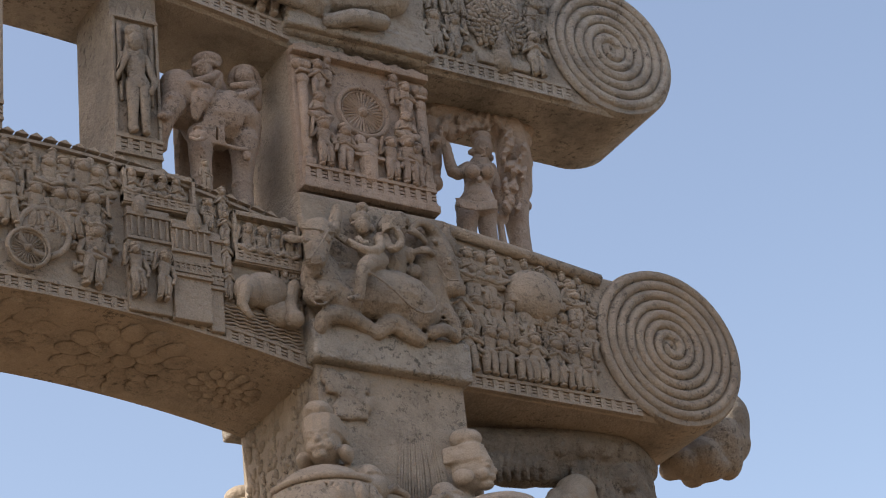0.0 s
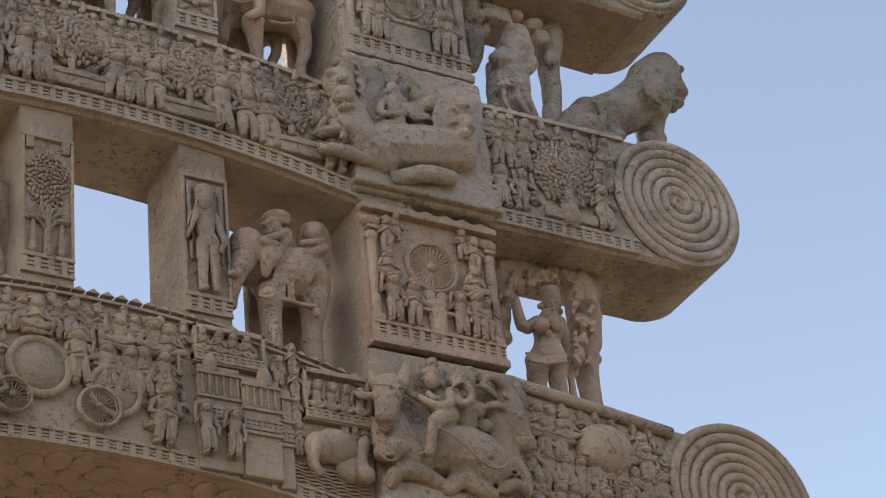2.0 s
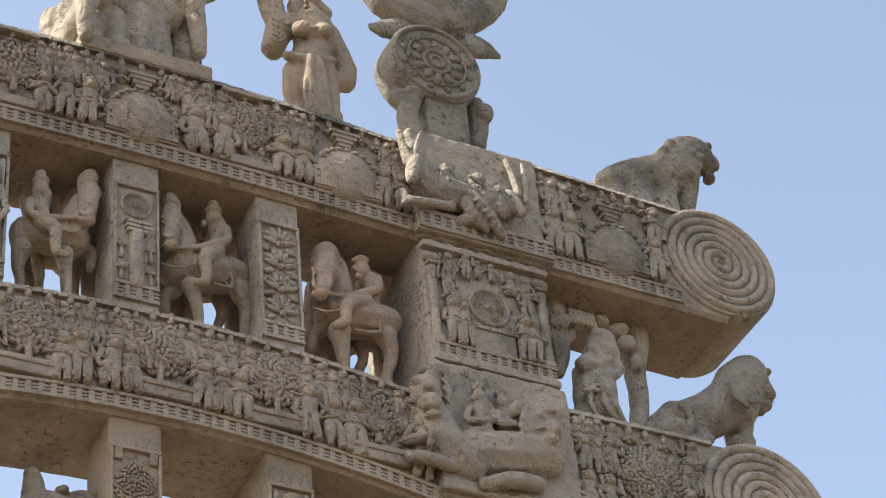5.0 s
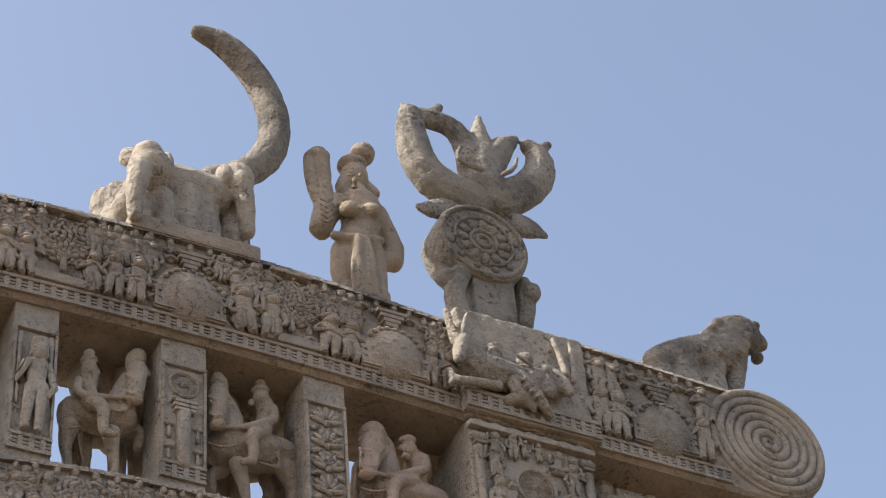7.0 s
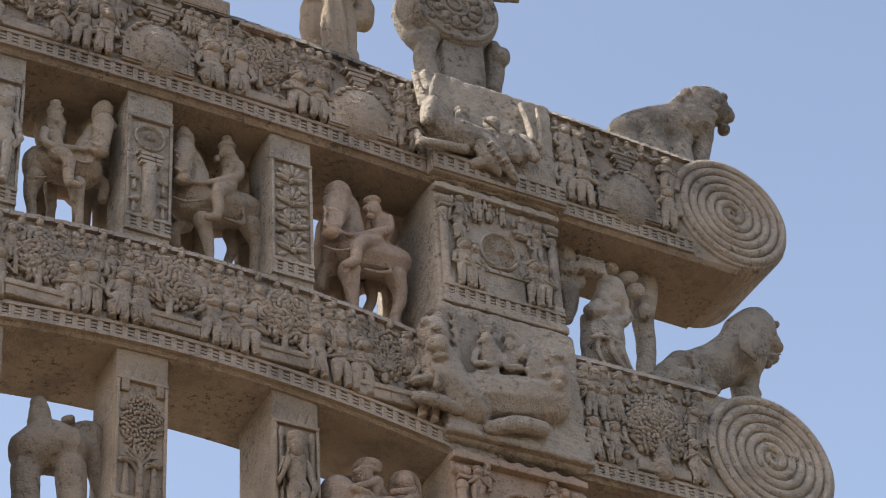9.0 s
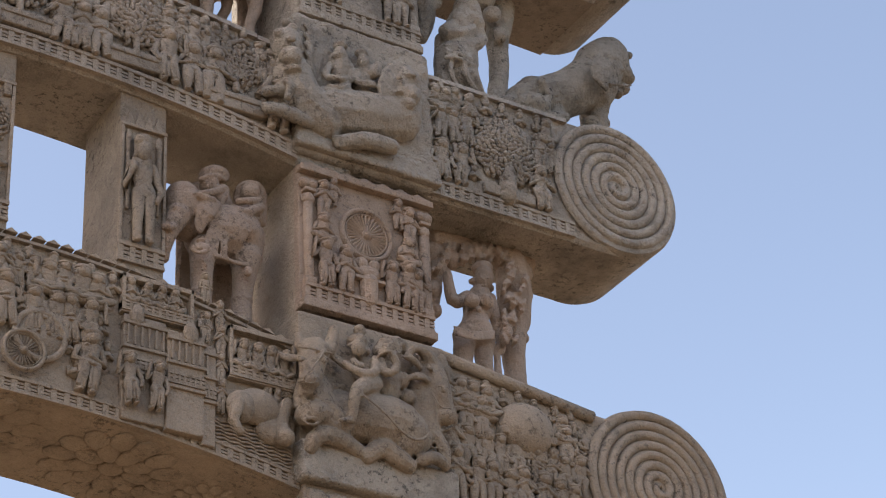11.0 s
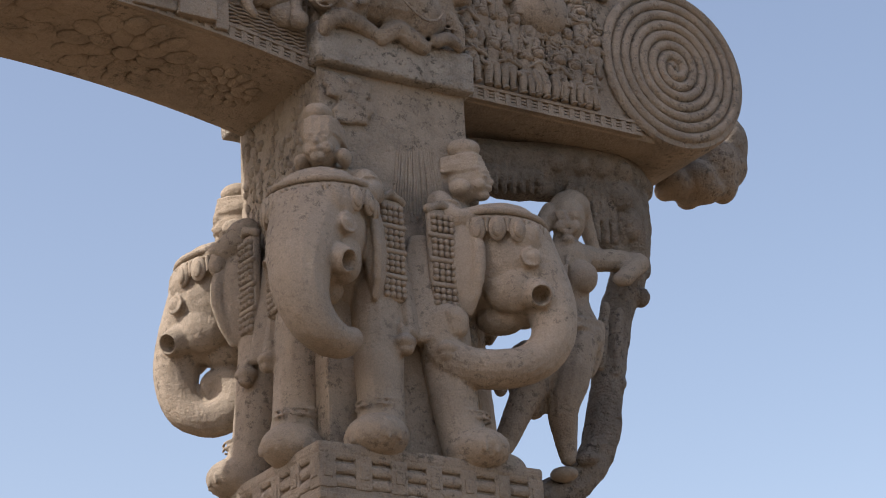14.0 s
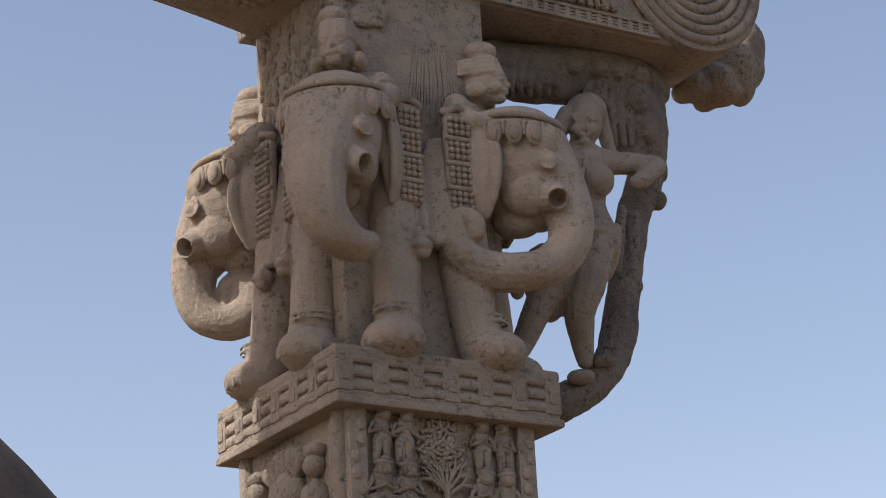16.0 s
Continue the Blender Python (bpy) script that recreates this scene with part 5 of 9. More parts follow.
    k.tube([(4.872, 0.240, 4.603), (4.862, 0.240, 4.476), (4.885, 0.240, 4.399)], [0.082, 0.086, 0.039], 10, smooth=1)
    k.ball((4.721, 0.220, 4.469), (0.030, 0.030, 0.043), 14, 9, VIEW)
    k.tube([(5.176, 0.200, 4.762), (5.146, 0.200, 4.640), (5.124, 0.200, 4.572)], [0.040, 0.044, 0.026], 10, smooth=1)
    return carved("bracket_statue", k, SMOOTH, "sandstone bracket statue of a woman holding a leafy tree", "statue", 0.008, "bracket statues", 1, 0.006)


def bracket_tree():
    k = Kit()
    k.tube([(4.887, 0.250, 4.038), (5.028, 0.240, 4.113), (5.157, 0.240, 4.240), (5.211, 0.250, 4.410), (5.251, 0.250, 4.578), (5.291, 0.260, 4.728), (5.324, 0.260, 4.877), (5.411, 0.270, 5.039), (5.450, 0.280, 5.222), (5.453, 0.300, 5.405)], [0.072, 0.073, 0.072, 0.070, 0.066, 0.067, 0.070, 0.077, 0.080, 0.092], 10, smooth=1)
    k.tube([(5.218, 0.190, 4.860), (5.197, 0.190, 4.715), (5.173, 0.190, 4.599)], [0.020, 0.022, 0.018], 10, smooth=1)
    k.tube([(5.285, 0.190, 4.846), (5.263, 0.190, 4.701), (5.247, 0.190, 4.581)], [0.020, 0.022, 0.015], 10, smooth=1)
    k.tube([(5.242, 0.200, 4.456), (5.238, 0.200, 4.352), (5.189, 0.200, 4.232)], [0.020, 0.022, 0.017], 10, smooth=1)
    k.ball((5.278, 0.200, 4.554), (0.020, 0.022, 0.035), 14, 9, VIEW)
    k.ball((5.420, 0.220, 4.938), (0.041, 0.036, 0.041), 14, 9, VIEW)
    k.ball((5.059, 0.160, 4.205), (0.047, 0.030, 0.026), 14, 9, VIEW)
    k.ball((5.487, 0.240, 5.263), (0.030, 0.032, 0.069), 14, 9, VIEW)
    k.ball((5.475, 0.240, 5.088), (0.025, 0.027, 0.055), 14, 9, VIEW)
    k.ball((5.018, 0.170, 5.432), (0.040, 0.036, 0.042), 14, 9, VIEW)
    k.ball((5.134, 0.170, 5.447), (0.041, 0.036, 0.043), 14, 9, VIEW)
    k.ball((5.239, 0.170, 5.455), (0.041, 0.036, 0.043), 14, 9, VIEW)
    k.ball((5.345, 0.170, 5.453), (0.041, 0.036, 0.043), 14, 9, VIEW)
    k.tube([(4.676, 0.270, 5.420), (4.914, 0.270, 5.422), (5.164, 0.270, 5.484), (5.388, 0.270, 5.482), (5.513, 0.290, 5.450)], [0.089, 0.108, 0.114, 0.111, 0.065], 10, smooth=1)
    k.tube([(4.717, 0.260, 5.351), (4.848, 0.260, 5.339), (4.998, 0.260, 5.367), (5.178, 0.300, 5.404)], [0.066, 0.071, 0.067, 0.077], 10, smooth=1)
    k.tube([(5.314, 0.270, 5.443), (5.312, 0.270, 5.268), (5.341, 0.270, 5.125)], [0.092, 0.077, 0.068], 10, smooth=1)
    k.tube([(5.334, 0.240, 5.434), (5.408, 0.240, 5.323), (5.422, 0.240, 5.177)], [0.073, 0.078, 0.068], 10, smooth=1)
    k.ball((5.326, 0.170, 5.343), (0.054, 0.036, 0.063), 14, 9, VIEW)
    k.ball((5.371, 0.170, 5.228), (0.041, 0.032, 0.068), 14, 9, VIEW)
    k.tube([(5.115, 0.200, 5.402), (5.087, 0.190, 5.319), (5.100, 0.200, 5.289)], [0.016, 0.020, 0.013], 10, smooth=1)
    k.tube([(5.154, 0.200, 5.409), (5.129, 0.190, 5.327), (5.144, 0.200, 5.297)], [0.016, 0.020, 0.013], 10, smooth=1)
    k.tube([(5.193, 0.200, 5.416), (5.171, 0.190, 5.334), (5.189, 0.200, 5.305)], [0.016, 0.020, 0.014], 10, smooth=1)
    k.tube([(5.232, 0.200, 5.424), (5.205, 0.190, 5.255), (5.218, 0.200, 5.139)], [0.016, 0.020, 0.013], 10, smooth=1)
    k.tube([(5.272, 0.200, 5.431), (5.247, 0.190, 5.262), (5.262, 0.200, 5.147)], [0.016, 0.020, 0.013], 10, smooth=1)
    k.tube([(5.312, 0.200, 5.439), (5.289, 0.190, 5.270), (5.307, 0.200, 5.155)], [0.016, 0.020, 0.014], 10, smooth=1)
    k.tube([(5.351, 0.200, 5.446), (5.331, 0.190, 5.277), (5.352, 0.200, 5.162)], [0.016, 0.020, 0.014], 10, smooth=1)
    k.tube([(5.392, 0.200, 5.454), (5.374, 0.190, 5.285), (5.398, 0.200, 5.170)], [0.016, 0.020, 0.014], 10, smooth=1)
    k.tube([(5.432, 0.200, 5.461), (5.417, 0.190, 5.293), (5.443, 0.200, 5.178)], [0.016, 0.020, 0.014], 10, smooth=1)
    k.tube([(4.699, 0.190, 5.355), (4.678, 0.180, 5.299), (4.698, 0.200, 5.256)], [0.018, 0.020, 0.013], 10, smooth=1)
    k.tube([(4.741, 0.190, 5.363), (4.720, 0.180, 5.307), (4.741, 0.200, 5.264)], [0.018, 0.020, 0.013], 10, smooth=1)
    k.tube([(4.784, 0.190, 5.371), (4.763, 0.180, 5.315), (4.783, 0.200, 5.272)], [0.018, 0.020, 0.013], 10, smooth=1)
    k.tube([(4.827, 0.190, 5.379), (4.805, 0.180, 5.323), (4.826, 0.200, 5.279)], [0.018, 0.020, 0.013], 10, smooth=1)
    k.tube([(4.870, 0.190, 5.388), (4.848, 0.180, 5.331), (4.869, 0.200, 5.287)], [0.018, 0.020, 0.013], 10, smooth=1)
    k.tube([(4.913, 0.190, 5.396), (4.891, 0.180, 5.339), (4.912, 0.200, 5.295)], [0.018, 0.020, 0.013], 10, smooth=1)
    k.tube([(4.957, 0.190, 5.404), (4.935, 0.180, 5.347), (4.955, 0.200, 5.303)], [0.018, 0.020, 0.013], 10, smooth=1)
    # shade below the beam is put into this colour, along with patina
    return carved("bracket_tree", k, STAINED_SHADE, "shade-darkened stained stone mango tree carved as a bracket under the beam", "stone bracket", 0.006, "", 1, 0.009)


bracket_tree()
bracket_woman()


def corbel():
    k = Kit()
    k.ball((6.118, 0.520, 5.776), (0.119, 0.124, 0.124), 14, 9, VIEW)
    k.ball((6.211, 0.520, 5.889), (0.090, 0.111, 0.136), 14, 9, VIEW)
    k.ball((5.999, 0.520, 5.681), (0.108, 0.123, 0.084), 14, 9, VIEW)
    k.ball((6.215, 0.520, 5.794), (0.075, 0.100, 0.105), 14, 9, VIEW)
    k.ball((5.888, 0.520, 5.644), (0.083, 0.098, 0.064), 14, 9, VIEW)
    k.ball((6.158, 0.520, 5.716), (0.075, 0.100, 0.114), 14, 9, VIEW)
    k.ball((6.040, 0.520, 5.640), (0.099, 0.099, 0.059), 14, 9, VIEW)
    k.ball((6.220, 0.520, 5.836), (0.050, 0.075, 0.100), 14, 9, VIEW)
    k.ball((5.998, 0.570, 5.612), (0.054, 0.074, 0.044), 14, 9, VIEW)
    k.ball((5.894, 0.570, 5.633), (0.064, 0.074, 0.044), 14, 9, VIEW)
    return carved("broken_corbel", k, WARM, "worn broken stone knob behind the scroll end", "stone fragment", 0.012, "", 3, 0.006)


corbel()


def bracket_woman_mid():
    k = Kit()
    k.ball((4.822, 0.150, 6.774), (0.042, 0.045, 0.055), 14, 9, VIEW)
    k.ball((4.830, 0.170, 6.832), (0.047, 0.045, 0.032), 14, 9, VIEW)
    k.ball((4.769, 0.090, 6.726), (0.007, 0.007, 0.010), 14, 9, VIEW)
    k.ball((4.803, 0.090, 6.734), (0.007, 0.007, 0.010), 14, 9, VIEW)
    k.ball((4.780, 0.085, 6.709), (0.007, 0.010, 0.012), 14, 9, VIEW)
    k.ball((4.781, 0.090, 6.690), (0.015, 0.007, 0.005), 14, 9, VIEW)
    k.tube([(4.770, 0.170, 6.751), (4.780, 0.170, 6.759)], [0.015, 0.015], 10)
    k.ball((4.867, 0.170, 6.745), (0.017, 0.017, 0.017), 14, 9, VIEW)
    k.ball((4.780, 0.170, 6.759), (0.015, 0.015, 0.015), 14, 9, VIEW)
    k.tube([(4.824, 0.170, 6.736), (4.818, 0.170, 6.706)], [0.025, 0.027], 10)
    k.tube([(4.808, 0.170, 6.693), (4.796, 0.170, 6.640), (4.782, 0.170, 6.574), (4.775, 0.170, 6.518)], [0.050, 0.067, 0.052, 0.076], 12, smooth=1)
    k.ball((4.763, 0.170, 6.488), (0.088, 0.069, 0.059), 14, 9, VIEW)
    k.ball((4.719, 0.100, 6.605), (0.034, 0.032, 0.032), 14, 9, VIEW)
    k.ball((4.792, 0.100, 6.621), (0.032, 0.032, 0.032), 14, 9, VIEW)
    k.ball((4.730, 0.070, 6.552), (0.015, 0.012, 0.017), 14, 9, VIEW)
    k.tube([(4.625, 0.100, 6.455), (4.683, 0.050, 6.418), (4.819, 0.100, 6.485)], [0.007, 0.007, 0.007], 6)
    k.tube([(4.624, 0.100, 6.438), (4.681, 0.050, 6.401), (4.817, 0.100, 6.469)], [0.007, 0.007, 0.007], 6)
    k.tube([(4.622, 0.100, 6.422), (4.679, 0.050, 6.385), (4.815, 0.100, 6.452)], [0.007, 0.007, 0.007], 6)
    k.tube([(4.747, 0.170, 6.668), (4.672, 0.170, 6.613), (4.658, 0.170, 6.684), (4.652, 0.170, 6.746)], [0.030, 0.027, 0.025, 0.022], 10, smooth=1)
    k.tube([(4.860, 0.170, 6.694), (4.881, 0.170, 6.596), (4.901, 0.170, 6.490), (4.891, 0.170, 6.453)], [0.027, 0.025, 0.022, 0.025], 10, smooth=1)
    k.tube([(4.722, 0.170, 6.466), (4.707, 0.170, 6.382), (4.710, 0.170, 6.316)], [0.049, 0.044, 0.034], 10, smooth=1)
    k.tube([(4.818, 0.170, 6.486), (4.807, 0.170, 6.403), (4.814, 0.170, 6.324)], [0.047, 0.039, 0.034], 10, smooth=1)
    k.tube([(4.877, 0.170, 6.458), (4.876, 0.170, 6.363)], [0.015, 0.017], 10)
    k.tube([(4.996, 0.210, 6.328), (4.993, 0.220, 6.469), (5.009, 0.230, 6.644), (5.024, 0.240, 6.822), (5.036, 0.250, 6.973)], [0.044, 0.050, 0.065, 0.066, 0.072], 12, smooth=1)
    k.ball((4.690, 0.230, 6.894), (0.050, 0.050, 0.055), 14, 9, VIEW)
    k.ball((4.639, 0.230, 6.812), (0.045, 0.045, 0.049), 14, 9, VIEW)
    k.ball((4.613, 0.230, 6.695), (0.039, 0.039, 0.043), 14, 9, VIEW)
    k.ball((4.616, 0.230, 6.599), (0.034, 0.034, 0.038), 14, 9, VIEW)
    k.ball((4.619, 0.230, 6.878), (0.045, 0.045, 0.049), 14, 9, VIEW)
    k.ball((4.792, 0.230, 6.938), (0.045, 0.045, 0.050), 14, 9, VIEW)
    k.ball((4.880, 0.230, 6.968), (0.041, 0.041, 0.045), 14, 9, VIEW)
    k.ball((4.966, 0.230, 6.968), (0.046, 0.046, 0.050), 14, 9, VIEW)
    k.ball((5.034, 0.230, 6.947), (0.046, 0.046, 0.051), 14, 9, VIEW)
    k.ball((5.088, 0.230, 6.916), (0.041, 0.041, 0.045), 14, 9, VIEW)
    k.ball((5.081, 0.230, 6.800), (0.038, 0.038, 0.042), 14, 9, VIEW)
    k.ball((5.071, 0.230, 6.685), (0.030, 0.030, 0.033), 14, 9, VIEW)
    k.ball((5.063, 0.230, 6.586), (0.023, 0.023, 0.025), 14, 9, VIEW)
    k.ball((5.022, 0.230, 6.431), (0.025, 0.025, 0.027), 14, 9, VIEW)
    k.ball((4.990, 0.230, 6.612), (0.045, 0.045, 0.050), 14, 9, VIEW)
    k.ball((4.995, 0.230, 6.753), (0.045, 0.045, 0.050), 14, 9, VIEW)
    k.ball((4.678, 0.230, 6.793), (0.030, 0.030, 0.033), 14, 9, VIEW)
    k.ball((4.715, 0.230, 6.872), (0.040, 0.040, 0.044), 14, 9, VIEW)
    k.tube([(4.653, 0.250, 6.954), (4.781, 0.250, 6.976), (4.909, 0.270, 7.007), (5.110, 0.250, 6.985)], [0.060, 0.056, 0.051, 0.051], 10, smooth=1)
    k.tube([(5.022, 0.230, 6.958), (5.046, 0.230, 6.821), (5.038, 0.230, 6.650)], [0.066, 0.066, 0.055], 10, smooth=1)
    k.tube([(4.646, 0.250, 6.896), (4.623, 0.250, 6.681), (4.620, 0.250, 6.584)], [0.045, 0.040, 0.020], 10, smooth=1)
    k.tube([(4.912, 0.140, 6.510), (4.880, 0.110, 6.464), (4.887, 0.140, 6.461)], [0.009, 0.012, 0.007], 6)
    k.tube([(4.914, 0.140, 6.609), (4.882, 0.110, 6.563), (4.889, 0.140, 6.559)], [0.009, 0.012, 0.007], 6)
    k.tube([(4.934, 0.140, 6.792), (4.901, 0.110, 6.744), (4.908, 0.140, 6.741)], [0.009, 0.012, 0.007], 6)
    k.tube([(5.040, 0.140, 6.831), (5.006, 0.110, 6.783), (5.013, 0.140, 6.780)], [0.009, 0.013, 0.008], 6)
    k.tube([(4.986, 0.140, 6.720), (4.952, 0.110, 6.673), (4.959, 0.140, 6.670)], [0.009, 0.012, 0.007], 6)
    k.tube([(4.962, 0.140, 6.701), (4.929, 0.110, 6.654), (4.936, 0.140, 6.651)], [0.009, 0.012, 0.007], 6)
    k.tube([(4.915, 0.140, 6.561), (4.882, 0.110, 6.515), (4.889, 0.140, 6.511)], [0.009, 0.012, 0.007], 6)
    k.tube([(4.935, 0.140, 6.797), (4.902, 0.110, 6.750), (4.909, 0.140, 6.746)], [0.009, 0.012, 0.007], 6)
    k.tube([(4.925, 0.140, 6.782), (4.892, 0.110, 6.735), (4.899, 0.140, 6.731)], [0.009, 0.012, 0.007], 6)
    k.tube([(4.936, 0.140, 6.538), (4.903, 0.110, 6.492), (4.910, 0.140, 6.488)], [0.009, 0.012, 0.007], 6)
    k.tube([(4.974, 0.140, 6.854), (4.941, 0.110, 6.806), (4.948, 0.140, 6.802)], [0.009, 0.012, 0.008], 6)
    k.tube([(4.914, 0.140, 6.499), (4.882, 0.110, 6.453), (4.889, 0.140, 6.450)], [0.009, 0.012, 0.007], 6)
    k.tube([(4.912, 0.140, 6.641), (4.879, 0.110, 6.595), (4.886, 0.140, 6.591)], [0.009, 0.012, 0.007], 6)
    k.tube([(4.945, 0.140, 6.633), (4.912, 0.110, 6.586), (4.919, 0.140, 6.583)], [0.009, 0.012, 0.007], 6)
    k.tube([(4.939, 0.140, 6.620), (4.906, 0.110, 6.573), (4.913, 0.140, 6.570)], [0.009, 0.012, 0.007], 6)
    k.tube([(4.959, 0.140, 6.640), (4.926, 0.110, 6.594), (4.933, 0.140, 6.590)], [0.009, 0.012, 0.007], 6)
    k.tube([(5.008, 0.140, 6.677), (4.975, 0.110, 6.631), (4.982, 0.140, 6.627)], [0.009, 0.012, 0.007], 6)
    k.tube([(4.950, 0.140, 6.868), (4.917, 0.110, 6.820), (4.924, 0.140, 6.816)], [0.009, 0.012, 0.008], 6)
    k.tube([(5.018, 0.140, 6.716), (4.985, 0.110, 6.669), (4.992, 0.140, 6.665)], [0.009, 0.012, 0.007], 6)
    k.tube([(4.909, 0.140, 6.515), (4.877, 0.110, 6.470), (4.884, 0.140, 6.466)], [0.009, 0.012, 0.007], 6)
    k.tube([(4.964, 0.140, 6.610), (4.931, 0.110, 6.564), (4.938, 0.140, 6.561)], [0.009, 0.012, 0.007], 6)
    k.tube([(5.022, 0.140, 6.797), (4.989, 0.110, 6.749), (4.995, 0.140, 6.746)], [0.009, 0.012, 0.008], 6)
    k.tube([(4.931, 0.140, 6.546), (4.898, 0.110, 6.500), (4.905, 0.140, 6.497)], [0.009, 0.012, 0.007], 6)
    k.tube([(4.912, 0.140, 6.586), (4.880, 0.110, 6.540), (4.886, 0.140, 6.536)], [0.009, 0.012, 0.007], 6)
    k.tube([(4.912, 0.140, 6.614), (4.879, 0.110, 6.568), (4.886, 0.140, 6.564)], [0.009, 0.012, 0.007], 6)
    k.tube([(4.966, 0.140, 6.526), (4.933, 0.110, 6.480), (4.940, 0.140, 6.476)], [0.009, 0.012, 0.007], 6)
    k.tube([(5.006, 0.140, 6.707), (4.972, 0.110, 6.660), (4.979, 0.140, 6.657)], [0.009, 0.012, 0.007], 6)
    k.tube([(4.952, 0.140, 6.834), (4.919, 0.110, 6.786), (4.925, 0.140, 6.783)], [0.009, 0.012, 0.007], 6)
    k.tube([(4.970, 0.140, 6.697), (4.937, 0.110, 6.650), (4.944, 0.140, 6.647)], [0.009, 0.012, 0.007], 6)
    k.tube([(4.898, 0.140, 6.529), (4.865, 0.110, 6.484), (4.872, 0.140, 6.480)], [0.009, 0.012, 0.007], 6)
    k.tube([(4.957, 0.140, 6.620), (4.924, 0.110, 6.573), (4.931, 0.140, 6.570)], [0.009, 0.012, 0.007], 6)
    k.tube([(4.949, 0.140, 6.797), (4.916, 0.110, 6.749), (4.923, 0.140, 6.746)], [0.009, 0.012, 0.007], 6)
    k.tube([(4.921, 0.140, 6.751), (4.888, 0.110, 6.704), (4.894, 0.140, 6.700)], [0.009, 0.012, 0.007], 6)
    k.tube([(4.945, 0.140, 6.725), (4.912, 0.110, 6.678), (4.919, 0.140, 6.675)], [0.009, 0.012, 0.007], 6)
    k.tube([(4.936, 0.140, 6.564), (4.903, 0.110, 6.518), (4.910, 0.140, 6.514)], [0.009, 0.012, 0.007], 6)
    k.tube([(5.030, 0.140, 6.842), (4.996, 0.110, 6.794), (5.003, 0.140, 6.791)], [0.009, 0.013, 0.008], 6)
    k.tube([(4.974, 0.140, 6.833), (4.940, 0.110, 6.785), (4.947, 0.140, 6.782)], [0.009, 0.012, 0.008], 6)
    k.tube([(4.960, 0.140, 6.515), (4.927, 0.110, 6.469), (4.934, 0.140, 6.466)], [0.009, 0.012, 0.007], 6)
    k.tube([(4.920, 0.140, 6.586), (4.887, 0.110, 6.540), (4.894, 0.140, 6.537)], [0.009, 0.012, 0.007], 6)
    k.tube([(4.971, 0.140, 6.893), (4.937, 0.110, 6.845), (4.944, 0.140, 6.841)], [0.009, 0.013, 0.008], 6)
    k.tube([(5.006, 0.140, 6.771), (4.972, 0.110, 6.723), (4.979, 0.140, 6.720)], [0.009, 0.012, 0.007], 6)
    k.tube([(4.934, 0.140, 6.718), (4.900, 0.110, 6.671), (4.907, 0.140, 6.667)], [0.009, 0.012, 0.007], 6)
    k.tube([(4.942, 0.140, 6.730), (4.909, 0.110, 6.682), (4.916, 0.140, 6.679)], [0.009, 0.012, 0.007], 6)
    k.tube([(4.966, 0.140, 6.732), (4.932, 0.110, 6.685), (4.939, 0.140, 6.681)], [0.009, 0.012, 0.007], 6)
    k.tube([(4.895, 0.200, 6.982), (4.861, 0.170, 6.925), (4.870, 0.200, 6.917)], [0.009, 0.011, 0.008], 6)
    k.tube([(4.652, 0.200, 6.838), (4.620, 0.170, 6.782), (4.628, 0.200, 6.774)], [0.009, 0.011, 0.007], 6)
    k.tube([(4.850, 0.200, 6.939), (4.816, 0.170, 6.882), (4.825, 0.200, 6.874)], [0.009, 0.011, 0.008], 6)
    k.tube([(4.607, 0.200, 6.803), (4.575, 0.170, 6.748), (4.583, 0.200, 6.740)], [0.009, 0.011, 0.007], 6)
    k.tube([(4.969, 0.200, 6.981), (4.935, 0.170, 6.924), (4.943, 0.200, 6.915)], [0.009, 0.011, 0.008], 6)
    k.tube([(5.002, 0.200, 6.901), (4.968, 0.170, 6.844), (4.977, 0.200, 6.835)], [0.009, 0.011, 0.008], 6)
    k.tube([(5.037, 0.200, 6.693), (5.002, 0.170, 6.638), (5.011, 0.200, 6.629)], [0.009, 0.011, 0.008], 6)
    k.tube([(4.690, 0.200, 6.881), (4.658, 0.170, 6.825), (4.666, 0.200, 6.817)], [0.009, 0.011, 0.007], 6)
    k.tube([(4.901, 0.200, 6.968), (4.867, 0.170, 6.910), (4.876, 0.200, 6.902)], [0.009, 0.011, 0.008], 6)
    k.tube([(4.666, 0.200, 6.897), (4.634, 0.170, 6.841), (4.642, 0.200, 6.833)], [0.009, 0.011, 0.007], 6)
    k.tube([(4.818, 0.200, 6.930), (4.785, 0.170, 6.873), (4.793, 0.200, 6.865)], [0.009, 0.011, 0.008], 6)
    k.tube([(4.799, 0.200, 6.954), (4.766, 0.170, 6.897), (4.775, 0.200, 6.889)], [0.009, 0.011, 0.008], 6)
    k.tube([(4.827, 0.200, 6.980), (4.794, 0.170, 6.923), (4.802, 0.200, 6.914)], [0.009, 0.011, 0.008], 6)
    k.tube([(4.909, 0.200, 7.006), (4.875, 0.170, 6.949), (4.884, 0.200, 6.940)], [0.009, 0.011, 0.008], 6)
    k.tube([(4.644, 0.200, 6.819), (4.612, 0.170, 6.763), (4.620, 0.200, 6.755)], [0.009, 0.011, 0.007], 6)
    k.tube([(4.953, 0.200, 7.003), (4.919, 0.170, 6.945), (4.928, 0.200, 6.937)], [0.009, 0.011, 0.008], 6)
    k.tube([(4.968, 0.200, 6.972), (4.933, 0.170, 6.914), (4.942, 0.200, 6.906)], [0.009, 0.011, 0.008], 6)
    k.tube([(5.020, 0.200, 6.773), (4.986, 0.170, 6.717), (4.995, 0.200, 6.708)], [0.009, 0.011, 0.008], 6)
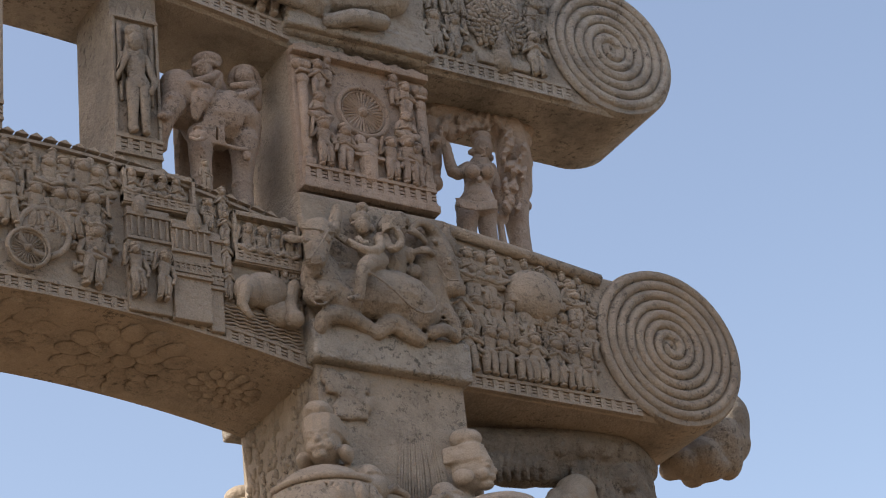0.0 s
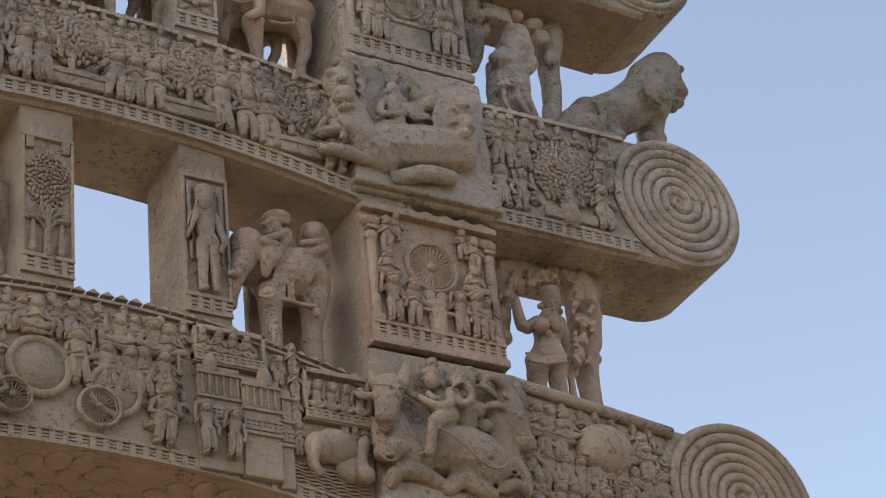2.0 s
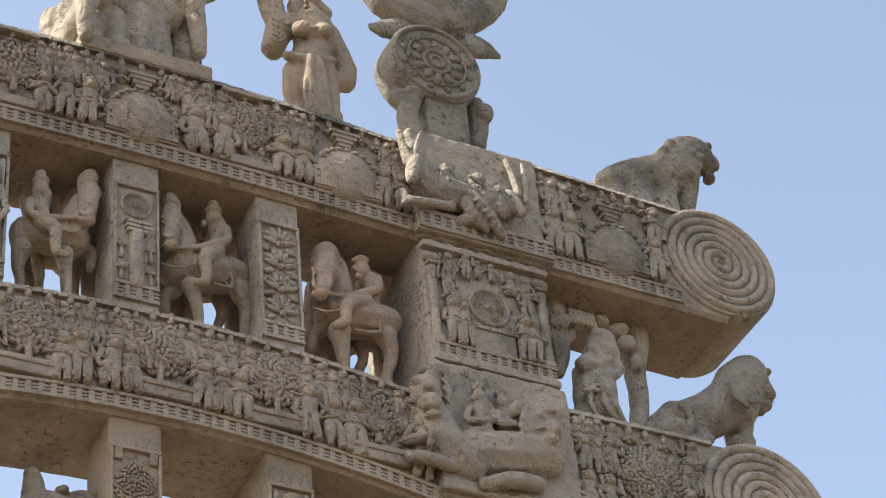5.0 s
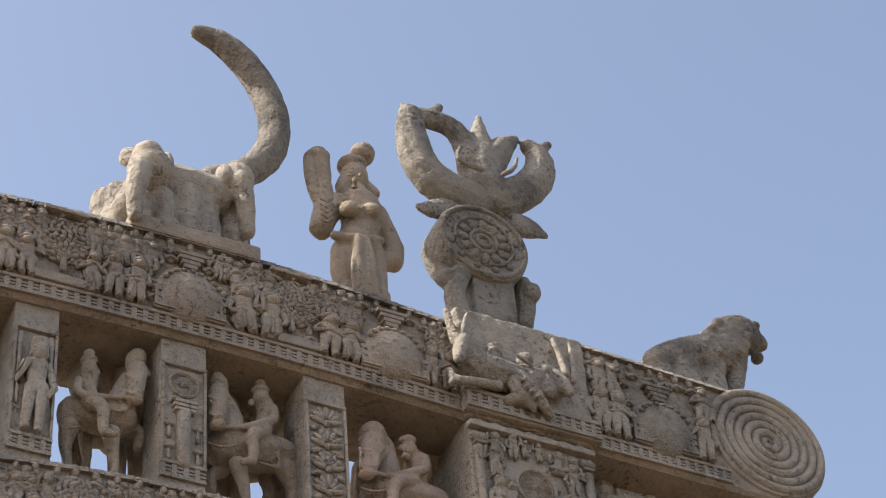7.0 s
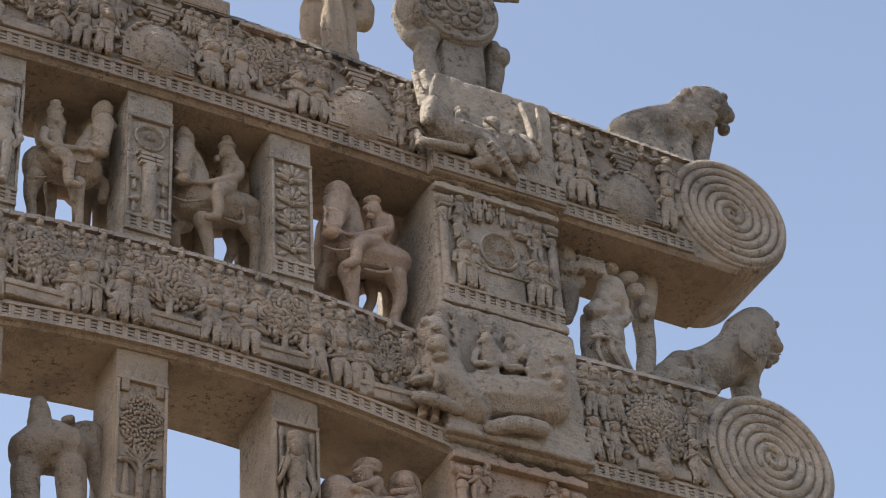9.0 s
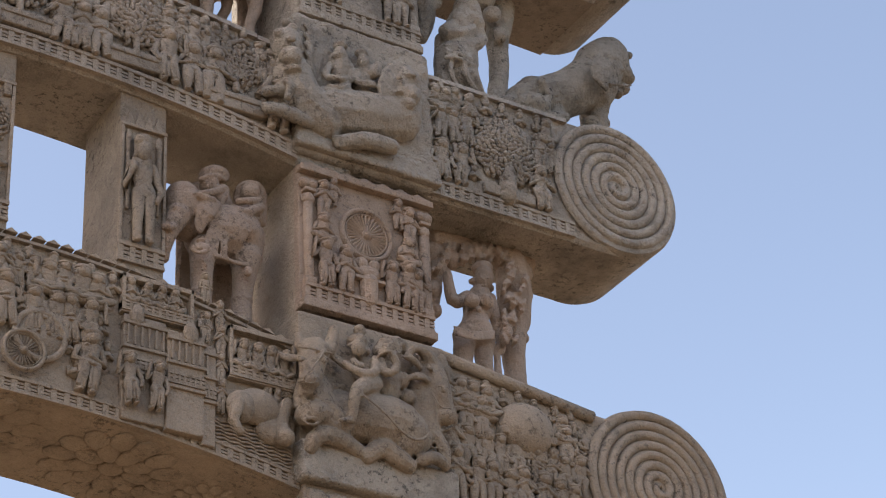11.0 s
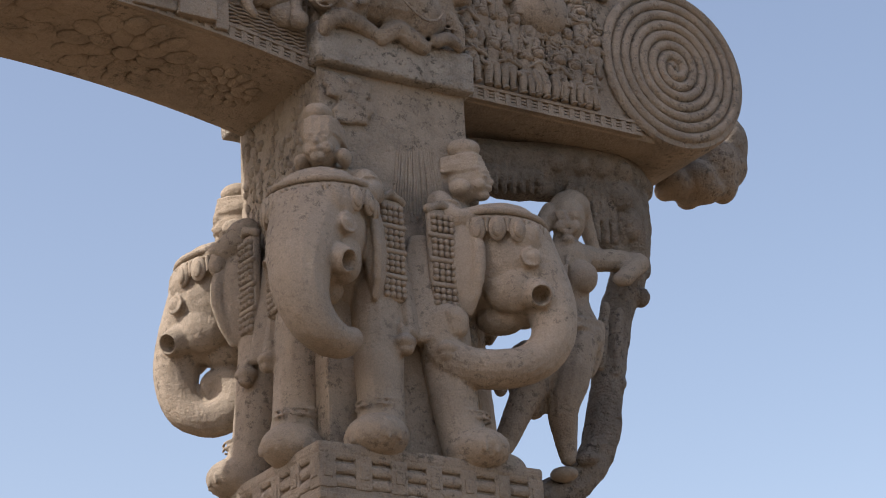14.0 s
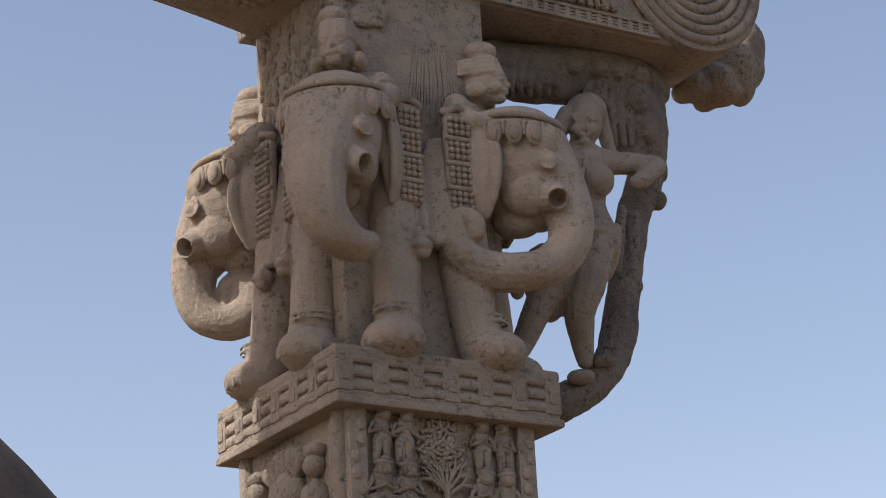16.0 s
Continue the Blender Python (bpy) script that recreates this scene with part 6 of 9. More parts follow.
    k.tube([(4.718, 0.200, 6.940), (4.685, 0.170, 6.883), (4.694, 0.200, 6.874)], [0.009, 0.011, 0.007], 6)
    k.tube([(4.782, 0.200, 6.905), (4.749, 0.170, 6.849), (4.758, 0.200, 6.840)], [0.009, 0.011, 0.007], 6)
    k.tube([(4.906, 0.200, 6.934), (4.872, 0.170, 6.876), (4.881, 0.200, 6.868)], [0.009, 0.011, 0.008], 6)
    k.tube([(5.016, 0.200, 6.966), (4.981, 0.170, 6.908), (4.990, 0.200, 6.900)], [0.009, 0.011, 0.008], 6)
    k.tube([(5.017, 0.200, 6.968), (4.982, 0.170, 6.910), (4.991, 0.200, 6.902)], [0.009, 0.011, 0.008], 6)
    k.tube([(4.999, 0.200, 6.847), (4.964, 0.170, 6.791), (4.973, 0.200, 6.782)], [0.009, 0.011, 0.008], 6)
    k.tube([(5.001, 0.200, 6.943), (4.966, 0.170, 6.885), (4.975, 0.200, 6.877)], [0.009, 0.011, 0.008], 6)
    k.tube([(4.844, 0.200, 6.952), (4.811, 0.170, 6.895), (4.820, 0.200, 6.886)], [0.009, 0.011, 0.008], 6)
    k.tube([(4.633, 0.200, 6.828), (4.601, 0.170, 6.772), (4.610, 0.200, 6.764)], [0.009, 0.011, 0.007], 6)
    k.tube([(4.660, 0.200, 6.865), (4.628, 0.170, 6.808), (4.636, 0.200, 6.800)], [0.009, 0.011, 0.007], 6)
    k.tube([(4.996, 0.200, 6.965), (4.961, 0.170, 6.907), (4.970, 0.200, 6.899)], [0.009, 0.011, 0.008], 6)
    k.tube([(4.808, 0.200, 6.956), (4.775, 0.170, 6.899), (4.783, 0.200, 6.891)], [0.009, 0.011, 0.008], 6)
    k.tube([(4.972, 0.200, 6.988), (4.937, 0.170, 6.931), (4.946, 0.200, 6.922)], [0.009, 0.011, 0.008], 6)
    k.tube([(5.000, 0.200, 6.906), (4.966, 0.170, 6.849), (4.975, 0.200, 6.840)], [0.009, 0.011, 0.008], 6)
    k.tube([(4.794, 0.200, 6.930), (4.761, 0.170, 6.873), (4.769, 0.200, 6.865)], [0.009, 0.011, 0.008], 6)
    k.tube([(5.049, 0.200, 6.948), (5.015, 0.170, 6.891), (5.023, 0.200, 6.882)], [0.009, 0.011, 0.008], 6)
    k.tube([(4.944, 0.200, 7.010), (4.910, 0.170, 6.952), (4.919, 0.200, 6.944)], [0.009, 0.011, 0.008], 6)
    k.tube([(5.042, 0.200, 6.948), (5.007, 0.170, 6.890), (5.016, 0.200, 6.882)], [0.009, 0.011, 0.008], 6)
    k.tube([(5.020, 0.200, 6.931), (4.986, 0.170, 6.873), (4.995, 0.200, 6.865)], [0.009, 0.011, 0.008], 6)
    k.tube([(5.032, 0.200, 6.818), (4.997, 0.170, 6.761), (5.006, 0.200, 6.753)], [0.009, 0.011, 0.008], 6)
    k.tube([(4.996, 0.200, 6.879), (4.962, 0.170, 6.822), (4.970, 0.200, 6.813)], [0.009, 0.011, 0.008], 6)
    k.tube([(4.764, 0.200, 6.951), (4.731, 0.170, 6.893), (4.739, 0.200, 6.885)], [0.009, 0.011, 0.008], 6)
    k.tube([(4.863, 0.200, 6.988), (4.830, 0.170, 6.931), (4.838, 0.200, 6.922)], [0.009, 0.011, 0.008], 6)
    k.tube([(4.687, 0.200, 6.931), (4.655, 0.170, 6.874), (4.663, 0.200, 6.866)], [0.009, 0.011, 0.007], 6)
    k.tube([(4.991, 0.200, 7.006), (4.956, 0.170, 6.948), (4.965, 0.200, 6.940)], [0.009, 0.011, 0.008], 6)
    k.tube([(4.691, 0.200, 6.899), (4.659, 0.170, 6.842), (4.667, 0.200, 6.834)], [0.009, 0.011, 0.007], 6)
    k.tube([(4.875, 0.200, 6.943), (4.841, 0.170, 6.886), (4.850, 0.200, 6.877)], [0.009, 0.011, 0.008], 6)
    k.tube([(4.762, 0.200, 6.905), (4.729, 0.170, 6.849), (4.738, 0.200, 6.840)], [0.009, 0.011, 0.007], 6)
    k.tube([(4.710, 0.170, 6.316), (4.710, 0.170, 6.200)], [0.034, 0.037], 10)
    k.tube([(4.814, 0.170, 6.324), (4.814, 0.170, 6.200)], [0.034, 0.037], 10)
    k.tube([(4.998, 0.210, 6.342), (4.998, 0.210, 6.200)], [0.044, 0.049], 10)
    k.tube([(4.876, 0.170, 6.363), (4.876, 0.170, 6.200)], [0.017, 0.019], 10)
    return carved("bracket_statue", k, PINK, "reddish sandstone bracket statue of a woman under a leafy tree", "statue", 0.006, "bracket statues", 1, 0.006)


bracket_woman_mid()


def bracket_rider_top():
    k = Kit()
    k.ball((4.829, 0.160, 8.205), (0.067, 0.056, 0.062), 14, 9, VIEW)
    k.ball((4.814, 0.120, 8.109), (0.051, 0.041, 0.046), 14, 9, VIEW)
    k.ball((4.748, 0.120, 8.099), (0.030, 0.030, 0.035), 14, 9, VIEW)
    k.tube([(4.846, 0.130, 8.175), (4.860, 0.120, 8.099)], [0.036, 0.031], 10)
    k.tube([(4.731, 0.140, 8.057), (4.664, 0.120, 7.985), (4.753, 0.100, 8.002), (4.812, 0.100, 8.045)], [0.035, 0.033, 0.028, 0.023], 10, smooth=1)
    k.tube([(4.860, 0.140, 8.082), (4.877, 0.120, 8.007), (4.751, 0.090, 7.918), (4.708, 0.090, 7.918)], [0.036, 0.030, 0.025, 0.020], 10, smooth=1)
    k.tube([(4.810, 0.170, 8.128), (4.780, 0.170, 7.991), (4.762, 0.170, 7.874)], [0.077, 0.086, 0.100], 10, smooth=1)
    k.tube([(4.731, 0.150, 7.883), (4.747, 0.150, 7.777), (4.796, 0.150, 7.712)], [0.090, 0.105, 0.070], 10, smooth=1)
    k.tube([(4.702, 0.200, 8.022), (4.694, 0.200, 7.893), (4.709, 0.200, 7.802)], [0.025, 0.028, 0.025], 10, smooth=1)
    k.tube([(4.636, 0.060, 7.823), (4.682, 0.040, 7.831), (4.780, 0.060, 7.832)], [0.010, 0.010, 0.010], 10, smooth=1)
    k.tube([(4.629, 0.060, 7.796), (4.679, 0.040, 7.805), (4.780, 0.060, 7.807)], [0.010, 0.010, 0.010], 10, smooth=1)
    k.tube([(4.668, 0.070, 7.808), (4.644, 0.050, 7.709), (4.704, 0.070, 7.647)], [0.012, 0.012, 0.012], 10, smooth=1)
    k.tube([(4.721, 0.060, 7.815), (4.731, 0.050, 7.717), (4.793, 0.070, 7.671)], [0.012, 0.015, 0.012], 10, smooth=1)
    k.tube([(4.783, 0.070, 7.808), (4.802, 0.070, 7.736), (4.830, 0.080, 7.688)], [0.012, 0.015, 0.010], 10, smooth=1)
    k.tube([(5.082, 0.250, 8.462), (5.077, 0.250, 8.299), (5.048, 0.250, 8.157), (5.052, 0.250, 7.995), (5.020, 0.250, 7.810)], [0.074, 0.065, 0.052, 0.046, 0.046], 10, smooth=1)
    k.ball((4.967, 0.160, 8.232), (0.046, 0.036, 0.041), 14, 9, VIEW)
    k.ball((5.021, 0.180, 8.148), (0.031, 0.031, 0.046), 14, 9, VIEW)
    k.tube([(4.629, 0.230, 8.357), (4.637, 0.230, 8.221), (4.641, 0.220, 8.100), (4.618, 0.220, 8.007)], [0.077, 0.061, 0.046, 0.030], 10, smooth=1)
    k.ball((4.620, 0.170, 8.262), (0.056, 0.036, 0.046), 14, 9, VIEW)
    k.ball((4.692, 0.200, 8.231), (0.031, 0.026, 0.046), 14, 9, VIEW)
    k.ball((4.595, 0.200, 8.202), (0.031, 0.025, 0.031), 14, 9, VIEW)
    k.tube([(4.639, 0.280, 8.408), (4.837, 0.300, 8.467), (5.020, 0.300, 8.471), (5.108, 0.280, 8.414)], [0.073, 0.073, 0.079, 0.063], 10, smooth=1)
    k.ball((4.945, 0.180, 8.314), (0.052, 0.036, 0.036), 14, 9, VIEW)
    k.ball((4.858, 0.180, 8.341), (0.041, 0.036, 0.031), 14, 9, VIEW)
    k.tube([(4.684, 0.160, 8.347), (4.659, 0.120, 8.256), (4.708, 0.170, 8.256)], [0.010, 0.013, 0.010], 10, smooth=1)
    k.tube([(4.708, 0.160, 8.347), (4.683, 0.120, 8.256), (4.731, 0.170, 8.256)], [0.010, 0.013, 0.010], 10, smooth=1)
    k.tube([(4.731, 0.160, 8.348), (4.706, 0.120, 8.257), (4.755, 0.170, 8.257)], [0.010, 0.013, 0.010], 10, smooth=1)
    k.tube([(4.755, 0.160, 8.348), (4.730, 0.120, 8.257), (4.779, 0.170, 8.257)], [0.010, 0.013, 0.010], 10, smooth=1)
    k.tube([(4.779, 0.160, 8.349), (4.754, 0.120, 8.258), (4.803, 0.170, 8.258)], [0.010, 0.013, 0.010], 10, smooth=1)
    k.tube([(4.803, 0.160, 8.350), (4.777, 0.120, 8.258), (4.827, 0.170, 8.258)], [0.010, 0.013, 0.010], 10, smooth=1)
    k.tube([(4.796, 0.150, 7.712), (4.796, 0.150, 7.600)], [0.065, 0.074], 10)
    k.tube([(5.020, 0.250, 7.810), (5.020, 0.250, 7.600)], [0.043, 0.050], 10)
    k.tube([(4.700, 0.160, 7.771), (4.700, 0.160, 7.600)], [0.060, 0.069], 10)
    return carved("bracket_statue", k, GREY, "grey weathered bracket statue of a standing figure under foliage", "statue", 0.006, "bracket statues", 1, 0.006)


bracket_rider_top()


def lion_mid():
    k = Kit()
    k.tube([(5.121, 0.200, 7.814), (5.252, 0.200, 7.881), (5.384, 0.200, 7.949), (5.513, 0.200, 8.065)], [0.087, 0.108, 0.114, 0.121], 14, smooth=1)
    k.ball((5.191, 0.200, 7.881), (0.098, 0.092, 0.087), 14, 9, VIEW)
    k.tube([(5.520, 0.200, 8.017), (5.571, 0.200, 8.164), (5.640, 0.200, 8.250)], [0.121, 0.127, 0.107], 14, smooth=1)
    k.ball((5.655, 0.200, 8.214), (0.096, 0.091, 0.096), 14, 9, VIEW)
    k.ball((5.707, 0.200, 8.184), (0.064, 0.064, 0.053), 14, 9, VIEW)
    k.ball((5.753, 0.200, 8.174), (0.035, 0.037, 0.029), 14, 9, VIEW)
    k.ball((5.716, 0.200, 8.097), (0.037, 0.035, 0.027), 14, 9, VIEW)
    k.ball((5.683, 0.200, 8.055), (0.027, 0.027, 0.021), 14, 9, VIEW)
    k.ball((5.710, 0.200, 8.337), (0.027, 0.032, 0.032), 14, 9, VIEW)
    k.ball((5.753, 0.180, 8.294), (0.024, 0.024, 0.019), 14, 9, VIEW)
    k.tube([(5.598, 0.200, 8.104), (5.579, 0.200, 7.968), (5.553, 0.200, 7.857)], [0.053, 0.045, 0.042], 10, smooth=1)
    k.tube([(5.566, 0.300, 8.101), (5.574, 0.300, 8.004), (5.567, 0.300, 7.930)], [0.048, 0.040, 0.037], 10, smooth=1)
    k.ball((5.121, 0.120, 7.743), (0.086, 0.066, 0.061), 14, 9, VIEW)
    k.tube([(5.068, 0.100, 7.668), (5.190, 0.100, 7.694), (5.285, 0.100, 7.725)], [0.030, 0.028, 0.025], 10, smooth=1)
    k.tube([(5.169, 0.090, 7.877), (5.198, 0.080, 7.814), (5.171, 0.080, 7.744)], [0.023, 0.020, 0.023], 10, smooth=1)
    k.tube([(5.503, 0.200, 7.835), (5.590, 0.200, 7.857)], [0.034, 0.029], 10)
    k.ball((5.054, 0.200, 7.765), (0.061, 0.066, 0.041), 14, 9, VIEW)
    k.tube([(5.554, 0.200, 7.864), (5.554, 0.200, 7.610)], [0.042, 0.046], 10)
    k.tube([(5.569, 0.300, 7.937), (5.569, 0.300, 7.610)], [0.037, 0.041], 10)
    k.tube([(5.144, 0.200, 7.773), (5.144, 0.200, 7.610)], [0.076, 0.084], 10)
    k.tube([(5.272, 0.200, 7.822), (5.272, 0.200, 7.610)], [0.077, 0.085], 10)
    k.tube([(5.055, 0.200, 7.772), (5.055, 0.200, 7.610)], [0.056, 0.061], 10)
    k.ball((5.650, 0.100, 8.120), (0.013, 0.013, 0.013), 14, 9, VIEW)
    k.tube([(5.547, 0.080, 7.989), (5.604, 0.070, 7.997), (5.702, 0.120, 8.063)], [0.008, 0.008, 0.008], 6)
    k.tube([(5.448, 0.040, 8.096), (5.412, 0.030, 8.013), (5.421, 0.040, 7.958)], [0.010, 0.010, 0.010], 6)
    k.tube([(5.466, 0.040, 8.091), (5.429, 0.030, 8.005), (5.434, 0.040, 7.949)], [0.010, 0.010, 0.010], 6)
    k.tube([(5.484, 0.040, 8.086), (5.446, 0.030, 7.997), (5.448, 0.040, 7.940)], [0.010, 0.010, 0.010], 6)
    k.tube([(5.501, 0.040, 8.081), (5.463, 0.030, 7.988), (5.462, 0.040, 7.930)], [0.010, 0.010, 0.010], 6)
    k.tube([(5.519, 0.040, 8.077), (5.480, 0.030, 7.980), (5.475, 0.040, 7.921)], [0.010, 0.010, 0.010], 6)
    k.tube([(5.537, 0.040, 8.072), (5.497, 0.030, 7.972), (5.489, 0.040, 7.912)], [0.010, 0.010, 0.010], 6)
    return carved("lion_statue", k, LICHEN, "crouching stone lion with lichen-spotted back on the middle beam", "statue", 0.0075, "lions on the beams", 1, 0.008)


lion_mid()


def lion_high():
    k = Kit()
    k.tube([(5.066, 0.200, 9.287), (5.188, 0.200, 9.356), (5.344, 0.200, 9.421), (5.468, 0.200, 9.484)], [0.088, 0.106, 0.118, 0.125], 14, smooth=1)
    k.ball((5.047, 0.200, 9.262), (0.083, 0.094, 0.083), 14, 9, VIEW)
    k.tube([(5.440, 0.200, 9.513), (5.524, 0.200, 9.620), (5.581, 0.200, 9.660)], [0.119, 0.115, 0.098], 14, smooth=1)
    k.ball((5.525, 0.200, 9.628), (0.120, 0.109, 0.098), 14, 9, VIEW)
    k.ball((5.620, 0.200, 9.634), (0.086, 0.086, 0.086), 14, 9, VIEW)
    k.ball((5.683, 0.200, 9.629), (0.052, 0.058, 0.049), 14, 9, VIEW)
    k.ball((5.721, 0.200, 9.635), (0.026, 0.035, 0.035), 14, 9, VIEW)
    k.ball((5.668, 0.200, 9.523), (0.034, 0.040, 0.029), 14, 9, VIEW)
    k.ball((5.687, 0.200, 9.749), (0.035, 0.035, 0.023), 14, 9, VIEW)
    k.ball((5.464, 0.200, 9.657), (0.046, 0.075, 0.034), 14, 9, VIEW)
    k.ball((5.575, 0.200, 9.724), (0.069, 0.069, 0.029), 14, 9, VIEW)
    k.tube([(5.521, 0.200, 9.502), (5.511, 0.200, 9.346), (5.488, 0.200, 9.244)], [0.080, 0.054, 0.045], 10, smooth=1)
    k.tube([(5.505, 0.300, 9.544), (5.513, 0.300, 9.393)], [0.057, 0.046], 10)
    k.ball((5.345, 0.200, 9.327), (0.095, 0.095, 0.073), 14, 9, VIEW)
    k.ball((5.182, 0.200, 9.422), (0.056, 0.050, 0.034), 14, 9, VIEW)
    k.ball((5.564, 0.100, 9.547), (0.023, 0.023, 0.026), 14, 9, VIEW)
    k.ball((5.546, 0.110, 9.492), (0.023, 0.023, 0.026), 14, 9, VIEW)
    k.ball((5.487, 0.100, 9.421), (0.023, 0.023, 0.025), 14, 9, VIEW)
    k.ball((5.434, 0.110, 9.395), (0.022, 0.022, 0.025), 14, 9, VIEW)
    k.ball((5.370, 0.100, 9.378), (0.022, 0.022, 0.025), 14, 9, VIEW)
    k.ball((5.341, 0.110, 9.418), (0.022, 0.022, 0.025), 14, 9, VIEW)
    k.ball((5.327, 0.100, 9.460), (0.022, 0.022, 0.025), 14, 9, VIEW)
    k.ball((5.358, 0.110, 9.538), (0.023, 0.023, 0.025), 14, 9, VIEW)
    k.ball((5.400, 0.100, 9.587), (0.023, 0.023, 0.026), 14, 9, VIEW)
    k.ball((5.469, 0.110, 9.639), (0.023, 0.023, 0.026), 14, 9, VIEW)
    k.ball((5.519, 0.100, 9.634), (0.023, 0.023, 0.026), 14, 9, VIEW)
    k.ball((5.565, 0.110, 9.618), (0.023, 0.023, 0.026), 14, 9, VIEW)
    k.tube([(5.491, 0.200, 9.264), (5.491, 0.200, 9.000)], [0.045, 0.049], 10)
    k.tube([(5.513, 0.300, 9.393), (5.513, 0.300, 9.000)], [0.051, 0.056], 10)
    k.tube([(5.342, 0.200, 9.307), (5.342, 0.200, 9.000)], [0.084, 0.092], 10)
    k.tube([(5.178, 0.200, 9.288), (5.178, 0.200, 9.000)], [0.100, 0.110], 10)
    k.tube([(5.047, 0.200, 9.262), (5.047, 0.200, 9.000)], [0.077, 0.085], 10)
    return carved("lion_statue", k, LICHEN, "roaring stone lion with a curled mane on the upper beam", "statue", 0.0075, "lions on the beams", 1, 0.008)


lion_high()


def attendant():
    k = Kit()
    k.ball((3.483, 0.220, 10.001), (0.069, 0.071, 0.082), 14, 9, VIEW)
    k.ball((3.534, 0.220, 10.184), (0.064, 0.064, 0.061), 14, 9, VIEW)
    k.tube([(3.441, 0.220, 9.983), (3.401, 0.220, 9.875), (3.447, 0.220, 9.834)], [0.033, 0.035, 0.027], 10, smooth=1)
    k.tube([(3.548, 0.220, 9.962), (3.582, 0.220, 9.920)], [0.027, 0.033], 10)
    k.ball((3.472, 0.220, 10.077), (0.077, 0.072, 0.044), 14, 9, VIEW)
    k.tube([(3.494, 0.220, 9.893), (3.504, 0.220, 9.786), (3.504, 0.220, 9.661), (3.468, 0.220, 9.514)], [0.049, 0.114, 0.091, 0.101], 14, smooth=1)
    k.ball((3.471, 0.220, 9.503), (0.112, 0.090, 0.080), 14, 9, VIEW)
    k.ball((3.394, 0.120, 9.645), (0.048, 0.037, 0.043), 14, 9, VIEW)
    k.ball((3.513, 0.120, 9.677), (0.048, 0.037, 0.043), 14, 9, VIEW)
    k.tube([(3.385, 0.220, 9.770), (3.337, 0.220, 9.674), (3.296, 0.220, 9.562)], [0.059, 0.048, 0.053], 10, smooth=1)
    k.tube([(3.291, 0.220, 9.579), (3.316, 0.220, 9.743), (3.317, 0.220, 9.862)], [0.059, 0.051, 0.043], 10, smooth=1)
    k.tube([(3.316, 0.220, 9.822), (3.309, 0.220, 9.958), (3.291, 0.220, 10.072)], [0.035, 0.049, 0.055], 10, smooth=1)
    k.ball((3.285, 0.220, 10.057), (0.069, 0.055, 0.049), 14, 9, VIEW)
    k.tube([(3.245, 0.220, 10.012), (3.252, 0.220, 9.855), (3.281, 0.220, 9.749)], [0.033, 0.032, 0.027], 10, smooth=1)
    k.tube([(3.592, 0.220, 9.774), (3.640, 0.220, 9.656), (3.675, 0.220, 9.535), (3.629, 0.220, 9.461), (3.577, 0.220, 9.468)], [0.054, 0.049, 0.054, 0.053, 0.037], 12, smooth=1)
    k.ball((3.660, 0.220, 9.491), (0.053, 0.053, 0.064), 14, 9, VIEW)
    k.tube([(3.419, 0.220, 9.457), (3.401, 0.220, 9.283), (3.433, 0.220, 9.167)], [0.079, 0.068, 0.049], 12, smooth=1)
    k.tube([(3.537, 0.220, 9.483), (3.553, 0.220, 9.339), (3.563, 0.220, 9.196)], [0.077, 0.066, 0.050], 12, smooth=1)
    k.ball((3.399, 0.110, 9.872), (0.011, 0.011, 0.014), 14, 9, VIEW)
    k.ball((3.459, 0.110, 9.897), (0.011, 0.011, 0.014), 14, 9, VIEW)
    k.ball((3.423, 0.100, 9.832), (0.013, 0.016, 0.019), 14, 9, VIEW)
    k.ball((3.430, 0.120, 9.808), (0.024, 0.013, 0.008), 14, 9, VIEW)
    k.tube([(3.259, 0.140, 9.681), (3.283, 0.130, 9.662), (3.329, 0.150, 9.719)], [0.008, 0.008, 0.008], 6)
    k.tube([(3.258, 0.140, 9.646), (3.282, 0.130, 9.626), (3.327, 0.150, 9.683)], [0.008, 0.008, 0.008], 6)
    k.tube([(3.257, 0.140, 9.611), (3.281, 0.130, 9.591), (3.326, 0.150, 9.648)], [0.008, 0.008, 0.008], 6)
    k.tube([(3.256, 0.140, 9.576), (3.280, 0.130, 9.557), (3.325, 0.150, 9.613)], [0.008, 0.008, 0.008], 6)
    k.tube([(3.255, 0.140, 9.541), (3.278, 0.130, 9.522), (3.324, 0.150, 9.578)], [0.008, 0.008, 0.008], 6)
    k.tube([(3.405, 0.120, 9.358), (3.384, 0.100, 9.203), (3.405, 0.120, 9.084)], [0.010, 0.010, 0.010], 6)
    k.tube([(3.426, 0.120, 9.366), (3.413, 0.100, 9.213), (3.431, 0.120, 9.093)], [0.010, 0.010, 0.010], 6)
    k.tube([(3.446, 0.120, 9.374), (3.442, 0.100, 9.224), (3.456, 0.120, 9.103)], [0.010, 0.010, 0.010], 6)
    k.tube([(3.467, 0.120, 9.381), (3.471, 0.100, 9.235), (3.482, 0.120, 9.112)], [0.010, 0.010, 0.010], 6)
    k.tube([(3.407, 0.140, 9.740), (3.455, 0.110, 9.659), (3.539, 0.140, 9.784)], [0.011, 0.011, 0.011], 6)
    k.tube([(3.435, 0.130, 9.472), (3.422, 0.120, 9.272), (3.439, 0.130, 9.124)], [0.026, 0.031, 0.031], 10, smooth=1)
    k.tube([(3.484, 0.130, 9.472), (3.494, 0.120, 9.299), (3.507, 0.140, 9.139)], [0.021, 0.026, 0.026], 10, smooth=1)
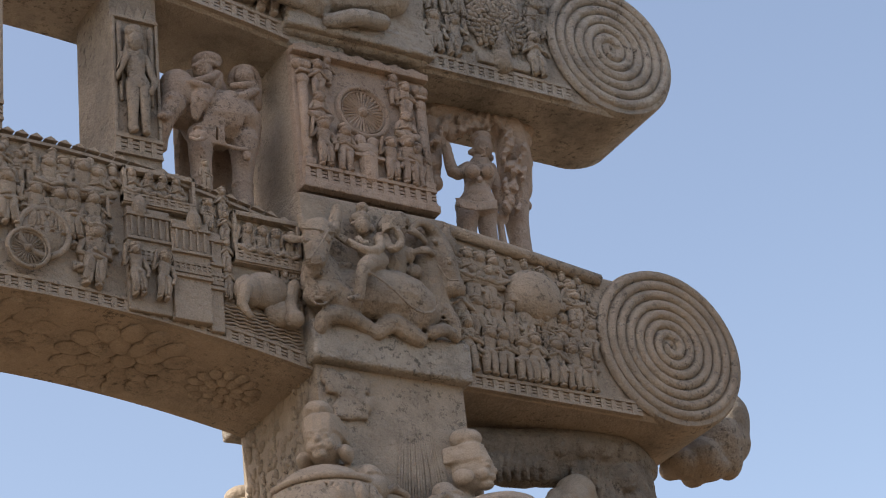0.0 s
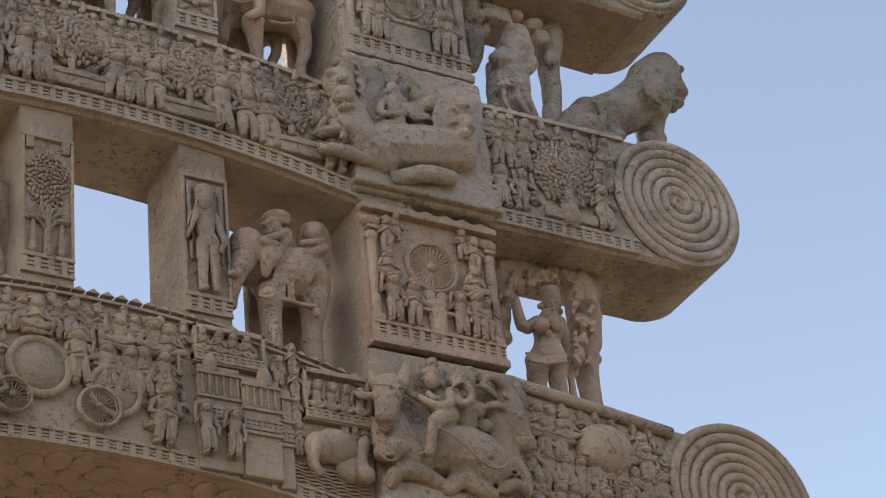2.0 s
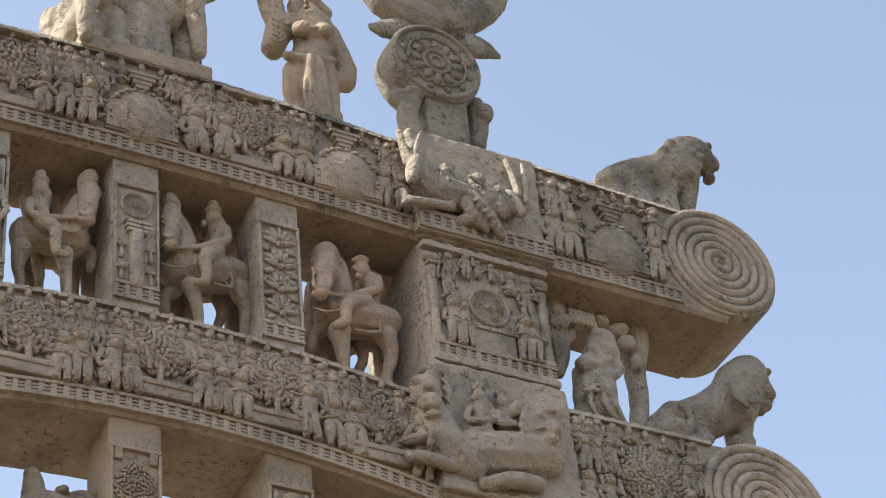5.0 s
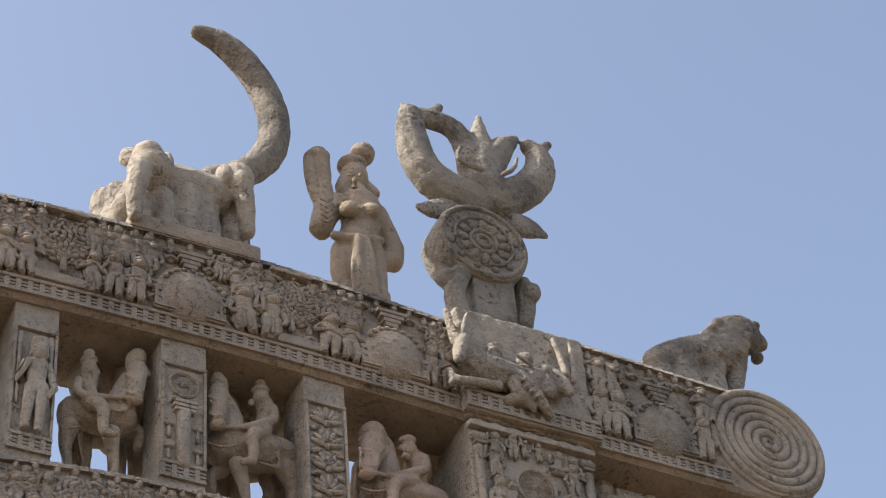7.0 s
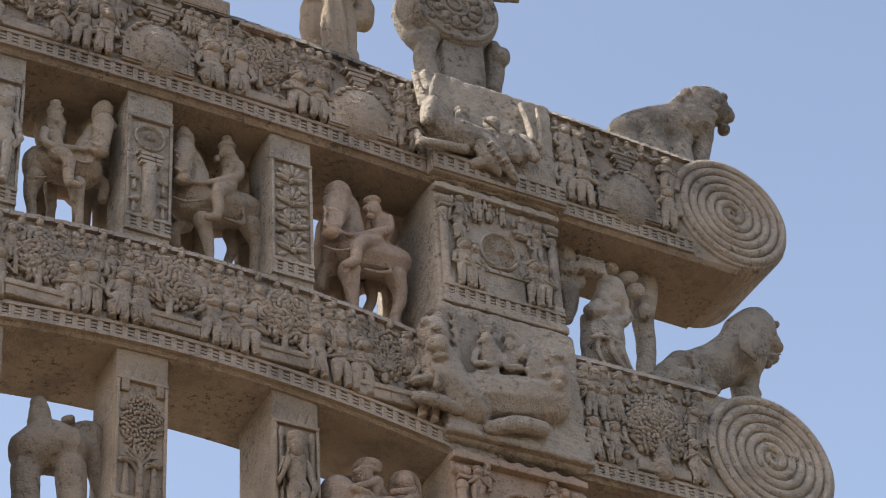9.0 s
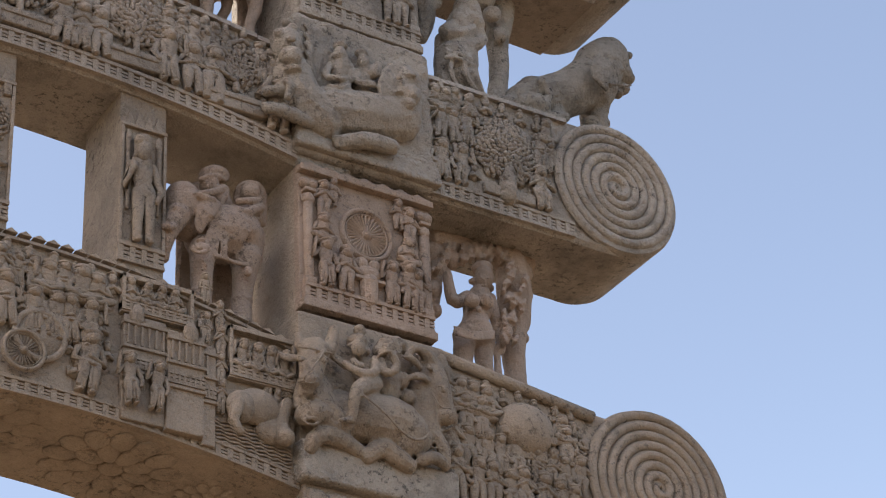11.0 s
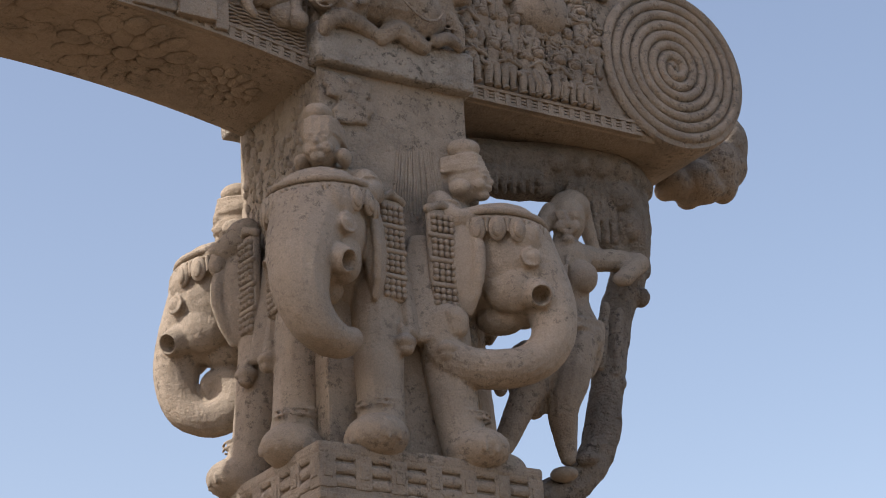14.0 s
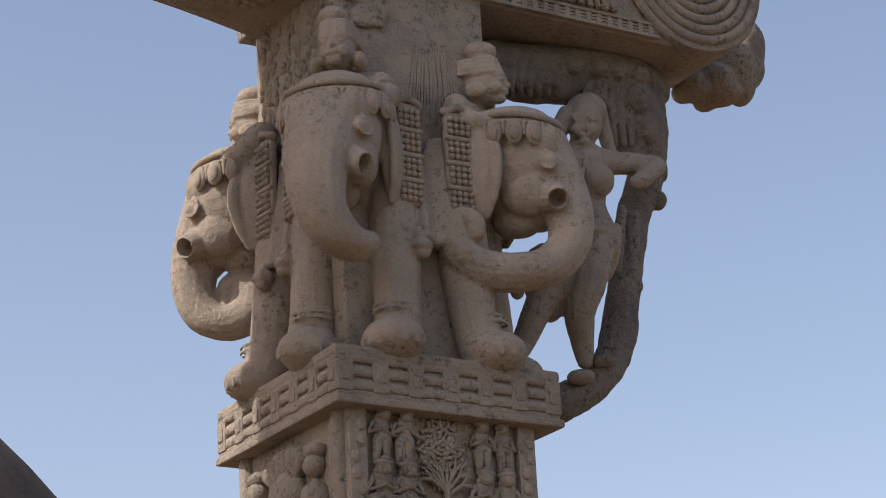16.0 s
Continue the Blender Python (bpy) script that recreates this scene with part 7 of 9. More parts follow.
    k.tube([(3.333, 0.160, 9.481), (3.420, 0.130, 9.459), (3.568, 0.160, 9.533)], [0.024, 0.024, 0.024], 10, smooth=1)
    k.tube([(3.371, 0.160, 9.706), (3.442, 0.130, 9.628), (3.560, 0.160, 9.664)], [0.019, 0.019, 0.019], 10, smooth=1)
    k.tube([(3.420, 0.220, 9.199), (3.562, 0.220, 9.177)], [0.062, 0.057], 10)
    k.tube([(3.449, 0.220, 9.191), (3.449, 0.220, 8.970)], [0.068, 0.074], 10)
    k.tube([(3.558, 0.220, 9.212), (3.558, 0.220, 8.970)], [0.068, 0.075], 10)
    return carved("attendant_statue", k, WARM, "standing stone attendant with a raised fly whisk on the top beam", "statue", 0.0075, "", 1, 0.006)


attendant()


def broken_wheel():
    k = Kit()
    k.tube([(2.671, 0.240, 10.754), (2.815, 0.240, 10.729), (2.965, 0.240, 10.580), (3.067, 0.240, 10.348), (3.078, 0.240, 10.105), (3.002, 0.240, 9.912), (2.871, 0.240, 9.780), (2.744, 0.240, 9.720)], [0.040, 0.068, 0.076, 0.078, 0.082, 0.081, 0.069, 0.058], 12, smooth=1)
    k.tube([(2.871, 0.240, 9.761), (2.871, 0.240, 9.000)], [0.064, 0.070], 10)
    k.tube([(2.758, 0.240, 9.715), (2.758, 0.240, 9.000)], [0.053, 0.058], 10)
    return carved("wheel_fragment", k, LICHEN, "broken curved rim of a large stone wheel on elephants", "stone fragment", 0.01, "", 2, 0.006)


broken_wheel()


def top_elephants():
    k = Kit()
    k.tube([(2.323, 0.160, 9.256), (2.426, 0.160, 9.444), (2.561, 0.160, 9.480), (2.727, 0.160, 9.489)], [0.081, 0.123, 0.119, 0.104], 14, smooth=1)
    k.ball((2.376, 0.040, 9.423), (0.102, 0.102, 0.112), 14, 9, VIEW)
    k.ball((2.455, 0.040, 9.486), (0.036, 0.021, 0.087), 14, 9, VIEW)
    k.ball((2.281, -0.040, 9.253), (0.013, 0.010, 0.013), 14, 9, VIEW)
    k.ball((2.381, -0.040, 9.293), (0.013, 0.010, 0.013), 14, 9, VIEW)
    k.ball((2.359, 0.020, 9.482), (0.077, 0.077, 0.072), 14, 9, VIEW)
    k.tube([(2.301, -0.040, 9.305), (2.277, -0.060, 9.148), (2.288, -0.040, 9.012)], [0.060, 0.045, 0.034], 10, smooth=1)
    k.ball((2.293, 0.100, 9.536), (0.046, 0.026, 0.062), 14, 9, VIEW)
    k.tube([(2.452, 0.080, 9.302), (2.461, 0.080, 9.124)], [0.061, 0.050], 10)
    k.tube([(2.361, 0.060, 9.246), (2.357, 0.060, 9.082)], [0.045, 0.040], 10)
    k.ball((2.559, 0.060, 9.197), (0.030, 0.030, 0.025), 14, 9, VIEW)
    k.tube([(2.571, 0.110, 9.378), (2.579, 0.110, 9.126)], [0.077, 0.071], 10)
    k.tube([(2.658, 0.160, 9.425), (2.687, 0.160, 9.179)], [0.088, 0.081], 10)
    k.ball((2.836, 0.140, 9.635), (0.084, 0.084, 0.095), 14, 9, VIEW)
    k.tube([(2.820, 0.060, 9.541), (2.855, 0.080, 9.424), (2.867, 0.100, 9.263)], [0.057, 0.046, 0.038], 10, smooth=1)
    k.ball((2.742, 0.060, 9.567), (0.042, 0.026, 0.057), 14, 9, VIEW)
    k.tube([(2.830, 0.210, 9.580), (2.843, 0.210, 9.249)], [0.074, 0.072], 10)
    k.ball((2.237, 0.260, 9.356), (0.062, 0.062, 0.097), 14, 9, VIEW)
    k.tube([(2.289, 0.210, 9.402), (2.276, 0.210, 9.231)], [0.062, 0.051], 10)
    k.ball((2.766, 0.260, 9.489), (0.089, 0.078, 0.146), 14, 9, VIEW)
    k.ball((2.812, 0.040, 9.594), (0.010, 0.010, 0.010), 14, 9, VIEW)
    k.tube([(2.608, 0.100, 9.291), (2.597, 0.100, 9.088)], [0.036, 0.030], 10)
    k.ball((2.494, 0.040, 9.116), (0.025, 0.025, 0.035), 14, 9, VIEW)
    k.tube([(2.357, 0.060, 9.082), (2.357, 0.060, 9.050)], [0.045, 0.049], 10)
    k.tube([(2.461, 0.080, 9.124), (2.461, 0.080, 9.050)], [0.050, 0.055], 10)
    k.tube([(2.579, 0.110, 9.126), (2.579, 0.110, 9.050)], [0.071, 0.078], 10)
    k.tube([(2.687, 0.160, 9.179), (2.687, 0.160, 9.050)], [0.081, 0.089], 10)
    k.tube([(2.843, 0.210, 9.249), (2.843, 0.210, 9.050)], [0.072, 0.079], 10)
    k.tube([(2.276, 0.210, 9.231), (2.276, 0.210, 9.000)], [0.051, 0.056], 10)
    k.tube([(2.240, 0.260, 9.266), (2.240, 0.260, 9.000)], [0.051, 0.056], 10)
    return carved("elephant_statue", k, GREY, "weathered stone elephants standing back to back on the top beam", "statue", 0.008, "", 1, 0.008)


top_elephants()


def rider_right():
    k = Kit()
    k.ball((3.435, 0.100, 8.240), (0.060, 0.053, 0.060), 14, 9, VIEW)
    k.ball((3.472, 0.110, 8.247), (0.036, 0.039, 0.048), 14, 9, VIEW)
    k.ball((3.501, 0.100, 8.223), (0.015, 0.017, 0.024), 14, 9, VIEW)
    k.ball((3.375, 0.100, 8.182), (0.014, 0.017, 0.022), 14, 9, VIEW)
    k.tube([(3.428, 0.090, 8.175), (3.396, 0.060, 8.063), (3.370, 0.030, 7.969)], [0.058, 0.050, 0.038], 10, smooth=1)
    k.ball((3.359, 0.020, 7.933), (0.038, 0.033, 0.026), 14, 9, VIEW)
    k.ball((3.318, -0.020, 7.899), (0.007, 0.007, 0.009), 14, 9, VIEW)
    k.ball((3.357, -0.020, 7.908), (0.007, 0.007, 0.009), 14, 9, VIEW)
    k.ball((3.338, 0.010, 8.036), (0.009, 0.009, 0.009), 14, 9, VIEW)
    k.ball((3.428, 0.020, 8.072), (0.010, 0.010, 0.010), 14, 9, VIEW)
    k.tube([(3.336, 0.040, 8.084), (3.375, 0.005, 8.044), (3.465, 0.050, 8.130)], [0.007, 0.007, 0.007], 10, smooth=1)
    k.tube([(3.327, 0.020, 7.979), (3.346, -0.020, 7.938), (3.424, 0.030, 8.020)], [0.007, 0.007, 0.007], 10, smooth=1)
    k.tube([(3.336, 0.030, 8.076), (3.324, 0.000, 7.993), (3.319, 0.000, 7.945)], [0.007, 0.007, 0.007], 10, smooth=1)
    k.tube([(3.444, 0.040, 8.119), (3.410, 0.010, 8.028), (3.398, -0.000, 7.970)], [0.007, 0.007, 0.007], 10, smooth=1)
    k.tube([(3.508, 0.150, 8.233), (3.509, 0.140, 8.083), (3.493, 0.130, 7.961)], [0.049, 0.065, 0.076], 10, smooth=1)
    k.tube([(3.476, 0.140, 7.948), (3.630, 0.140, 7.964), (3.740, 0.170, 8.004)], [0.095, 0.091, 0.073], 10, smooth=1)
    k.ball((3.725, 0.170, 7.975), (0.063, 0.068, 0.092), 14, 9, VIEW)
    k.tube([(3.472, 0.090, 7.817), (3.476, 0.080, 7.720), (3.484, 0.090, 7.640)], [0.052, 0.033, 0.026], 10, smooth=1)
    k.tube([(3.719, 0.140, 7.897), (3.747, 0.150, 7.805), (3.713, 0.150, 7.699)], [0.050, 0.031, 0.024], 10, smooth=1)
    k.tube([(3.652, 0.250, 7.914), (3.663, 0.250, 7.840), (3.633, 0.250, 7.770)], [0.031, 0.024, 0.024], 10, smooth=1)
    k.tube([(3.465, 0.190, 7.906), (3.383, 0.170, 7.848), (3.371, 0.170, 7.757)], [0.033, 0.033, 0.024], 10, smooth=1)
    k.ball((3.612, 0.110, 8.215), (0.037, 0.034, 0.041), 14, 9, VIEW)
    k.ball((3.607, 0.110, 8.265), (0.041, 0.034, 0.022), 14, 9, VIEW)
    k.ball((3.572, 0.100, 8.204), (0.015, 0.017, 0.019), 14, 9, VIEW)
    k.ball((3.583, 0.090, 8.152), (0.022, 0.019, 0.015), 14, 9, VIEW)
    k.ball((3.564, 0.075, 8.175), (0.007, 0.010, 0.012), 14, 9, VIEW)
    k.tube([(3.654, 0.130, 8.181), (3.661, 0.130, 8.119), (3.644, 0.130, 8.054)], [0.046, 0.041, 0.046], 10, smooth=1)
    k.tube([(3.678, 0.100, 8.177), (3.669, 0.070, 8.090), (3.578, 0.050, 8.031), (3.484, 0.050, 7.980), (3.401, 0.020, 7.952)], [0.024, 0.024, 0.019, 0.012, 0.009], 10, smooth=1)
    k.tube([(3.605, 0.080, 8.013), (3.487, 0.030, 7.932), (3.473, 0.020, 7.840)], [0.034, 0.031, 0.026], 10, smooth=1)
    k.tube([(3.472, 0.020, 7.821), (3.418, 0.010, 7.773)], [0.023, 0.019], 10)
    k.tube([(3.537, 0.060, 7.914), (3.611, 0.075, 7.936), (3.672, 0.100, 7.968)], [0.007, 0.007, 0.007], 10, smooth=1)
    k.tube([(3.532, 0.060, 7.821), (3.602, 0.070, 7.835), (3.661, 0.090, 7.870)], [0.009, 0.009, 0.010], 10, smooth=1)
    k.tube([(3.667, 0.090, 7.965), (3.669, 0.090, 7.866)], [0.007, 0.007], 10)
    k.tube([(3.346, 0.070, 7.895), (3.390, 0.030, 7.853), (3.480, 0.050, 7.908)], [0.007, 0.007, 0.007], 10, smooth=1)
    k.tube([(3.508, 0.340, 8.244), (3.492, 0.340, 8.026), (3.489, 0.340, 7.790)], [0.062, 0.070, 0.053], 10, smooth=1)
    k.tube([(3.615, 0.360, 8.445), (3.870, 0.360, 8.402)], [0.085, 0.085], 10)
    k.ball((3.603, 0.360, 8.032), (0.103, 0.083, 0.116), 14, 9, VIEW)
    k.ball((3.688, 0.340, 8.082), (0.149, 0.104, 0.116), 14, 9, VIEW)
    k.ball((3.549, 0.300, 8.244), (0.071, 0.083, 0.150), 14, 9, VIEW)
    k.ball((3.759, 0.320, 8.294), (0.071, 0.084, 0.130), 14, 9, VIEW)
    k.tube([(3.591, 0.320, 7.945), (3.583, 0.320, 7.735)], [0.045, 0.036], 10)
    k.tube([(3.807, 0.340, 7.992), (3.795, 0.340, 7.754)], [0.050, 0.037], 10)
    k.tube([(3.484, 0.090, 7.640), (3.484, 0.090, 7.500)], [0.021, 0.024], 10)
    k.tube([(3.713, 0.150, 7.699), (3.713, 0.150, 7.500)], [0.021, 0.025], 10)
    k.tube([(3.633, 0.250, 7.770), (3.633, 0.250, 7.500)], [0.019, 0.022], 10)
    return carved("rider_statue", k, PINK, "pinkish sandstone rider on a horse facing outwards between the posts", "statue", 0.0065, "riders between the beams", 1, 0.006)


rider_right()


def rider_middle():
    k = Kit()
    k.ball((2.734, 0.120, 8.328), (0.035, 0.035, 0.052), 14, 9, VIEW)
    k.ball((2.758, 0.130, 8.319), (0.028, 0.033, 0.057), 14, 9, VIEW)
    k.ball((2.775, 0.110, 8.251), (0.012, 0.014, 0.021), 14, 9, VIEW)
    k.tube([(2.726, 0.100, 8.245), (2.709, 0.070, 8.127), (2.703, 0.050, 8.054)], [0.047, 0.042, 0.032], 10, smooth=1)
    k.ball((2.701, 0.040, 8.014), (0.035, 0.028, 0.025), 14, 9, VIEW)
    k.ball((2.666, 0.000, 7.976), (0.007, 0.007, 0.009), 14, 9, VIEW)
    k.ball((2.703, 0.000, 7.988), (0.007, 0.007, 0.009), 14, 9, VIEW)
    k.ball((2.666, 0.030, 8.123), (0.009, 0.009, 0.009), 14, 9, VIEW)
    k.ball((2.737, 0.040, 8.149), (0.009, 0.009, 0.009), 14, 9, VIEW)
    k.tube([(2.667, 0.070, 8.182), (2.694, 0.020, 8.125), (2.761, 0.070, 8.207)], [0.007, 0.007, 0.007], 10, smooth=1)
    k.tube([(2.666, 0.050, 8.072), (2.683, 0.000, 8.019), (2.743, 0.050, 8.101)], [0.007, 0.007, 0.007], 10, smooth=1)
    k.tube([(2.781, 0.150, 8.233), (2.801, 0.140, 8.116), (2.771, 0.130, 8.012)], [0.047, 0.063, 0.070], 10, smooth=1)
    k.tube([(2.771, 0.150, 7.991), (2.901, 0.150, 8.014), (3.041, 0.180, 8.064)], [0.084, 0.087, 0.078], 10, smooth=1)
    k.ball((3.058, 0.180, 8.045), (0.057, 0.066, 0.090), 14, 9, VIEW)
    k.tube([(2.812, 0.100, 7.880), (2.836, 0.100, 7.797), (2.847, 0.100, 7.706)], [0.041, 0.028, 0.021], 10, smooth=1)
    k.tube([(3.051, 0.150, 7.963), (3.091, 0.160, 7.877), (3.075, 0.160, 7.761)], [0.049, 0.030, 0.023], 10, smooth=1)
    k.tube([(3.003, 0.260, 7.988), (3.022, 0.260, 7.917), (2.996, 0.260, 7.843)], [0.033, 0.026, 0.021], 10, smooth=1)
    k.tube([(2.783, 0.200, 7.919), (2.725, 0.190, 7.869), (2.739, 0.190, 7.783)], [0.033, 0.028, 0.021], 10, smooth=1)
    k.ball((2.931, 0.120, 8.297), (0.038, 0.033, 0.043), 14, 9, VIEW)
    k.ball((2.927, 0.120, 8.343), (0.041, 0.033, 0.021), 14, 9, VIEW)
    k.ball((2.928, 0.120, 8.378), (0.026, 0.024, 0.022), 14, 9, VIEW)
    k.ball((2.965, 0.110, 8.278), (0.014, 0.017, 0.019), 14, 9, VIEW)
    k.ball((2.881, 0.110, 8.249), (0.014, 0.017, 0.019), 14, 9, VIEW)
    k.ball((2.901, 0.085, 8.254), (0.007, 0.009, 0.012), 14, 9, VIEW)
    k.tube([(2.954, 0.140, 8.261), (2.958, 0.140, 8.199), (2.937, 0.140, 8.129)], [0.045, 0.038, 0.045], 10, smooth=1)
    k.tube([(2.980, 0.110, 8.244), (2.973, 0.080, 8.152), (2.878, 0.060, 8.086), (2.808, 0.060, 8.047), (2.731, 0.040, 8.012)], [0.024, 0.024, 0.019, 0.012, 0.009], 10, smooth=1)
    k.tube([(2.928, 0.090, 8.092), (2.844, 0.040, 7.994), (2.862, 0.040, 7.921), (2.848, 0.030, 7.854)], [0.035, 0.030, 0.025, 0.021], 10, smooth=1)
    k.tube([(2.850, 0.030, 7.855), (2.802, 0.020, 7.832)], [0.021, 0.016], 10)
    k.tube([(2.901, 0.070, 8.006), (2.948, 0.080, 8.013), (2.994, 0.100, 8.041)], [0.007, 0.007, 0.007], 10, smooth=1)
    k.tube([(2.890, 0.060, 7.885), (2.945, 0.080, 7.900), (2.996, 0.100, 7.919)], [0.007, 0.009, 0.009], 10, smooth=1)
    k.tube([(2.994, 0.100, 8.044), (2.999, 0.100, 7.920)], [0.007, 0.007], 10)
    k.tube([(2.675, 0.080, 7.941), (2.715, 0.040, 7.898), (2.790, 0.060, 7.947)], [0.007, 0.007, 0.007], 10, smooth=1)
    k.ball((2.897, 0.065, 7.912), (0.006, 0.007, 0.006), 14, 9, VIEW)
    k.ball((2.915, 0.071, 7.917), (0.006, 0.007, 0.006), 14, 9, VIEW)
    k.ball((2.932, 0.077, 7.922), (0.006, 0.007, 0.006), 14, 9, VIEW)
    k.ball((2.950, 0.083, 7.927), (0.006, 0.007, 0.006), 14, 9, VIEW)
    k.ball((2.967, 0.089, 7.931), (0.006, 0.007, 0.006), 14, 9, VIEW)
    k.ball((2.985, 0.095, 7.936), (0.006, 0.007, 0.006), 14, 9, VIEW)
    k.tube([(2.796, 0.360, 8.351), (2.793, 0.360, 8.126), (2.803, 0.360, 7.883)], [0.065, 0.072, 0.054], 10, smooth=1)
    k.tube([(2.891, 0.380, 8.559), (3.150, 0.380, 8.520)], [0.088, 0.088], 10)
    k.ball((2.903, 0.380, 8.133), (0.107, 0.085, 0.119), 14, 9, VIEW)
    k.ball((2.986, 0.360, 8.186), (0.154, 0.107, 0.120), 14, 9, VIEW)
    k.ball((2.839, 0.320, 8.352), (0.073, 0.086, 0.155), 14, 9, VIEW)
    k.ball((3.047, 0.340, 8.407), (0.074, 0.087, 0.135), 14, 9, VIEW)
    k.tube([(2.898, 0.340, 8.044), (2.902, 0.340, 7.829)], [0.046, 0.038], 10)
    k.tube([(3.112, 0.360, 8.096), (3.113, 0.360, 7.851)], [0.051, 0.038], 10)
    k.tube([(2.847, 0.100, 7.706), (2.847, 0.100, 7.520)], [0.018, 0.021], 10)
    k.tube([(3.075, 0.160, 7.761), (3.075, 0.160, 7.520)], [0.021, 0.024], 10)
    k.tube([(2.996, 0.260, 7.843), (2.996, 0.260, 7.520)], [0.019, 0.022], 10)
    return carved("rider_statue", k, WARM, "stone rider on a horse standing between carved posts", "statue", 0.0065, "riders between the beams", 1, 0.006)


rider_middle()


def rider_left():
    k = Kit()
    k.ball((2.374, 0.120, 8.341), (0.042, 0.038, 0.052), 14, 9, VIEW)
    k.ball((2.354, 0.130, 8.320), (0.030, 0.033, 0.056), 14, 9, VIEW)
    k.ball((2.421, 0.110, 8.262), (0.012, 0.014, 0.021), 14, 9, VIEW)
    k.tube([(2.369, 0.100, 8.252), (2.355, 0.070, 8.143), (2.347, 0.050, 8.068)], [0.047, 0.042, 0.032], 10, smooth=1)
    k.ball((2.344, 0.040, 8.031), (0.034, 0.027, 0.023), 14, 9, VIEW)
    k.ball((2.313, 0.000, 7.994), (0.007, 0.007, 0.009), 14, 9, VIEW)
    k.ball((2.347, 0.000, 8.005), (0.007, 0.007, 0.009), 14, 9, VIEW)
    k.tube([(2.310, 0.070, 8.188), (2.340, 0.020, 8.130), (2.405, 0.070, 8.216)], [0.007, 0.007, 0.007], 10, smooth=1)
    k.tube([(2.310, 0.050, 8.078), (2.329, 0.000, 8.026), (2.382, 0.050, 8.104)], [0.007, 0.007, 0.007], 10, smooth=1)
    k.tube([(2.351, 0.150, 8.225), (2.318, 0.140, 8.097), (2.304, 0.130, 8.007)], [0.047, 0.062, 0.069], 10, smooth=1)
    k.tube([(2.311, 0.150, 8.010), (2.204, 0.150, 8.007), (2.130, 0.180, 8.017)], [0.083, 0.082, 0.071], 10, smooth=1)
    k.ball((2.114, 0.180, 7.994), (0.052, 0.062, 0.082), 14, 9, VIEW)
    k.tube([(2.266, 0.100, 7.880), (2.277, 0.100, 7.794), (2.288, 0.100, 7.729)], [0.041, 0.027, 0.020], 10, smooth=1)
    k.tube([(2.108, 0.150, 7.901), (2.096, 0.160, 7.816), (2.113, 0.160, 7.738)], [0.045, 0.027, 0.020], 10, smooth=1)
    k.tube([(2.209, 0.260, 7.977), (2.222, 0.260, 7.875)], [0.030, 0.023], 10)
    k.tube([(2.377, 0.200, 8.026), (2.425, 0.190, 8.008), (2.412, 0.190, 7.922)], [0.032, 0.025, 0.021], 10, smooth=1)
    k.ball((2.168, 0.120, 8.214), (0.037, 0.032, 0.042), 14, 9, VIEW)
    k.ball((2.166, 0.120, 8.261), (0.039, 0.032, 0.021), 14, 9, VIEW)
    k.ball((2.165, 0.120, 8.299), (0.026, 0.023, 0.021), 14, 9, VIEW)
    k.ball((2.203, 0.110, 8.196), (0.012, 0.014, 0.018), 14, 9, VIEW)
    k.ball((2.166, 0.085, 8.178), (0.007, 0.009, 0.011), 14, 9, VIEW)
    k.tube([(2.176, 0.140, 8.172), (2.173, 0.140, 8.109), (2.187, 0.140, 8.054)], [0.044, 0.039, 0.044], 10, smooth=1)
    k.tube([(2.124, 0.110, 8.129), (2.108, 0.080, 8.031), (2.177, 0.060, 8.012), (2.267, 0.060, 8.041), (2.327, 0.040, 8.038)], [0.021, 0.020, 0.018, 0.011, 0.009], 10, smooth=1)
    k.tube([(2.164, 0.090, 8.005), (2.214, 0.040, 7.959), (2.209, 0.040, 7.879), (2.215, 0.030, 7.819)], [0.034, 0.029, 0.025, 0.020], 10, smooth=1)
    k.tube([(2.215, 0.030, 7.813), (2.258, 0.020, 7.809)], [0.020, 0.016], 10)
    k.tube([(2.129, 0.070, 7.848), (2.094, 0.090, 7.848)], [0.007, 0.007], 10)
    k.tube([(2.233, 0.060, 7.972), (2.284, 0.050, 7.959), (2.346, 0.080, 8.034)], [0.007, 0.007, 0.007], 10, smooth=1)
    k.tube([(2.478, 0.360, 8.392), (2.489, 0.360, 8.170), (2.487, 0.360, 7.925)], [0.064, 0.072, 0.054], 10, smooth=1)
    k.tube([(2.394, 0.380, 8.567), (2.154, 0.380, 8.434)], [0.087, 0.085], 10)
    k.ball((2.398, 0.380, 8.144), (0.105, 0.084, 0.118), 14, 9, VIEW)
    k.ball((2.302, 0.360, 8.165), (0.151, 0.105, 0.118), 14, 9, VIEW)
    k.ball((2.406, 0.320, 8.371), (0.072, 0.085, 0.153), 14, 9, VIEW)
    k.ball((2.223, 0.340, 8.355), (0.072, 0.085, 0.131), 14, 9, VIEW)
    k.tube([(2.375, 0.340, 8.051), (2.379, 0.340, 7.838)], [0.046, 0.037], 10)
    k.tube([(2.189, 0.360, 8.036), (2.196, 0.360, 7.800)], [0.050, 0.037], 10)
    k.tube([(2.288, 0.100, 7.729), (2.288, 0.100, 7.520)], [0.018, 0.021], 10)
    k.tube([(2.113, 0.160, 7.738), (2.113, 0.160, 7.520)], [0.020, 0.023], 10)
    k.tube([(2.222, 0.260, 7.875), (2.222, 0.260, 7.520)], [0.018, 0.021], 10)
    return carved("rider_statue", k, WARM, "stone rider on a horse turned back towards its neighbour", "statue", 0.0065, "riders between the beams", 1, 0.006)


rider_left()


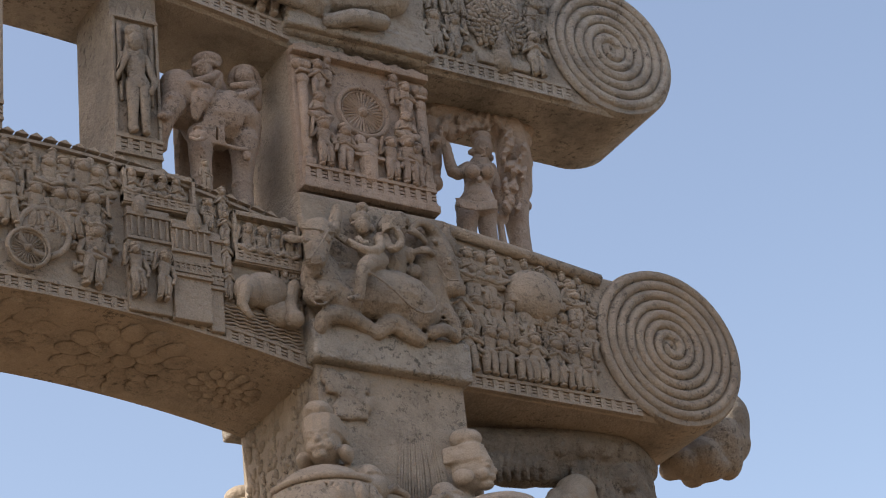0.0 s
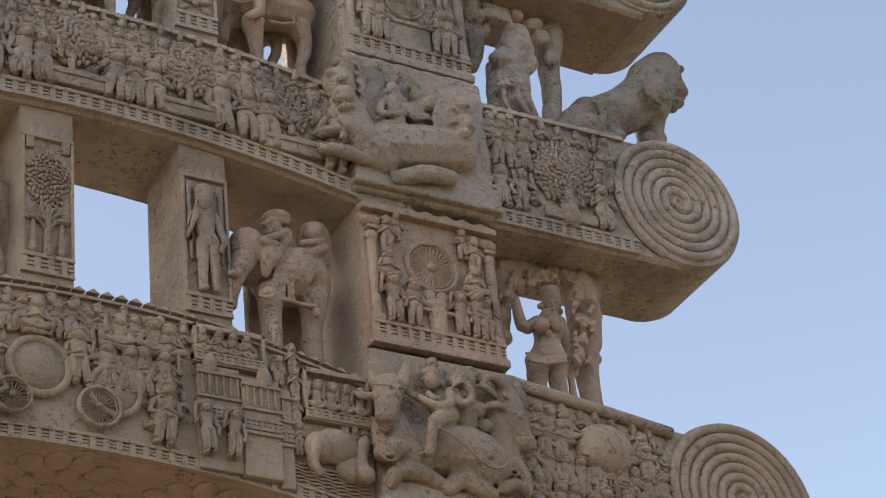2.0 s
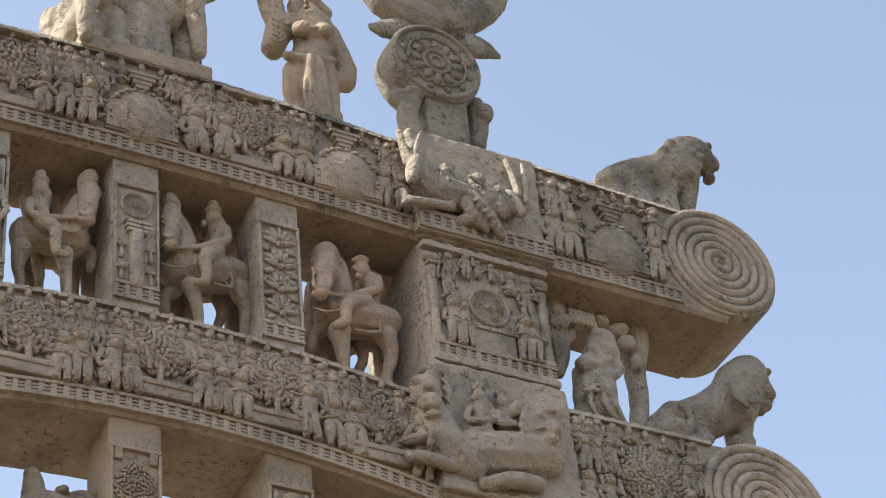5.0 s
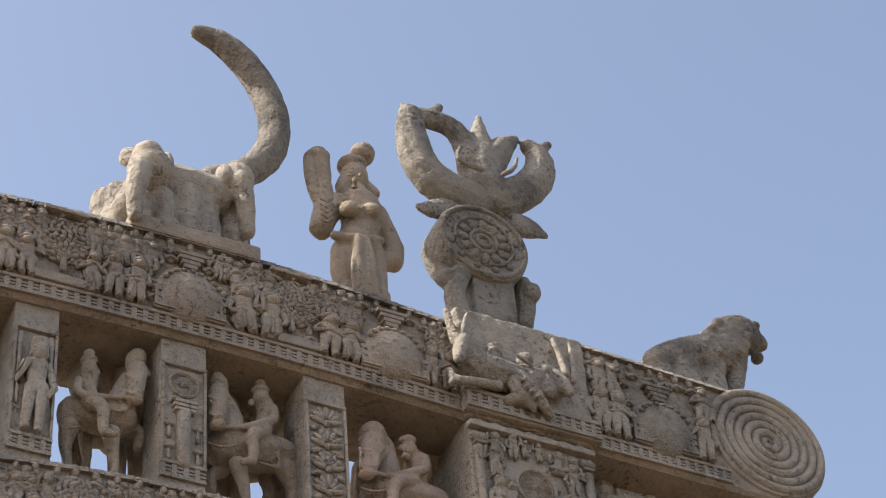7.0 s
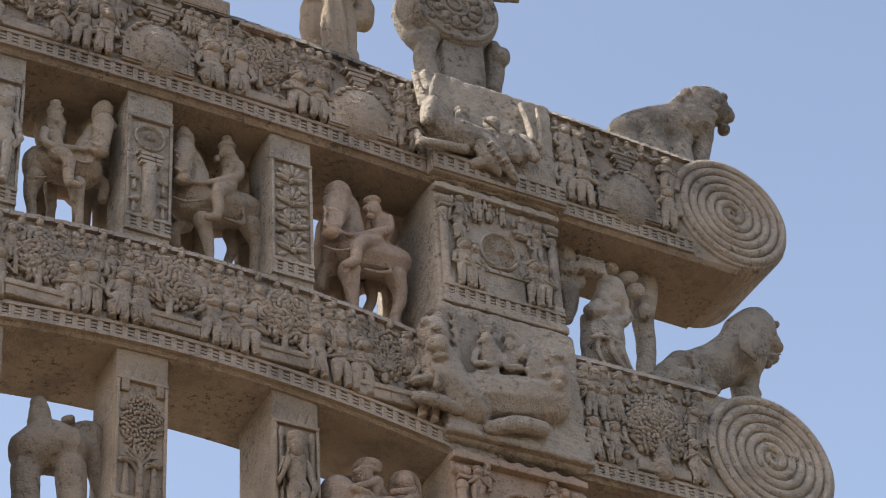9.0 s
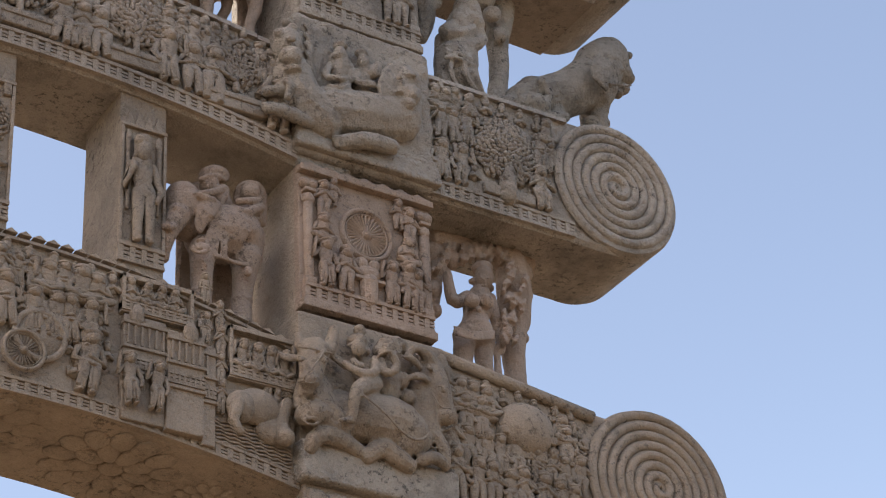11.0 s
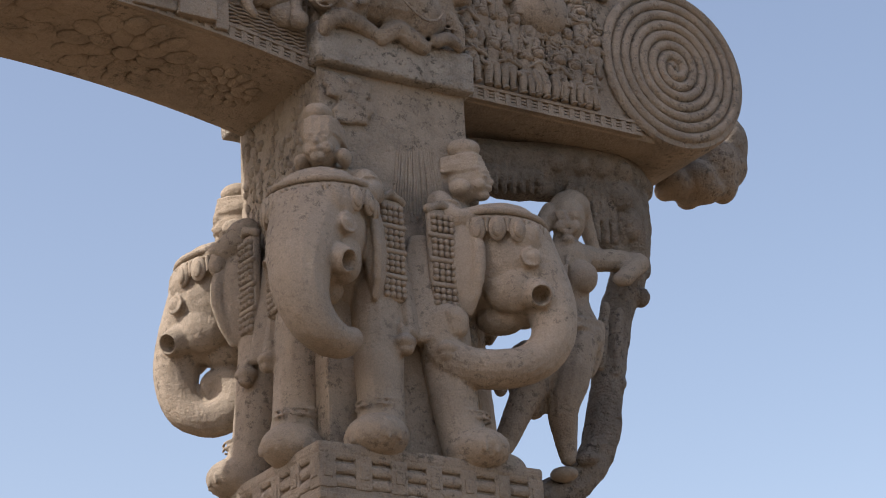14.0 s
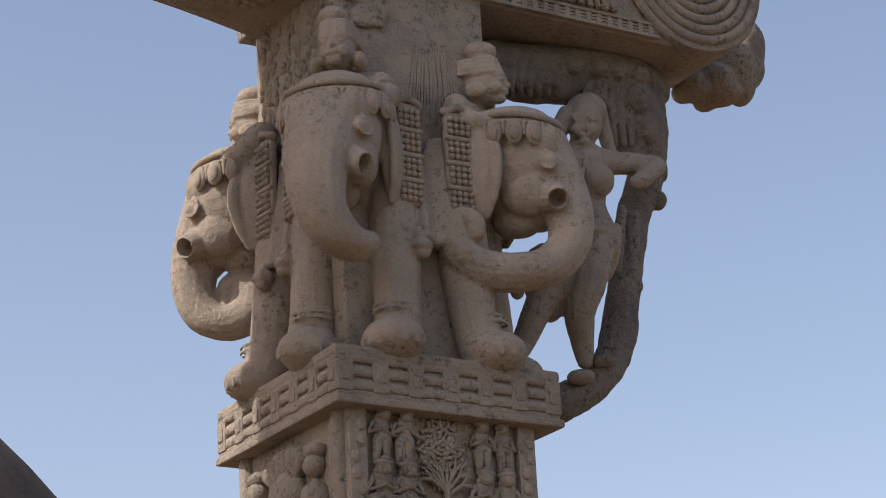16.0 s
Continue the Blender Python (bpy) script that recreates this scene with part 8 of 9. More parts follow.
def elephant_rider():
    k = Kit()
    k.tube([(3.518, 0.130, 6.592), (3.599, 0.130, 6.606), (3.672, 0.130, 6.602), (3.682, 0.130, 6.557)], [0.112, 0.122, 0.103, 0.073], 14, smooth=1)
    k.ball((3.642, 0.150, 6.626), (0.115, 0.108, 0.115), 14, 9, VIEW)
    k.ball((3.397, 0.100, 6.649), (0.085, 0.087, 0.102), 14, 9, VIEW)
    k.ball((3.385, 0.090, 6.697), (0.068, 0.068, 0.058), 14, 9, VIEW)
    k.ball((3.412, 0.110, 6.573), (0.067, 0.063, 0.053), 14, 9, VIEW)
    k.tube([(3.347, 0.050, 6.572), (3.308, 0.040, 6.493), (3.298, 0.050, 6.420), (3.303, 0.070, 6.378)], [0.053, 0.038, 0.026, 0.021], 10, smooth=1)
    k.tube([(3.310, 0.010, 6.488), (3.282, 0.000, 6.473), (3.270, 0.010, 6.476)], [0.017, 0.017, 0.014], 8)
    k.ball((3.317, 0.010, 6.576), (0.014, 0.012, 0.012), 14, 9, VIEW)
    k.tube([(3.303, 0.030, 6.583), (3.315, 0.010, 6.597), (3.350, 0.030, 6.600)], [0.006, 0.006, 0.006], 6, smooth=1)
    k.tube([(3.499, 0.030, 6.662), (3.448, 0.010, 6.606), (3.432, 0.020, 6.562), (3.429, 0.030, 6.521)], [0.029, 0.041, 0.031, 0.017], 10, 0.55, smooth=1)
    k.tube([(3.480, 0.010, 6.661), (3.436, 0.000, 6.654), (3.408, 0.010, 6.666)], [0.014, 0.017, 0.012], 8, smooth=1)
    k.tube([(3.470, 0.080, 6.478), (3.467, 0.080, 6.376), (3.466, 0.080, 6.280)], [0.053, 0.045, 0.040], 12, smooth=1)
    k.tube([(3.673, 0.110, 6.505), (3.662, 0.110, 6.399), (3.654, 0.110, 6.313)], [0.066, 0.043, 0.041], 12, smooth=1)
    k.tube([(3.684, 0.280, 6.621), (3.674, 0.280, 6.440)], [0.045, 0.039], 10)
    k.tube([(3.504, 0.280, 6.644), (3.494, 0.280, 6.452)], [0.047, 0.037], 10)
    k.ball((3.466, 0.080, 6.275), (0.045, 0.045, 0.024), 14, 9, VIEW)
    k.ball((3.654, 0.110, 6.308), (0.046, 0.046, 0.024), 14, 9, VIEW)
    k.ball((3.415, -0.010, 6.412), (0.038, 0.024, 0.021), 14, 9, VIEW)
    k.tube([(3.378, -0.020, 6.387), (3.398, -0.040, 6.368), (3.442, -0.020, 6.402)], [0.009, 0.009, 0.009], 6, smooth=1)
    k.ball((3.416, -0.010, 6.445), (0.021, 0.017, 0.009), 14, 9, VIEW)
    k.tube([(3.506, 0.050, 6.660), (3.473, 0.030, 6.539), (3.444, 0.040, 6.438)], [0.006, 0.006, 0.006], 6, smooth=1)
    k.tube([(3.513, 0.050, 6.662), (3.488, 0.030, 6.543), (3.465, 0.040, 6.438)], [0.006, 0.006, 0.006], 6, smooth=1)
    k.tube([(3.521, 0.050, 6.664), (3.502, 0.030, 6.546), (3.487, 0.040, 6.438)], [0.006, 0.006, 0.006], 6, smooth=1)
    k.tube([(3.528, 0.050, 6.666), (3.517, 0.030, 6.549), (3.508, 0.040, 6.438)], [0.006, 0.006, 0.006], 6, smooth=1)
    k.tube([(3.535, 0.050, 6.668), (3.531, 0.030, 6.553), (3.529, 0.040, 6.438)], [0.006, 0.006, 0.006], 6, smooth=1)
    k.tube([(3.543, 0.050, 6.669), (3.546, 0.030, 6.556), (3.551, 0.040, 6.438)], [0.006, 0.006, 0.006], 6, smooth=1)
    k.ball((3.475, 0.120, 6.633), (0.078, 0.082, 0.102), 14, 9, VIEW)
    k.tube([(3.672, 0.330, 6.634), (3.660, 0.330, 6.421)], [0.090, 0.088], 12)
    k.tube([(3.578, 0.070, 6.664), (3.554, 0.040, 6.539), (3.545, 0.050, 6.452)], [0.007, 0.007, 0.007], 6, smooth=1)
    k.tube([(3.479, 0.045, 6.434), (3.537, 0.045, 6.437), (3.601, 0.050, 6.432), (3.665, 0.060, 6.445)], [0.010, 0.010, 0.010, 0.010], 6, smooth=1)
    k.tube([(3.665, 0.060, 6.445), (3.702, 0.080, 6.532), (3.725, 0.100, 6.618)], [0.007, 0.007, 0.007], 6, smooth=1)
    k.ball((3.645, 0.040, 6.403), (0.019, 0.017, 0.022), 14, 9, VIEW)
    k.ball((3.433, 0.000, 6.367), (0.009, 0.009, 0.007), 14, 9, VIEW)
    k.ball((3.444, 0.000, 6.349), (0.009, 0.009, 0.007), 14, 9, VIEW)
    k.ball((3.431, 0.000, 6.326), (0.009, 0.009, 0.007), 14, 9, VIEW)
    k.ball((3.442, 0.000, 6.308), (0.009, 0.009, 0.007), 14, 9, VIEW)
    k.ball((3.429, 0.000, 6.285), (0.009, 0.009, 0.007), 14, 9, VIEW)
    k.ball((3.440, 0.000, 6.268), (0.009, 0.009, 0.007), 14, 9, VIEW)
    k.ball((3.427, 0.000, 6.245), (0.009, 0.009, 0.007), 14, 9, VIEW)
    k.ball((3.500, 0.090, 6.789), (0.042, 0.042, 0.044), 14, 9, VIEW)
    k.ball((3.532, 0.110, 6.853), (0.062, 0.054, 0.037), 14, 9, VIEW)
    k.tube([(3.454, 0.070, 6.786), (3.492, 0.050, 6.810), (3.566, 0.080, 6.826)], [0.012, 0.012, 0.012], 6, smooth=1)
    k.ball((3.443, 0.010, 6.730), (0.007, 0.007, 0.006), 14, 9, VIEW)
    k.ball((3.472, 0.010, 6.737), (0.007, 0.007, 0.006), 14, 9, VIEW)
    k.ball((3.449, 0.000, 6.709), (0.007, 0.010, 0.012), 14, 9, VIEW)
    k.tube([(3.553, 0.130, 6.790), (3.569, 0.130, 6.725)], [0.044, 0.054], 10)
    k.tube([(3.433, 0.050, 6.695), (3.462, 0.030, 6.700), (3.512, 0.040, 6.729), (3.556, 0.060, 6.779), (3.558, 0.060, 6.737), (3.530, 0.060, 6.699)], [0.015, 0.017, 0.017, 0.017, 0.017, 0.017], 8, smooth=1)
    k.tube([(3.652, 0.150, 6.806), (3.655, 0.130, 6.851), (3.697, 0.120, 6.877), (3.747, 0.130, 6.882), (3.771, 0.140, 6.835), (3.769, 0.150, 6.722)], [0.015, 0.017, 0.017, 0.017, 0.017, 0.017], 8, smooth=1)
    k.ball((3.688, 0.100, 6.813), (0.040, 0.040, 0.042), 14, 9, VIEW)
    k.ball((3.695, 0.110, 6.851), (0.042, 0.037, 0.022), 14, 9, VIEW)
    k.ball((3.638, 0.030, 6.760), (0.006, 0.007, 0.006), 14, 9, VIEW)
    k.ball((3.666, 0.030, 6.767), (0.006, 0.007, 0.006), 14, 9, VIEW)
    k.tube([(3.707, 0.130, 6.797), (3.706, 0.130, 6.716)], [0.050, 0.057], 10)
    k.tube([(3.614, 0.060, 6.727), (3.644, 0.040, 6.730), (3.715, 0.070, 6.767)], [0.015, 0.015, 0.015], 8, smooth=1)
    k.tube([(3.592, 0.060, 6.688), (3.627, 0.030, 6.659), (3.718, 0.070, 6.735)], [0.017, 0.019, 0.020], 8, smooth=1)
    k.tube([(3.618, 0.050, 6.635), (3.666, 0.040, 6.615), (3.701, 0.060, 6.593)], [0.017, 0.017, 0.015], 8, smooth=1)
    k.ball((3.764, 0.210, 6.852), (0.050, 0.060, 0.090), 14, 9, VIEW)
    k.ball((3.578, 0.210, 6.860), (0.045, 0.060, 0.085), 14, 9, VIEW)
    k.ball((3.532, 0.250, 6.806), (0.084, 0.084, 0.084), 14, 9, VIEW)
    k.tube([(3.466, 0.080, 6.280), (3.466, 0.080, 6.140)], [0.040, 0.044], 10)
    k.tube([(3.654, 0.110, 6.313), (3.654, 0.110, 6.120)], [0.041, 0.045], 10)
    k.tube([(3.674, 0.280, 6.440), (3.674, 0.280, 6.120)], [0.039, 0.043], 10)
    k.tube([(3.494, 0.280, 6.452), (3.494, 0.280, 6.150)], [0.037, 0.040], 10)
    return carved("elephant_rider_statue", k, PINK, "pinkish stone elephant with two riders between post and block", "statue", 0.0055, "riders between the beams", 1, 0.006)


elephant_rider()


def elephant_left():
    k = Kit()
    k.tube([(2.176, 0.160, 6.596), (2.239, 0.160, 6.639), (2.305, 0.160, 6.631)], [0.093, 0.110, 0.098], 14, smooth=1)
    k.ball((2.397, 0.210, 6.726), (0.086, 0.073, 0.095), 14, 9, VIEW)
    k.tube([(2.411, 0.180, 6.672), (2.441, 0.180, 6.579), (2.463, 0.180, 6.484)], [0.051, 0.038, 0.030], 10, smooth=1)
    k.tube([(2.159, 0.160, 6.517), (2.170, 0.160, 6.348)], [0.059, 0.054], 10)
    k.tube([(2.317, 0.120, 6.534), (2.332, 0.120, 6.365)], [0.063, 0.054], 10)
    k.ball((2.309, 0.080, 6.631), (0.030, 0.017, 0.063), 14, 9, VIEW)
    k.tube([(2.201, 0.160, 6.730), (2.197, 0.160, 6.793)], [0.051, 0.039], 10)
    k.ball((2.191, 0.160, 6.818), (0.034, 0.034, 0.030), 14, 9, VIEW)
    k.tube([(2.298, 0.160, 6.770), (2.320, 0.160, 6.783)], [0.021, 0.021], 10)
    k.tube([(2.169, 0.160, 6.360), (2.169, 0.160, 6.230)], [0.054, 0.059], 10)
    k.tube([(2.331, 0.120, 6.377), (2.331, 0.120, 6.230)], [0.054, 0.060], 10)
    k.tube([(2.463, 0.180, 6.484), (2.463, 0.180, 6.230)], [0.030, 0.033], 10)
    return carved("elephant_statue", k, WARM, "stone elephant standing between two carved posts", "statue", 0.009, "riders between the beams", 2, 0.006)


elephant_left()


def bull_group():
    k = Kit()
    k.tube([(3.861, -0.080, 6.040), (3.828, -0.120, 5.943), (3.804, -0.140, 5.870)], [0.062, 0.049, 0.038], 14, smooth=1)
    k.ball((3.854, -0.090, 6.043), (0.064, 0.051, 0.038), 14, 9, VIEW)
    k.ball((3.799, -0.150, 5.864), (0.042, 0.036, 0.029), 14, 9, VIEW)
    k.ball((3.810, -0.120, 5.838), (0.034, 0.034, 0.025), 14, 9, VIEW)
    k.tube([(3.918, -0.090, 6.056), (3.937, -0.090, 6.110), (3.946, -0.090, 6.162)], [0.028, 0.026, 0.019], 10, smooth=1)
    k.tube([(3.802, -0.080, 6.053), (3.797, -0.070, 6.099)], [0.021, 0.017], 10)
    k.tube([(3.946, -0.080, 6.043), (3.969, -0.090, 6.027), (4.003, -0.070, 6.015)], [0.017, 0.021, 0.011], 8, 0.6, smooth=1)
    k.tube([(3.785, -0.070, 6.001), (3.751, -0.060, 5.999), (3.737, -0.040, 6.022)], [0.017, 0.019, 0.011], 8, 0.6, smooth=1)
    k.ball((3.760, -0.160, 5.942), (0.013, 0.010, 0.010), 14, 9, VIEW)
    k.ball((3.856, -0.160, 5.962), (0.013, 0.011, 0.011), 14, 9, VIEW)
    k.tube([(3.747, -0.150, 5.952), (3.755, -0.170, 5.955), (3.782, -0.160, 5.951)], [0.004, 0.004, 0.004], 6, smooth=1)
    k.tube([(3.835, -0.160, 5.962), (3.852, -0.170, 5.975), (3.884, -0.150, 5.980)], [0.004, 0.004, 0.004], 6, smooth=1)
    k.tube([(3.757, -0.150, 6.000), (3.804, -0.170, 5.997), (3.897, -0.150, 6.009)], [0.006, 0.006, 0.006], 6, smooth=1)
    k.tube([(3.863, -0.160, 6.014), (3.795, -0.200, 5.906), (3.741, -0.220, 5.834)], [0.006, 0.005, 0.005], 6, smooth=1)
    k.tube([(3.726, -0.220, 5.817), (3.744, -0.240, 5.796), (3.795, -0.220, 5.830)], [0.005, 0.005, 0.005], 6, smooth=1)
    k.ball((3.727, -0.240, 5.818), (0.007, 0.008, 0.006), 14, 9, VIEW)
    k.ball((3.772, -0.240, 5.827), (0.007, 0.008, 0.006), 14, 9, VIEW)
    k.tube([(3.872, -0.050, 5.892), (3.880, -0.050, 5.809), (3.949, -0.040, 5.767)], [0.076, 0.093, 0.102], 12, smooth=1)
    k.ball((3.846, -0.090, 5.765), (0.071, 0.055, 0.050), 14, 9, VIEW)
    k.tube([(3.784, -0.100, 5.825), (3.817, -0.135, 5.784), (3.907, -0.105, 5.851)], [0.006, 0.006, 0.006], 6, smooth=1)
    k.tube([(3.787, -0.100, 5.801), (3.815, -0.135, 5.760), (3.905, -0.105, 5.826)], [0.006, 0.006, 0.006], 6, smooth=1)
    k.tube([(3.790, -0.100, 5.778), (3.813, -0.135, 5.736), (3.903, -0.105, 5.802)], [0.006, 0.006, 0.006], 6, smooth=1)
    k.tube([(3.793, -0.100, 5.755), (3.811, -0.135, 5.712), (3.901, -0.105, 5.777)], [0.006, 0.006, 0.006], 6, smooth=1)
    k.tube([(3.795, -0.100, 5.732), (3.809, -0.135, 5.688), (3.899, -0.105, 5.753)], [0.006, 0.006, 0.006], 6, smooth=1)
    k.ball((3.946, -0.070, 5.920), (0.013, 0.013, 0.013), 14, 9, VIEW)
    k.ball((3.968, -0.070, 5.925), (0.013, 0.013, 0.013), 14, 9, VIEW)
    k.ball((3.990, -0.070, 5.929), (0.013, 0.013, 0.013), 14, 9, VIEW)
    k.ball((3.943, -0.070, 5.891), (0.013, 0.013, 0.013), 14, 9, VIEW)
    k.ball((3.965, -0.070, 5.895), (0.013, 0.013, 0.013), 14, 9, VIEW)
    k.ball((3.988, -0.070, 5.899), (0.013, 0.013, 0.013), 14, 9, VIEW)
    k.ball((3.941, -0.070, 5.861), (0.013, 0.013, 0.013), 14, 9, VIEW)
    k.ball((3.963, -0.070, 5.865), (0.013, 0.013, 0.013), 14, 9, VIEW)
    k.ball((3.985, -0.070, 5.869), (0.013, 0.013, 0.013), 14, 9, VIEW)
    k.tube([(3.953, -0.040, 5.816), (4.088, -0.060, 5.816), (4.217, -0.060, 5.831), (4.294, -0.060, 5.781)], [0.089, 0.107, 0.108, 0.082], 14, smooth=1)
    k.ball((4.247, -0.070, 5.794), (0.099, 0.073, 0.107), 14, 9, VIEW)
    k.ball((4.081, -0.060, 5.878), (0.073, 0.051, 0.047), 14, 9, VIEW)
    k.tube([(3.841, -0.070, 5.632), (3.853, -0.090, 5.676), (3.910, -0.100, 5.691), (3.982, -0.090, 5.685), (4.049, -0.070, 5.669)], [0.027, 0.036, 0.036, 0.032, 0.032], 10, smooth=1)
    k.tube([(4.080, -0.080, 5.651), (4.117, -0.090, 5.686), (4.157, -0.090, 5.698), (4.208, -0.090, 5.668), (4.261, -0.080, 5.654)], [0.032, 0.038, 0.040, 0.038, 0.034], 10, smooth=1)
    k.tube([(3.762, -0.040, 5.809), (3.740, -0.040, 5.740), (3.742, -0.050, 5.676)], [0.027, 0.025, 0.029], 10, smooth=1)
    k.ball((3.745, -0.060, 5.660), (0.037, 0.033, 0.037), 14, 9, VIEW)
    k.ball((4.065, -0.080, 6.190), (0.026, 0.026, 0.026), 14, 9, VIEW)
    k.ball((4.050, -0.080, 6.139), (0.043, 0.037, 0.030), 14, 9, VIEW)
    k.tube([(4.007, -0.090, 6.105), (4.036, -0.115, 6.112), (4.090, -0.090, 6.117)], [0.009, 0.009, 0.009], 6, smooth=1)
    k.tube([(4.013, -0.085, 6.134), (4.041, -0.110, 6.138), (4.091, -0.085, 6.150)], [0.006, 0.006, 0.007], 6, smooth=1)
    k.ball((4.039, -0.110, 6.090), (0.030, 0.032, 0.037), 14, 9, VIEW)
    k.ball((3.976, -0.190, 6.036), (0.006, 0.006, 0.004), 14, 9, VIEW)
    k.ball((4.006, -0.190, 6.042), (0.006, 0.006, 0.004), 14, 9, VIEW)
    k.ball((3.984, -0.200, 6.020), (0.006, 0.008, 0.011), 14, 9, VIEW)
    k.ball((3.988, -0.190, 6.009), (0.011, 0.006, 0.004), 14, 9, VIEW)
    k.ball((4.084, -0.110, 6.090), (0.009, 0.011, 0.019), 14, 9, VIEW)
    k.tube([(4.079, -0.060, 6.086), (4.089, -0.060, 6.038), (4.109, -0.060, 5.987)], [0.032, 0.050, 0.052], 12, smooth=1)
    k.tube([(4.106, -0.120, 6.049), (4.091, -0.150, 5.985), (4.039, -0.170, 5.944), (3.988, -0.160, 5.954), (3.958, -0.140, 5.988)], [0.022, 0.021, 0.019, 0.017, 0.015], 8, smooth=1)
    k.tube([(4.010, -0.120, 6.019), (4.011, -0.140, 5.989), (4.032, -0.140, 5.998)], [0.017, 0.015, 0.013], 8, smooth=1)
    k.tube([(4.096, -0.120, 5.943), (4.011, -0.160, 5.893), (3.978, -0.170, 5.830), (3.977, -0.150, 5.754)], [0.036, 0.034, 0.023, 0.019], 10, smooth=1)
    k.tube([(3.979, -0.150, 5.747), (3.918, -0.170, 5.723)], [0.015, 0.010], 8)
    k.tube([(4.025, -0.160, 5.864), (3.988, -0.180, 5.836), (3.969, -0.160, 5.858)], [0.006, 0.006, 0.006], 6, smooth=1)
    k.tube([(4.139, -0.090, 6.112), (4.172, -0.100, 6.154), (4.235, -0.090, 6.172), (4.264, -0.080, 6.153)], [0.026, 0.033, 0.031, 0.022], 10, smooth=1)
    k.ball((4.204, -0.090, 6.115), (0.037, 0.033, 0.037), 14, 9, VIEW)
    k.tube([(4.103, -0.150, 6.082), (4.128, -0.180, 6.105), (4.213, -0.150, 6.140)], [0.005, 0.005, 0.005], 6, smooth=1)
    k.tube([(4.102, -0.150, 6.071), (4.127, -0.180, 6.093), (4.211, -0.150, 6.124)], [0.005, 0.005, 0.005], 6, smooth=1)
    k.tube([(4.101, -0.150, 6.061), (4.125, -0.180, 6.080), (4.210, -0.150, 6.109)], [0.005, 0.005, 0.005], 6, smooth=1)
    k.tube([(4.100, -0.150, 6.051), (4.124, -0.180, 6.067), (4.208, -0.150, 6.093)], [0.005, 0.005, 0.005], 6, smooth=1)
    k.ball((4.145, -0.170, 6.067), (0.006, 0.006, 0.004), 14, 9, VIEW)
    k.tube([(4.132, -0.120, 6.054), (4.123, -0.150, 5.986), (4.157, -0.160, 5.988), (4.181, -0.160, 6.027), (4.164, -0.160, 6.059)], [0.017, 0.019, 0.017, 0.017, 0.017], 8, smooth=1)
    k.tube([(4.203, -0.060, 6.081), (4.191, -0.060, 5.961)], [0.044, 0.052], 10)
    k.ball((4.250, -0.080, 6.020), (0.030, 0.030, 0.035), 14, 9, VIEW)
    k.ball((4.271, -0.080, 5.954), (0.030, 0.026, 0.030), 14, 9, VIEW)
    k.tube([(4.259, -0.110, 6.121), (4.292, -0.120, 6.158), (4.348, -0.110, 6.149), (4.386, -0.090, 6.112)], [0.013, 0.015, 0.026, 0.031], 10, smooth=1)
    k.tube([(4.253, -0.110, 6.109), (4.281, -0.120, 6.100), (4.315, -0.110, 6.077)], [0.013, 0.013, 0.013], 8, smooth=1)
    k.ball((4.352, -0.060, 6.157), (0.044, 0.026, 0.040), 14, 9, VIEW)
    k.tube([(4.449, -0.060, 6.177), (4.456, -0.070, 6.127), (4.466, -0.070, 6.083)], [0.020, 0.018, 0.011], 8, smooth=1)
    k.tube([(4.259, -0.100, 6.021), (4.298, -0.130, 6.032), (4.365, -0.110, 6.026)], [0.011, 0.020, 0.011], 8, 0.6, smooth=1)
    k.tube([(4.384, -0.060, 6.118), (4.398, -0.080, 6.034), (4.420, -0.090, 5.962), (4.434, -0.090, 5.910)], [0.057, 0.059, 0.046, 0.037], 12, smooth=1)
    k.ball((4.429, -0.100, 5.897), (0.041, 0.037, 0.035), 14, 9, VIEW)
    k.ball((4.385, -0.160, 5.971), (0.012, 0.011, 0.011), 14, 9, VIEW)
    k.tube([(4.368, -0.150, 5.991), (4.381, -0.170, 5.987), (4.418, -0.150, 5.990)], [0.005, 0.005, 0.005], 6, smooth=1)
    k.tube([(4.343, -0.140, 5.961), (4.366, -0.160, 5.890), (4.417, -0.160, 5.900)], [0.005, 0.005, 0.005], 6, smooth=1)
    k.ball((4.362, -0.180, 5.855), (0.006, 0.006, 0.006), 14, 9, VIEW)
    k.ball((4.399, -0.180, 5.864), (0.006, 0.006, 0.006), 14, 9, VIEW)
    k.ball((4.348, -0.130, 6.073), (0.013, 0.011, 0.011), 14, 9, VIEW)
    k.tube([(4.354, -0.040, 6.067), (4.355, -0.040, 5.941), (4.369, -0.040, 5.832)], [0.066, 0.070, 0.065], 12, smooth=1)
    k.tube([(4.388, -0.080, 5.808), (4.422, -0.090, 5.760), (4.425, -0.080, 5.692)], [0.028, 0.026, 0.024], 10, smooth=1)
    k.tube([(4.310, -0.100, 5.681), (4.352, -0.120, 5.698), (4.398, -0.100, 5.692)], [0.026, 0.026, 0.024], 10, smooth=1)
    k.tube([(4.356, -0.080, 5.834), (4.377, -0.095, 5.815), (4.427, -0.080, 5.845)], [0.006, 0.006, 0.006], 6, smooth=1)
    k.tube([(4.353, -0.080, 5.811), (4.375, -0.095, 5.793), (4.425, -0.080, 5.822)], [0.006, 0.006, 0.006], 6, smooth=1)
    k.tube([(4.351, -0.080, 5.789), (4.372, -0.095, 5.770), (4.422, -0.080, 5.799)], [0.006, 0.006, 0.006], 6, smooth=1)
    k.tube([(4.348, -0.080, 5.766), (4.370, -0.095, 5.748), (4.420, -0.080, 5.777)], [0.006, 0.006, 0.006], 6, smooth=1)
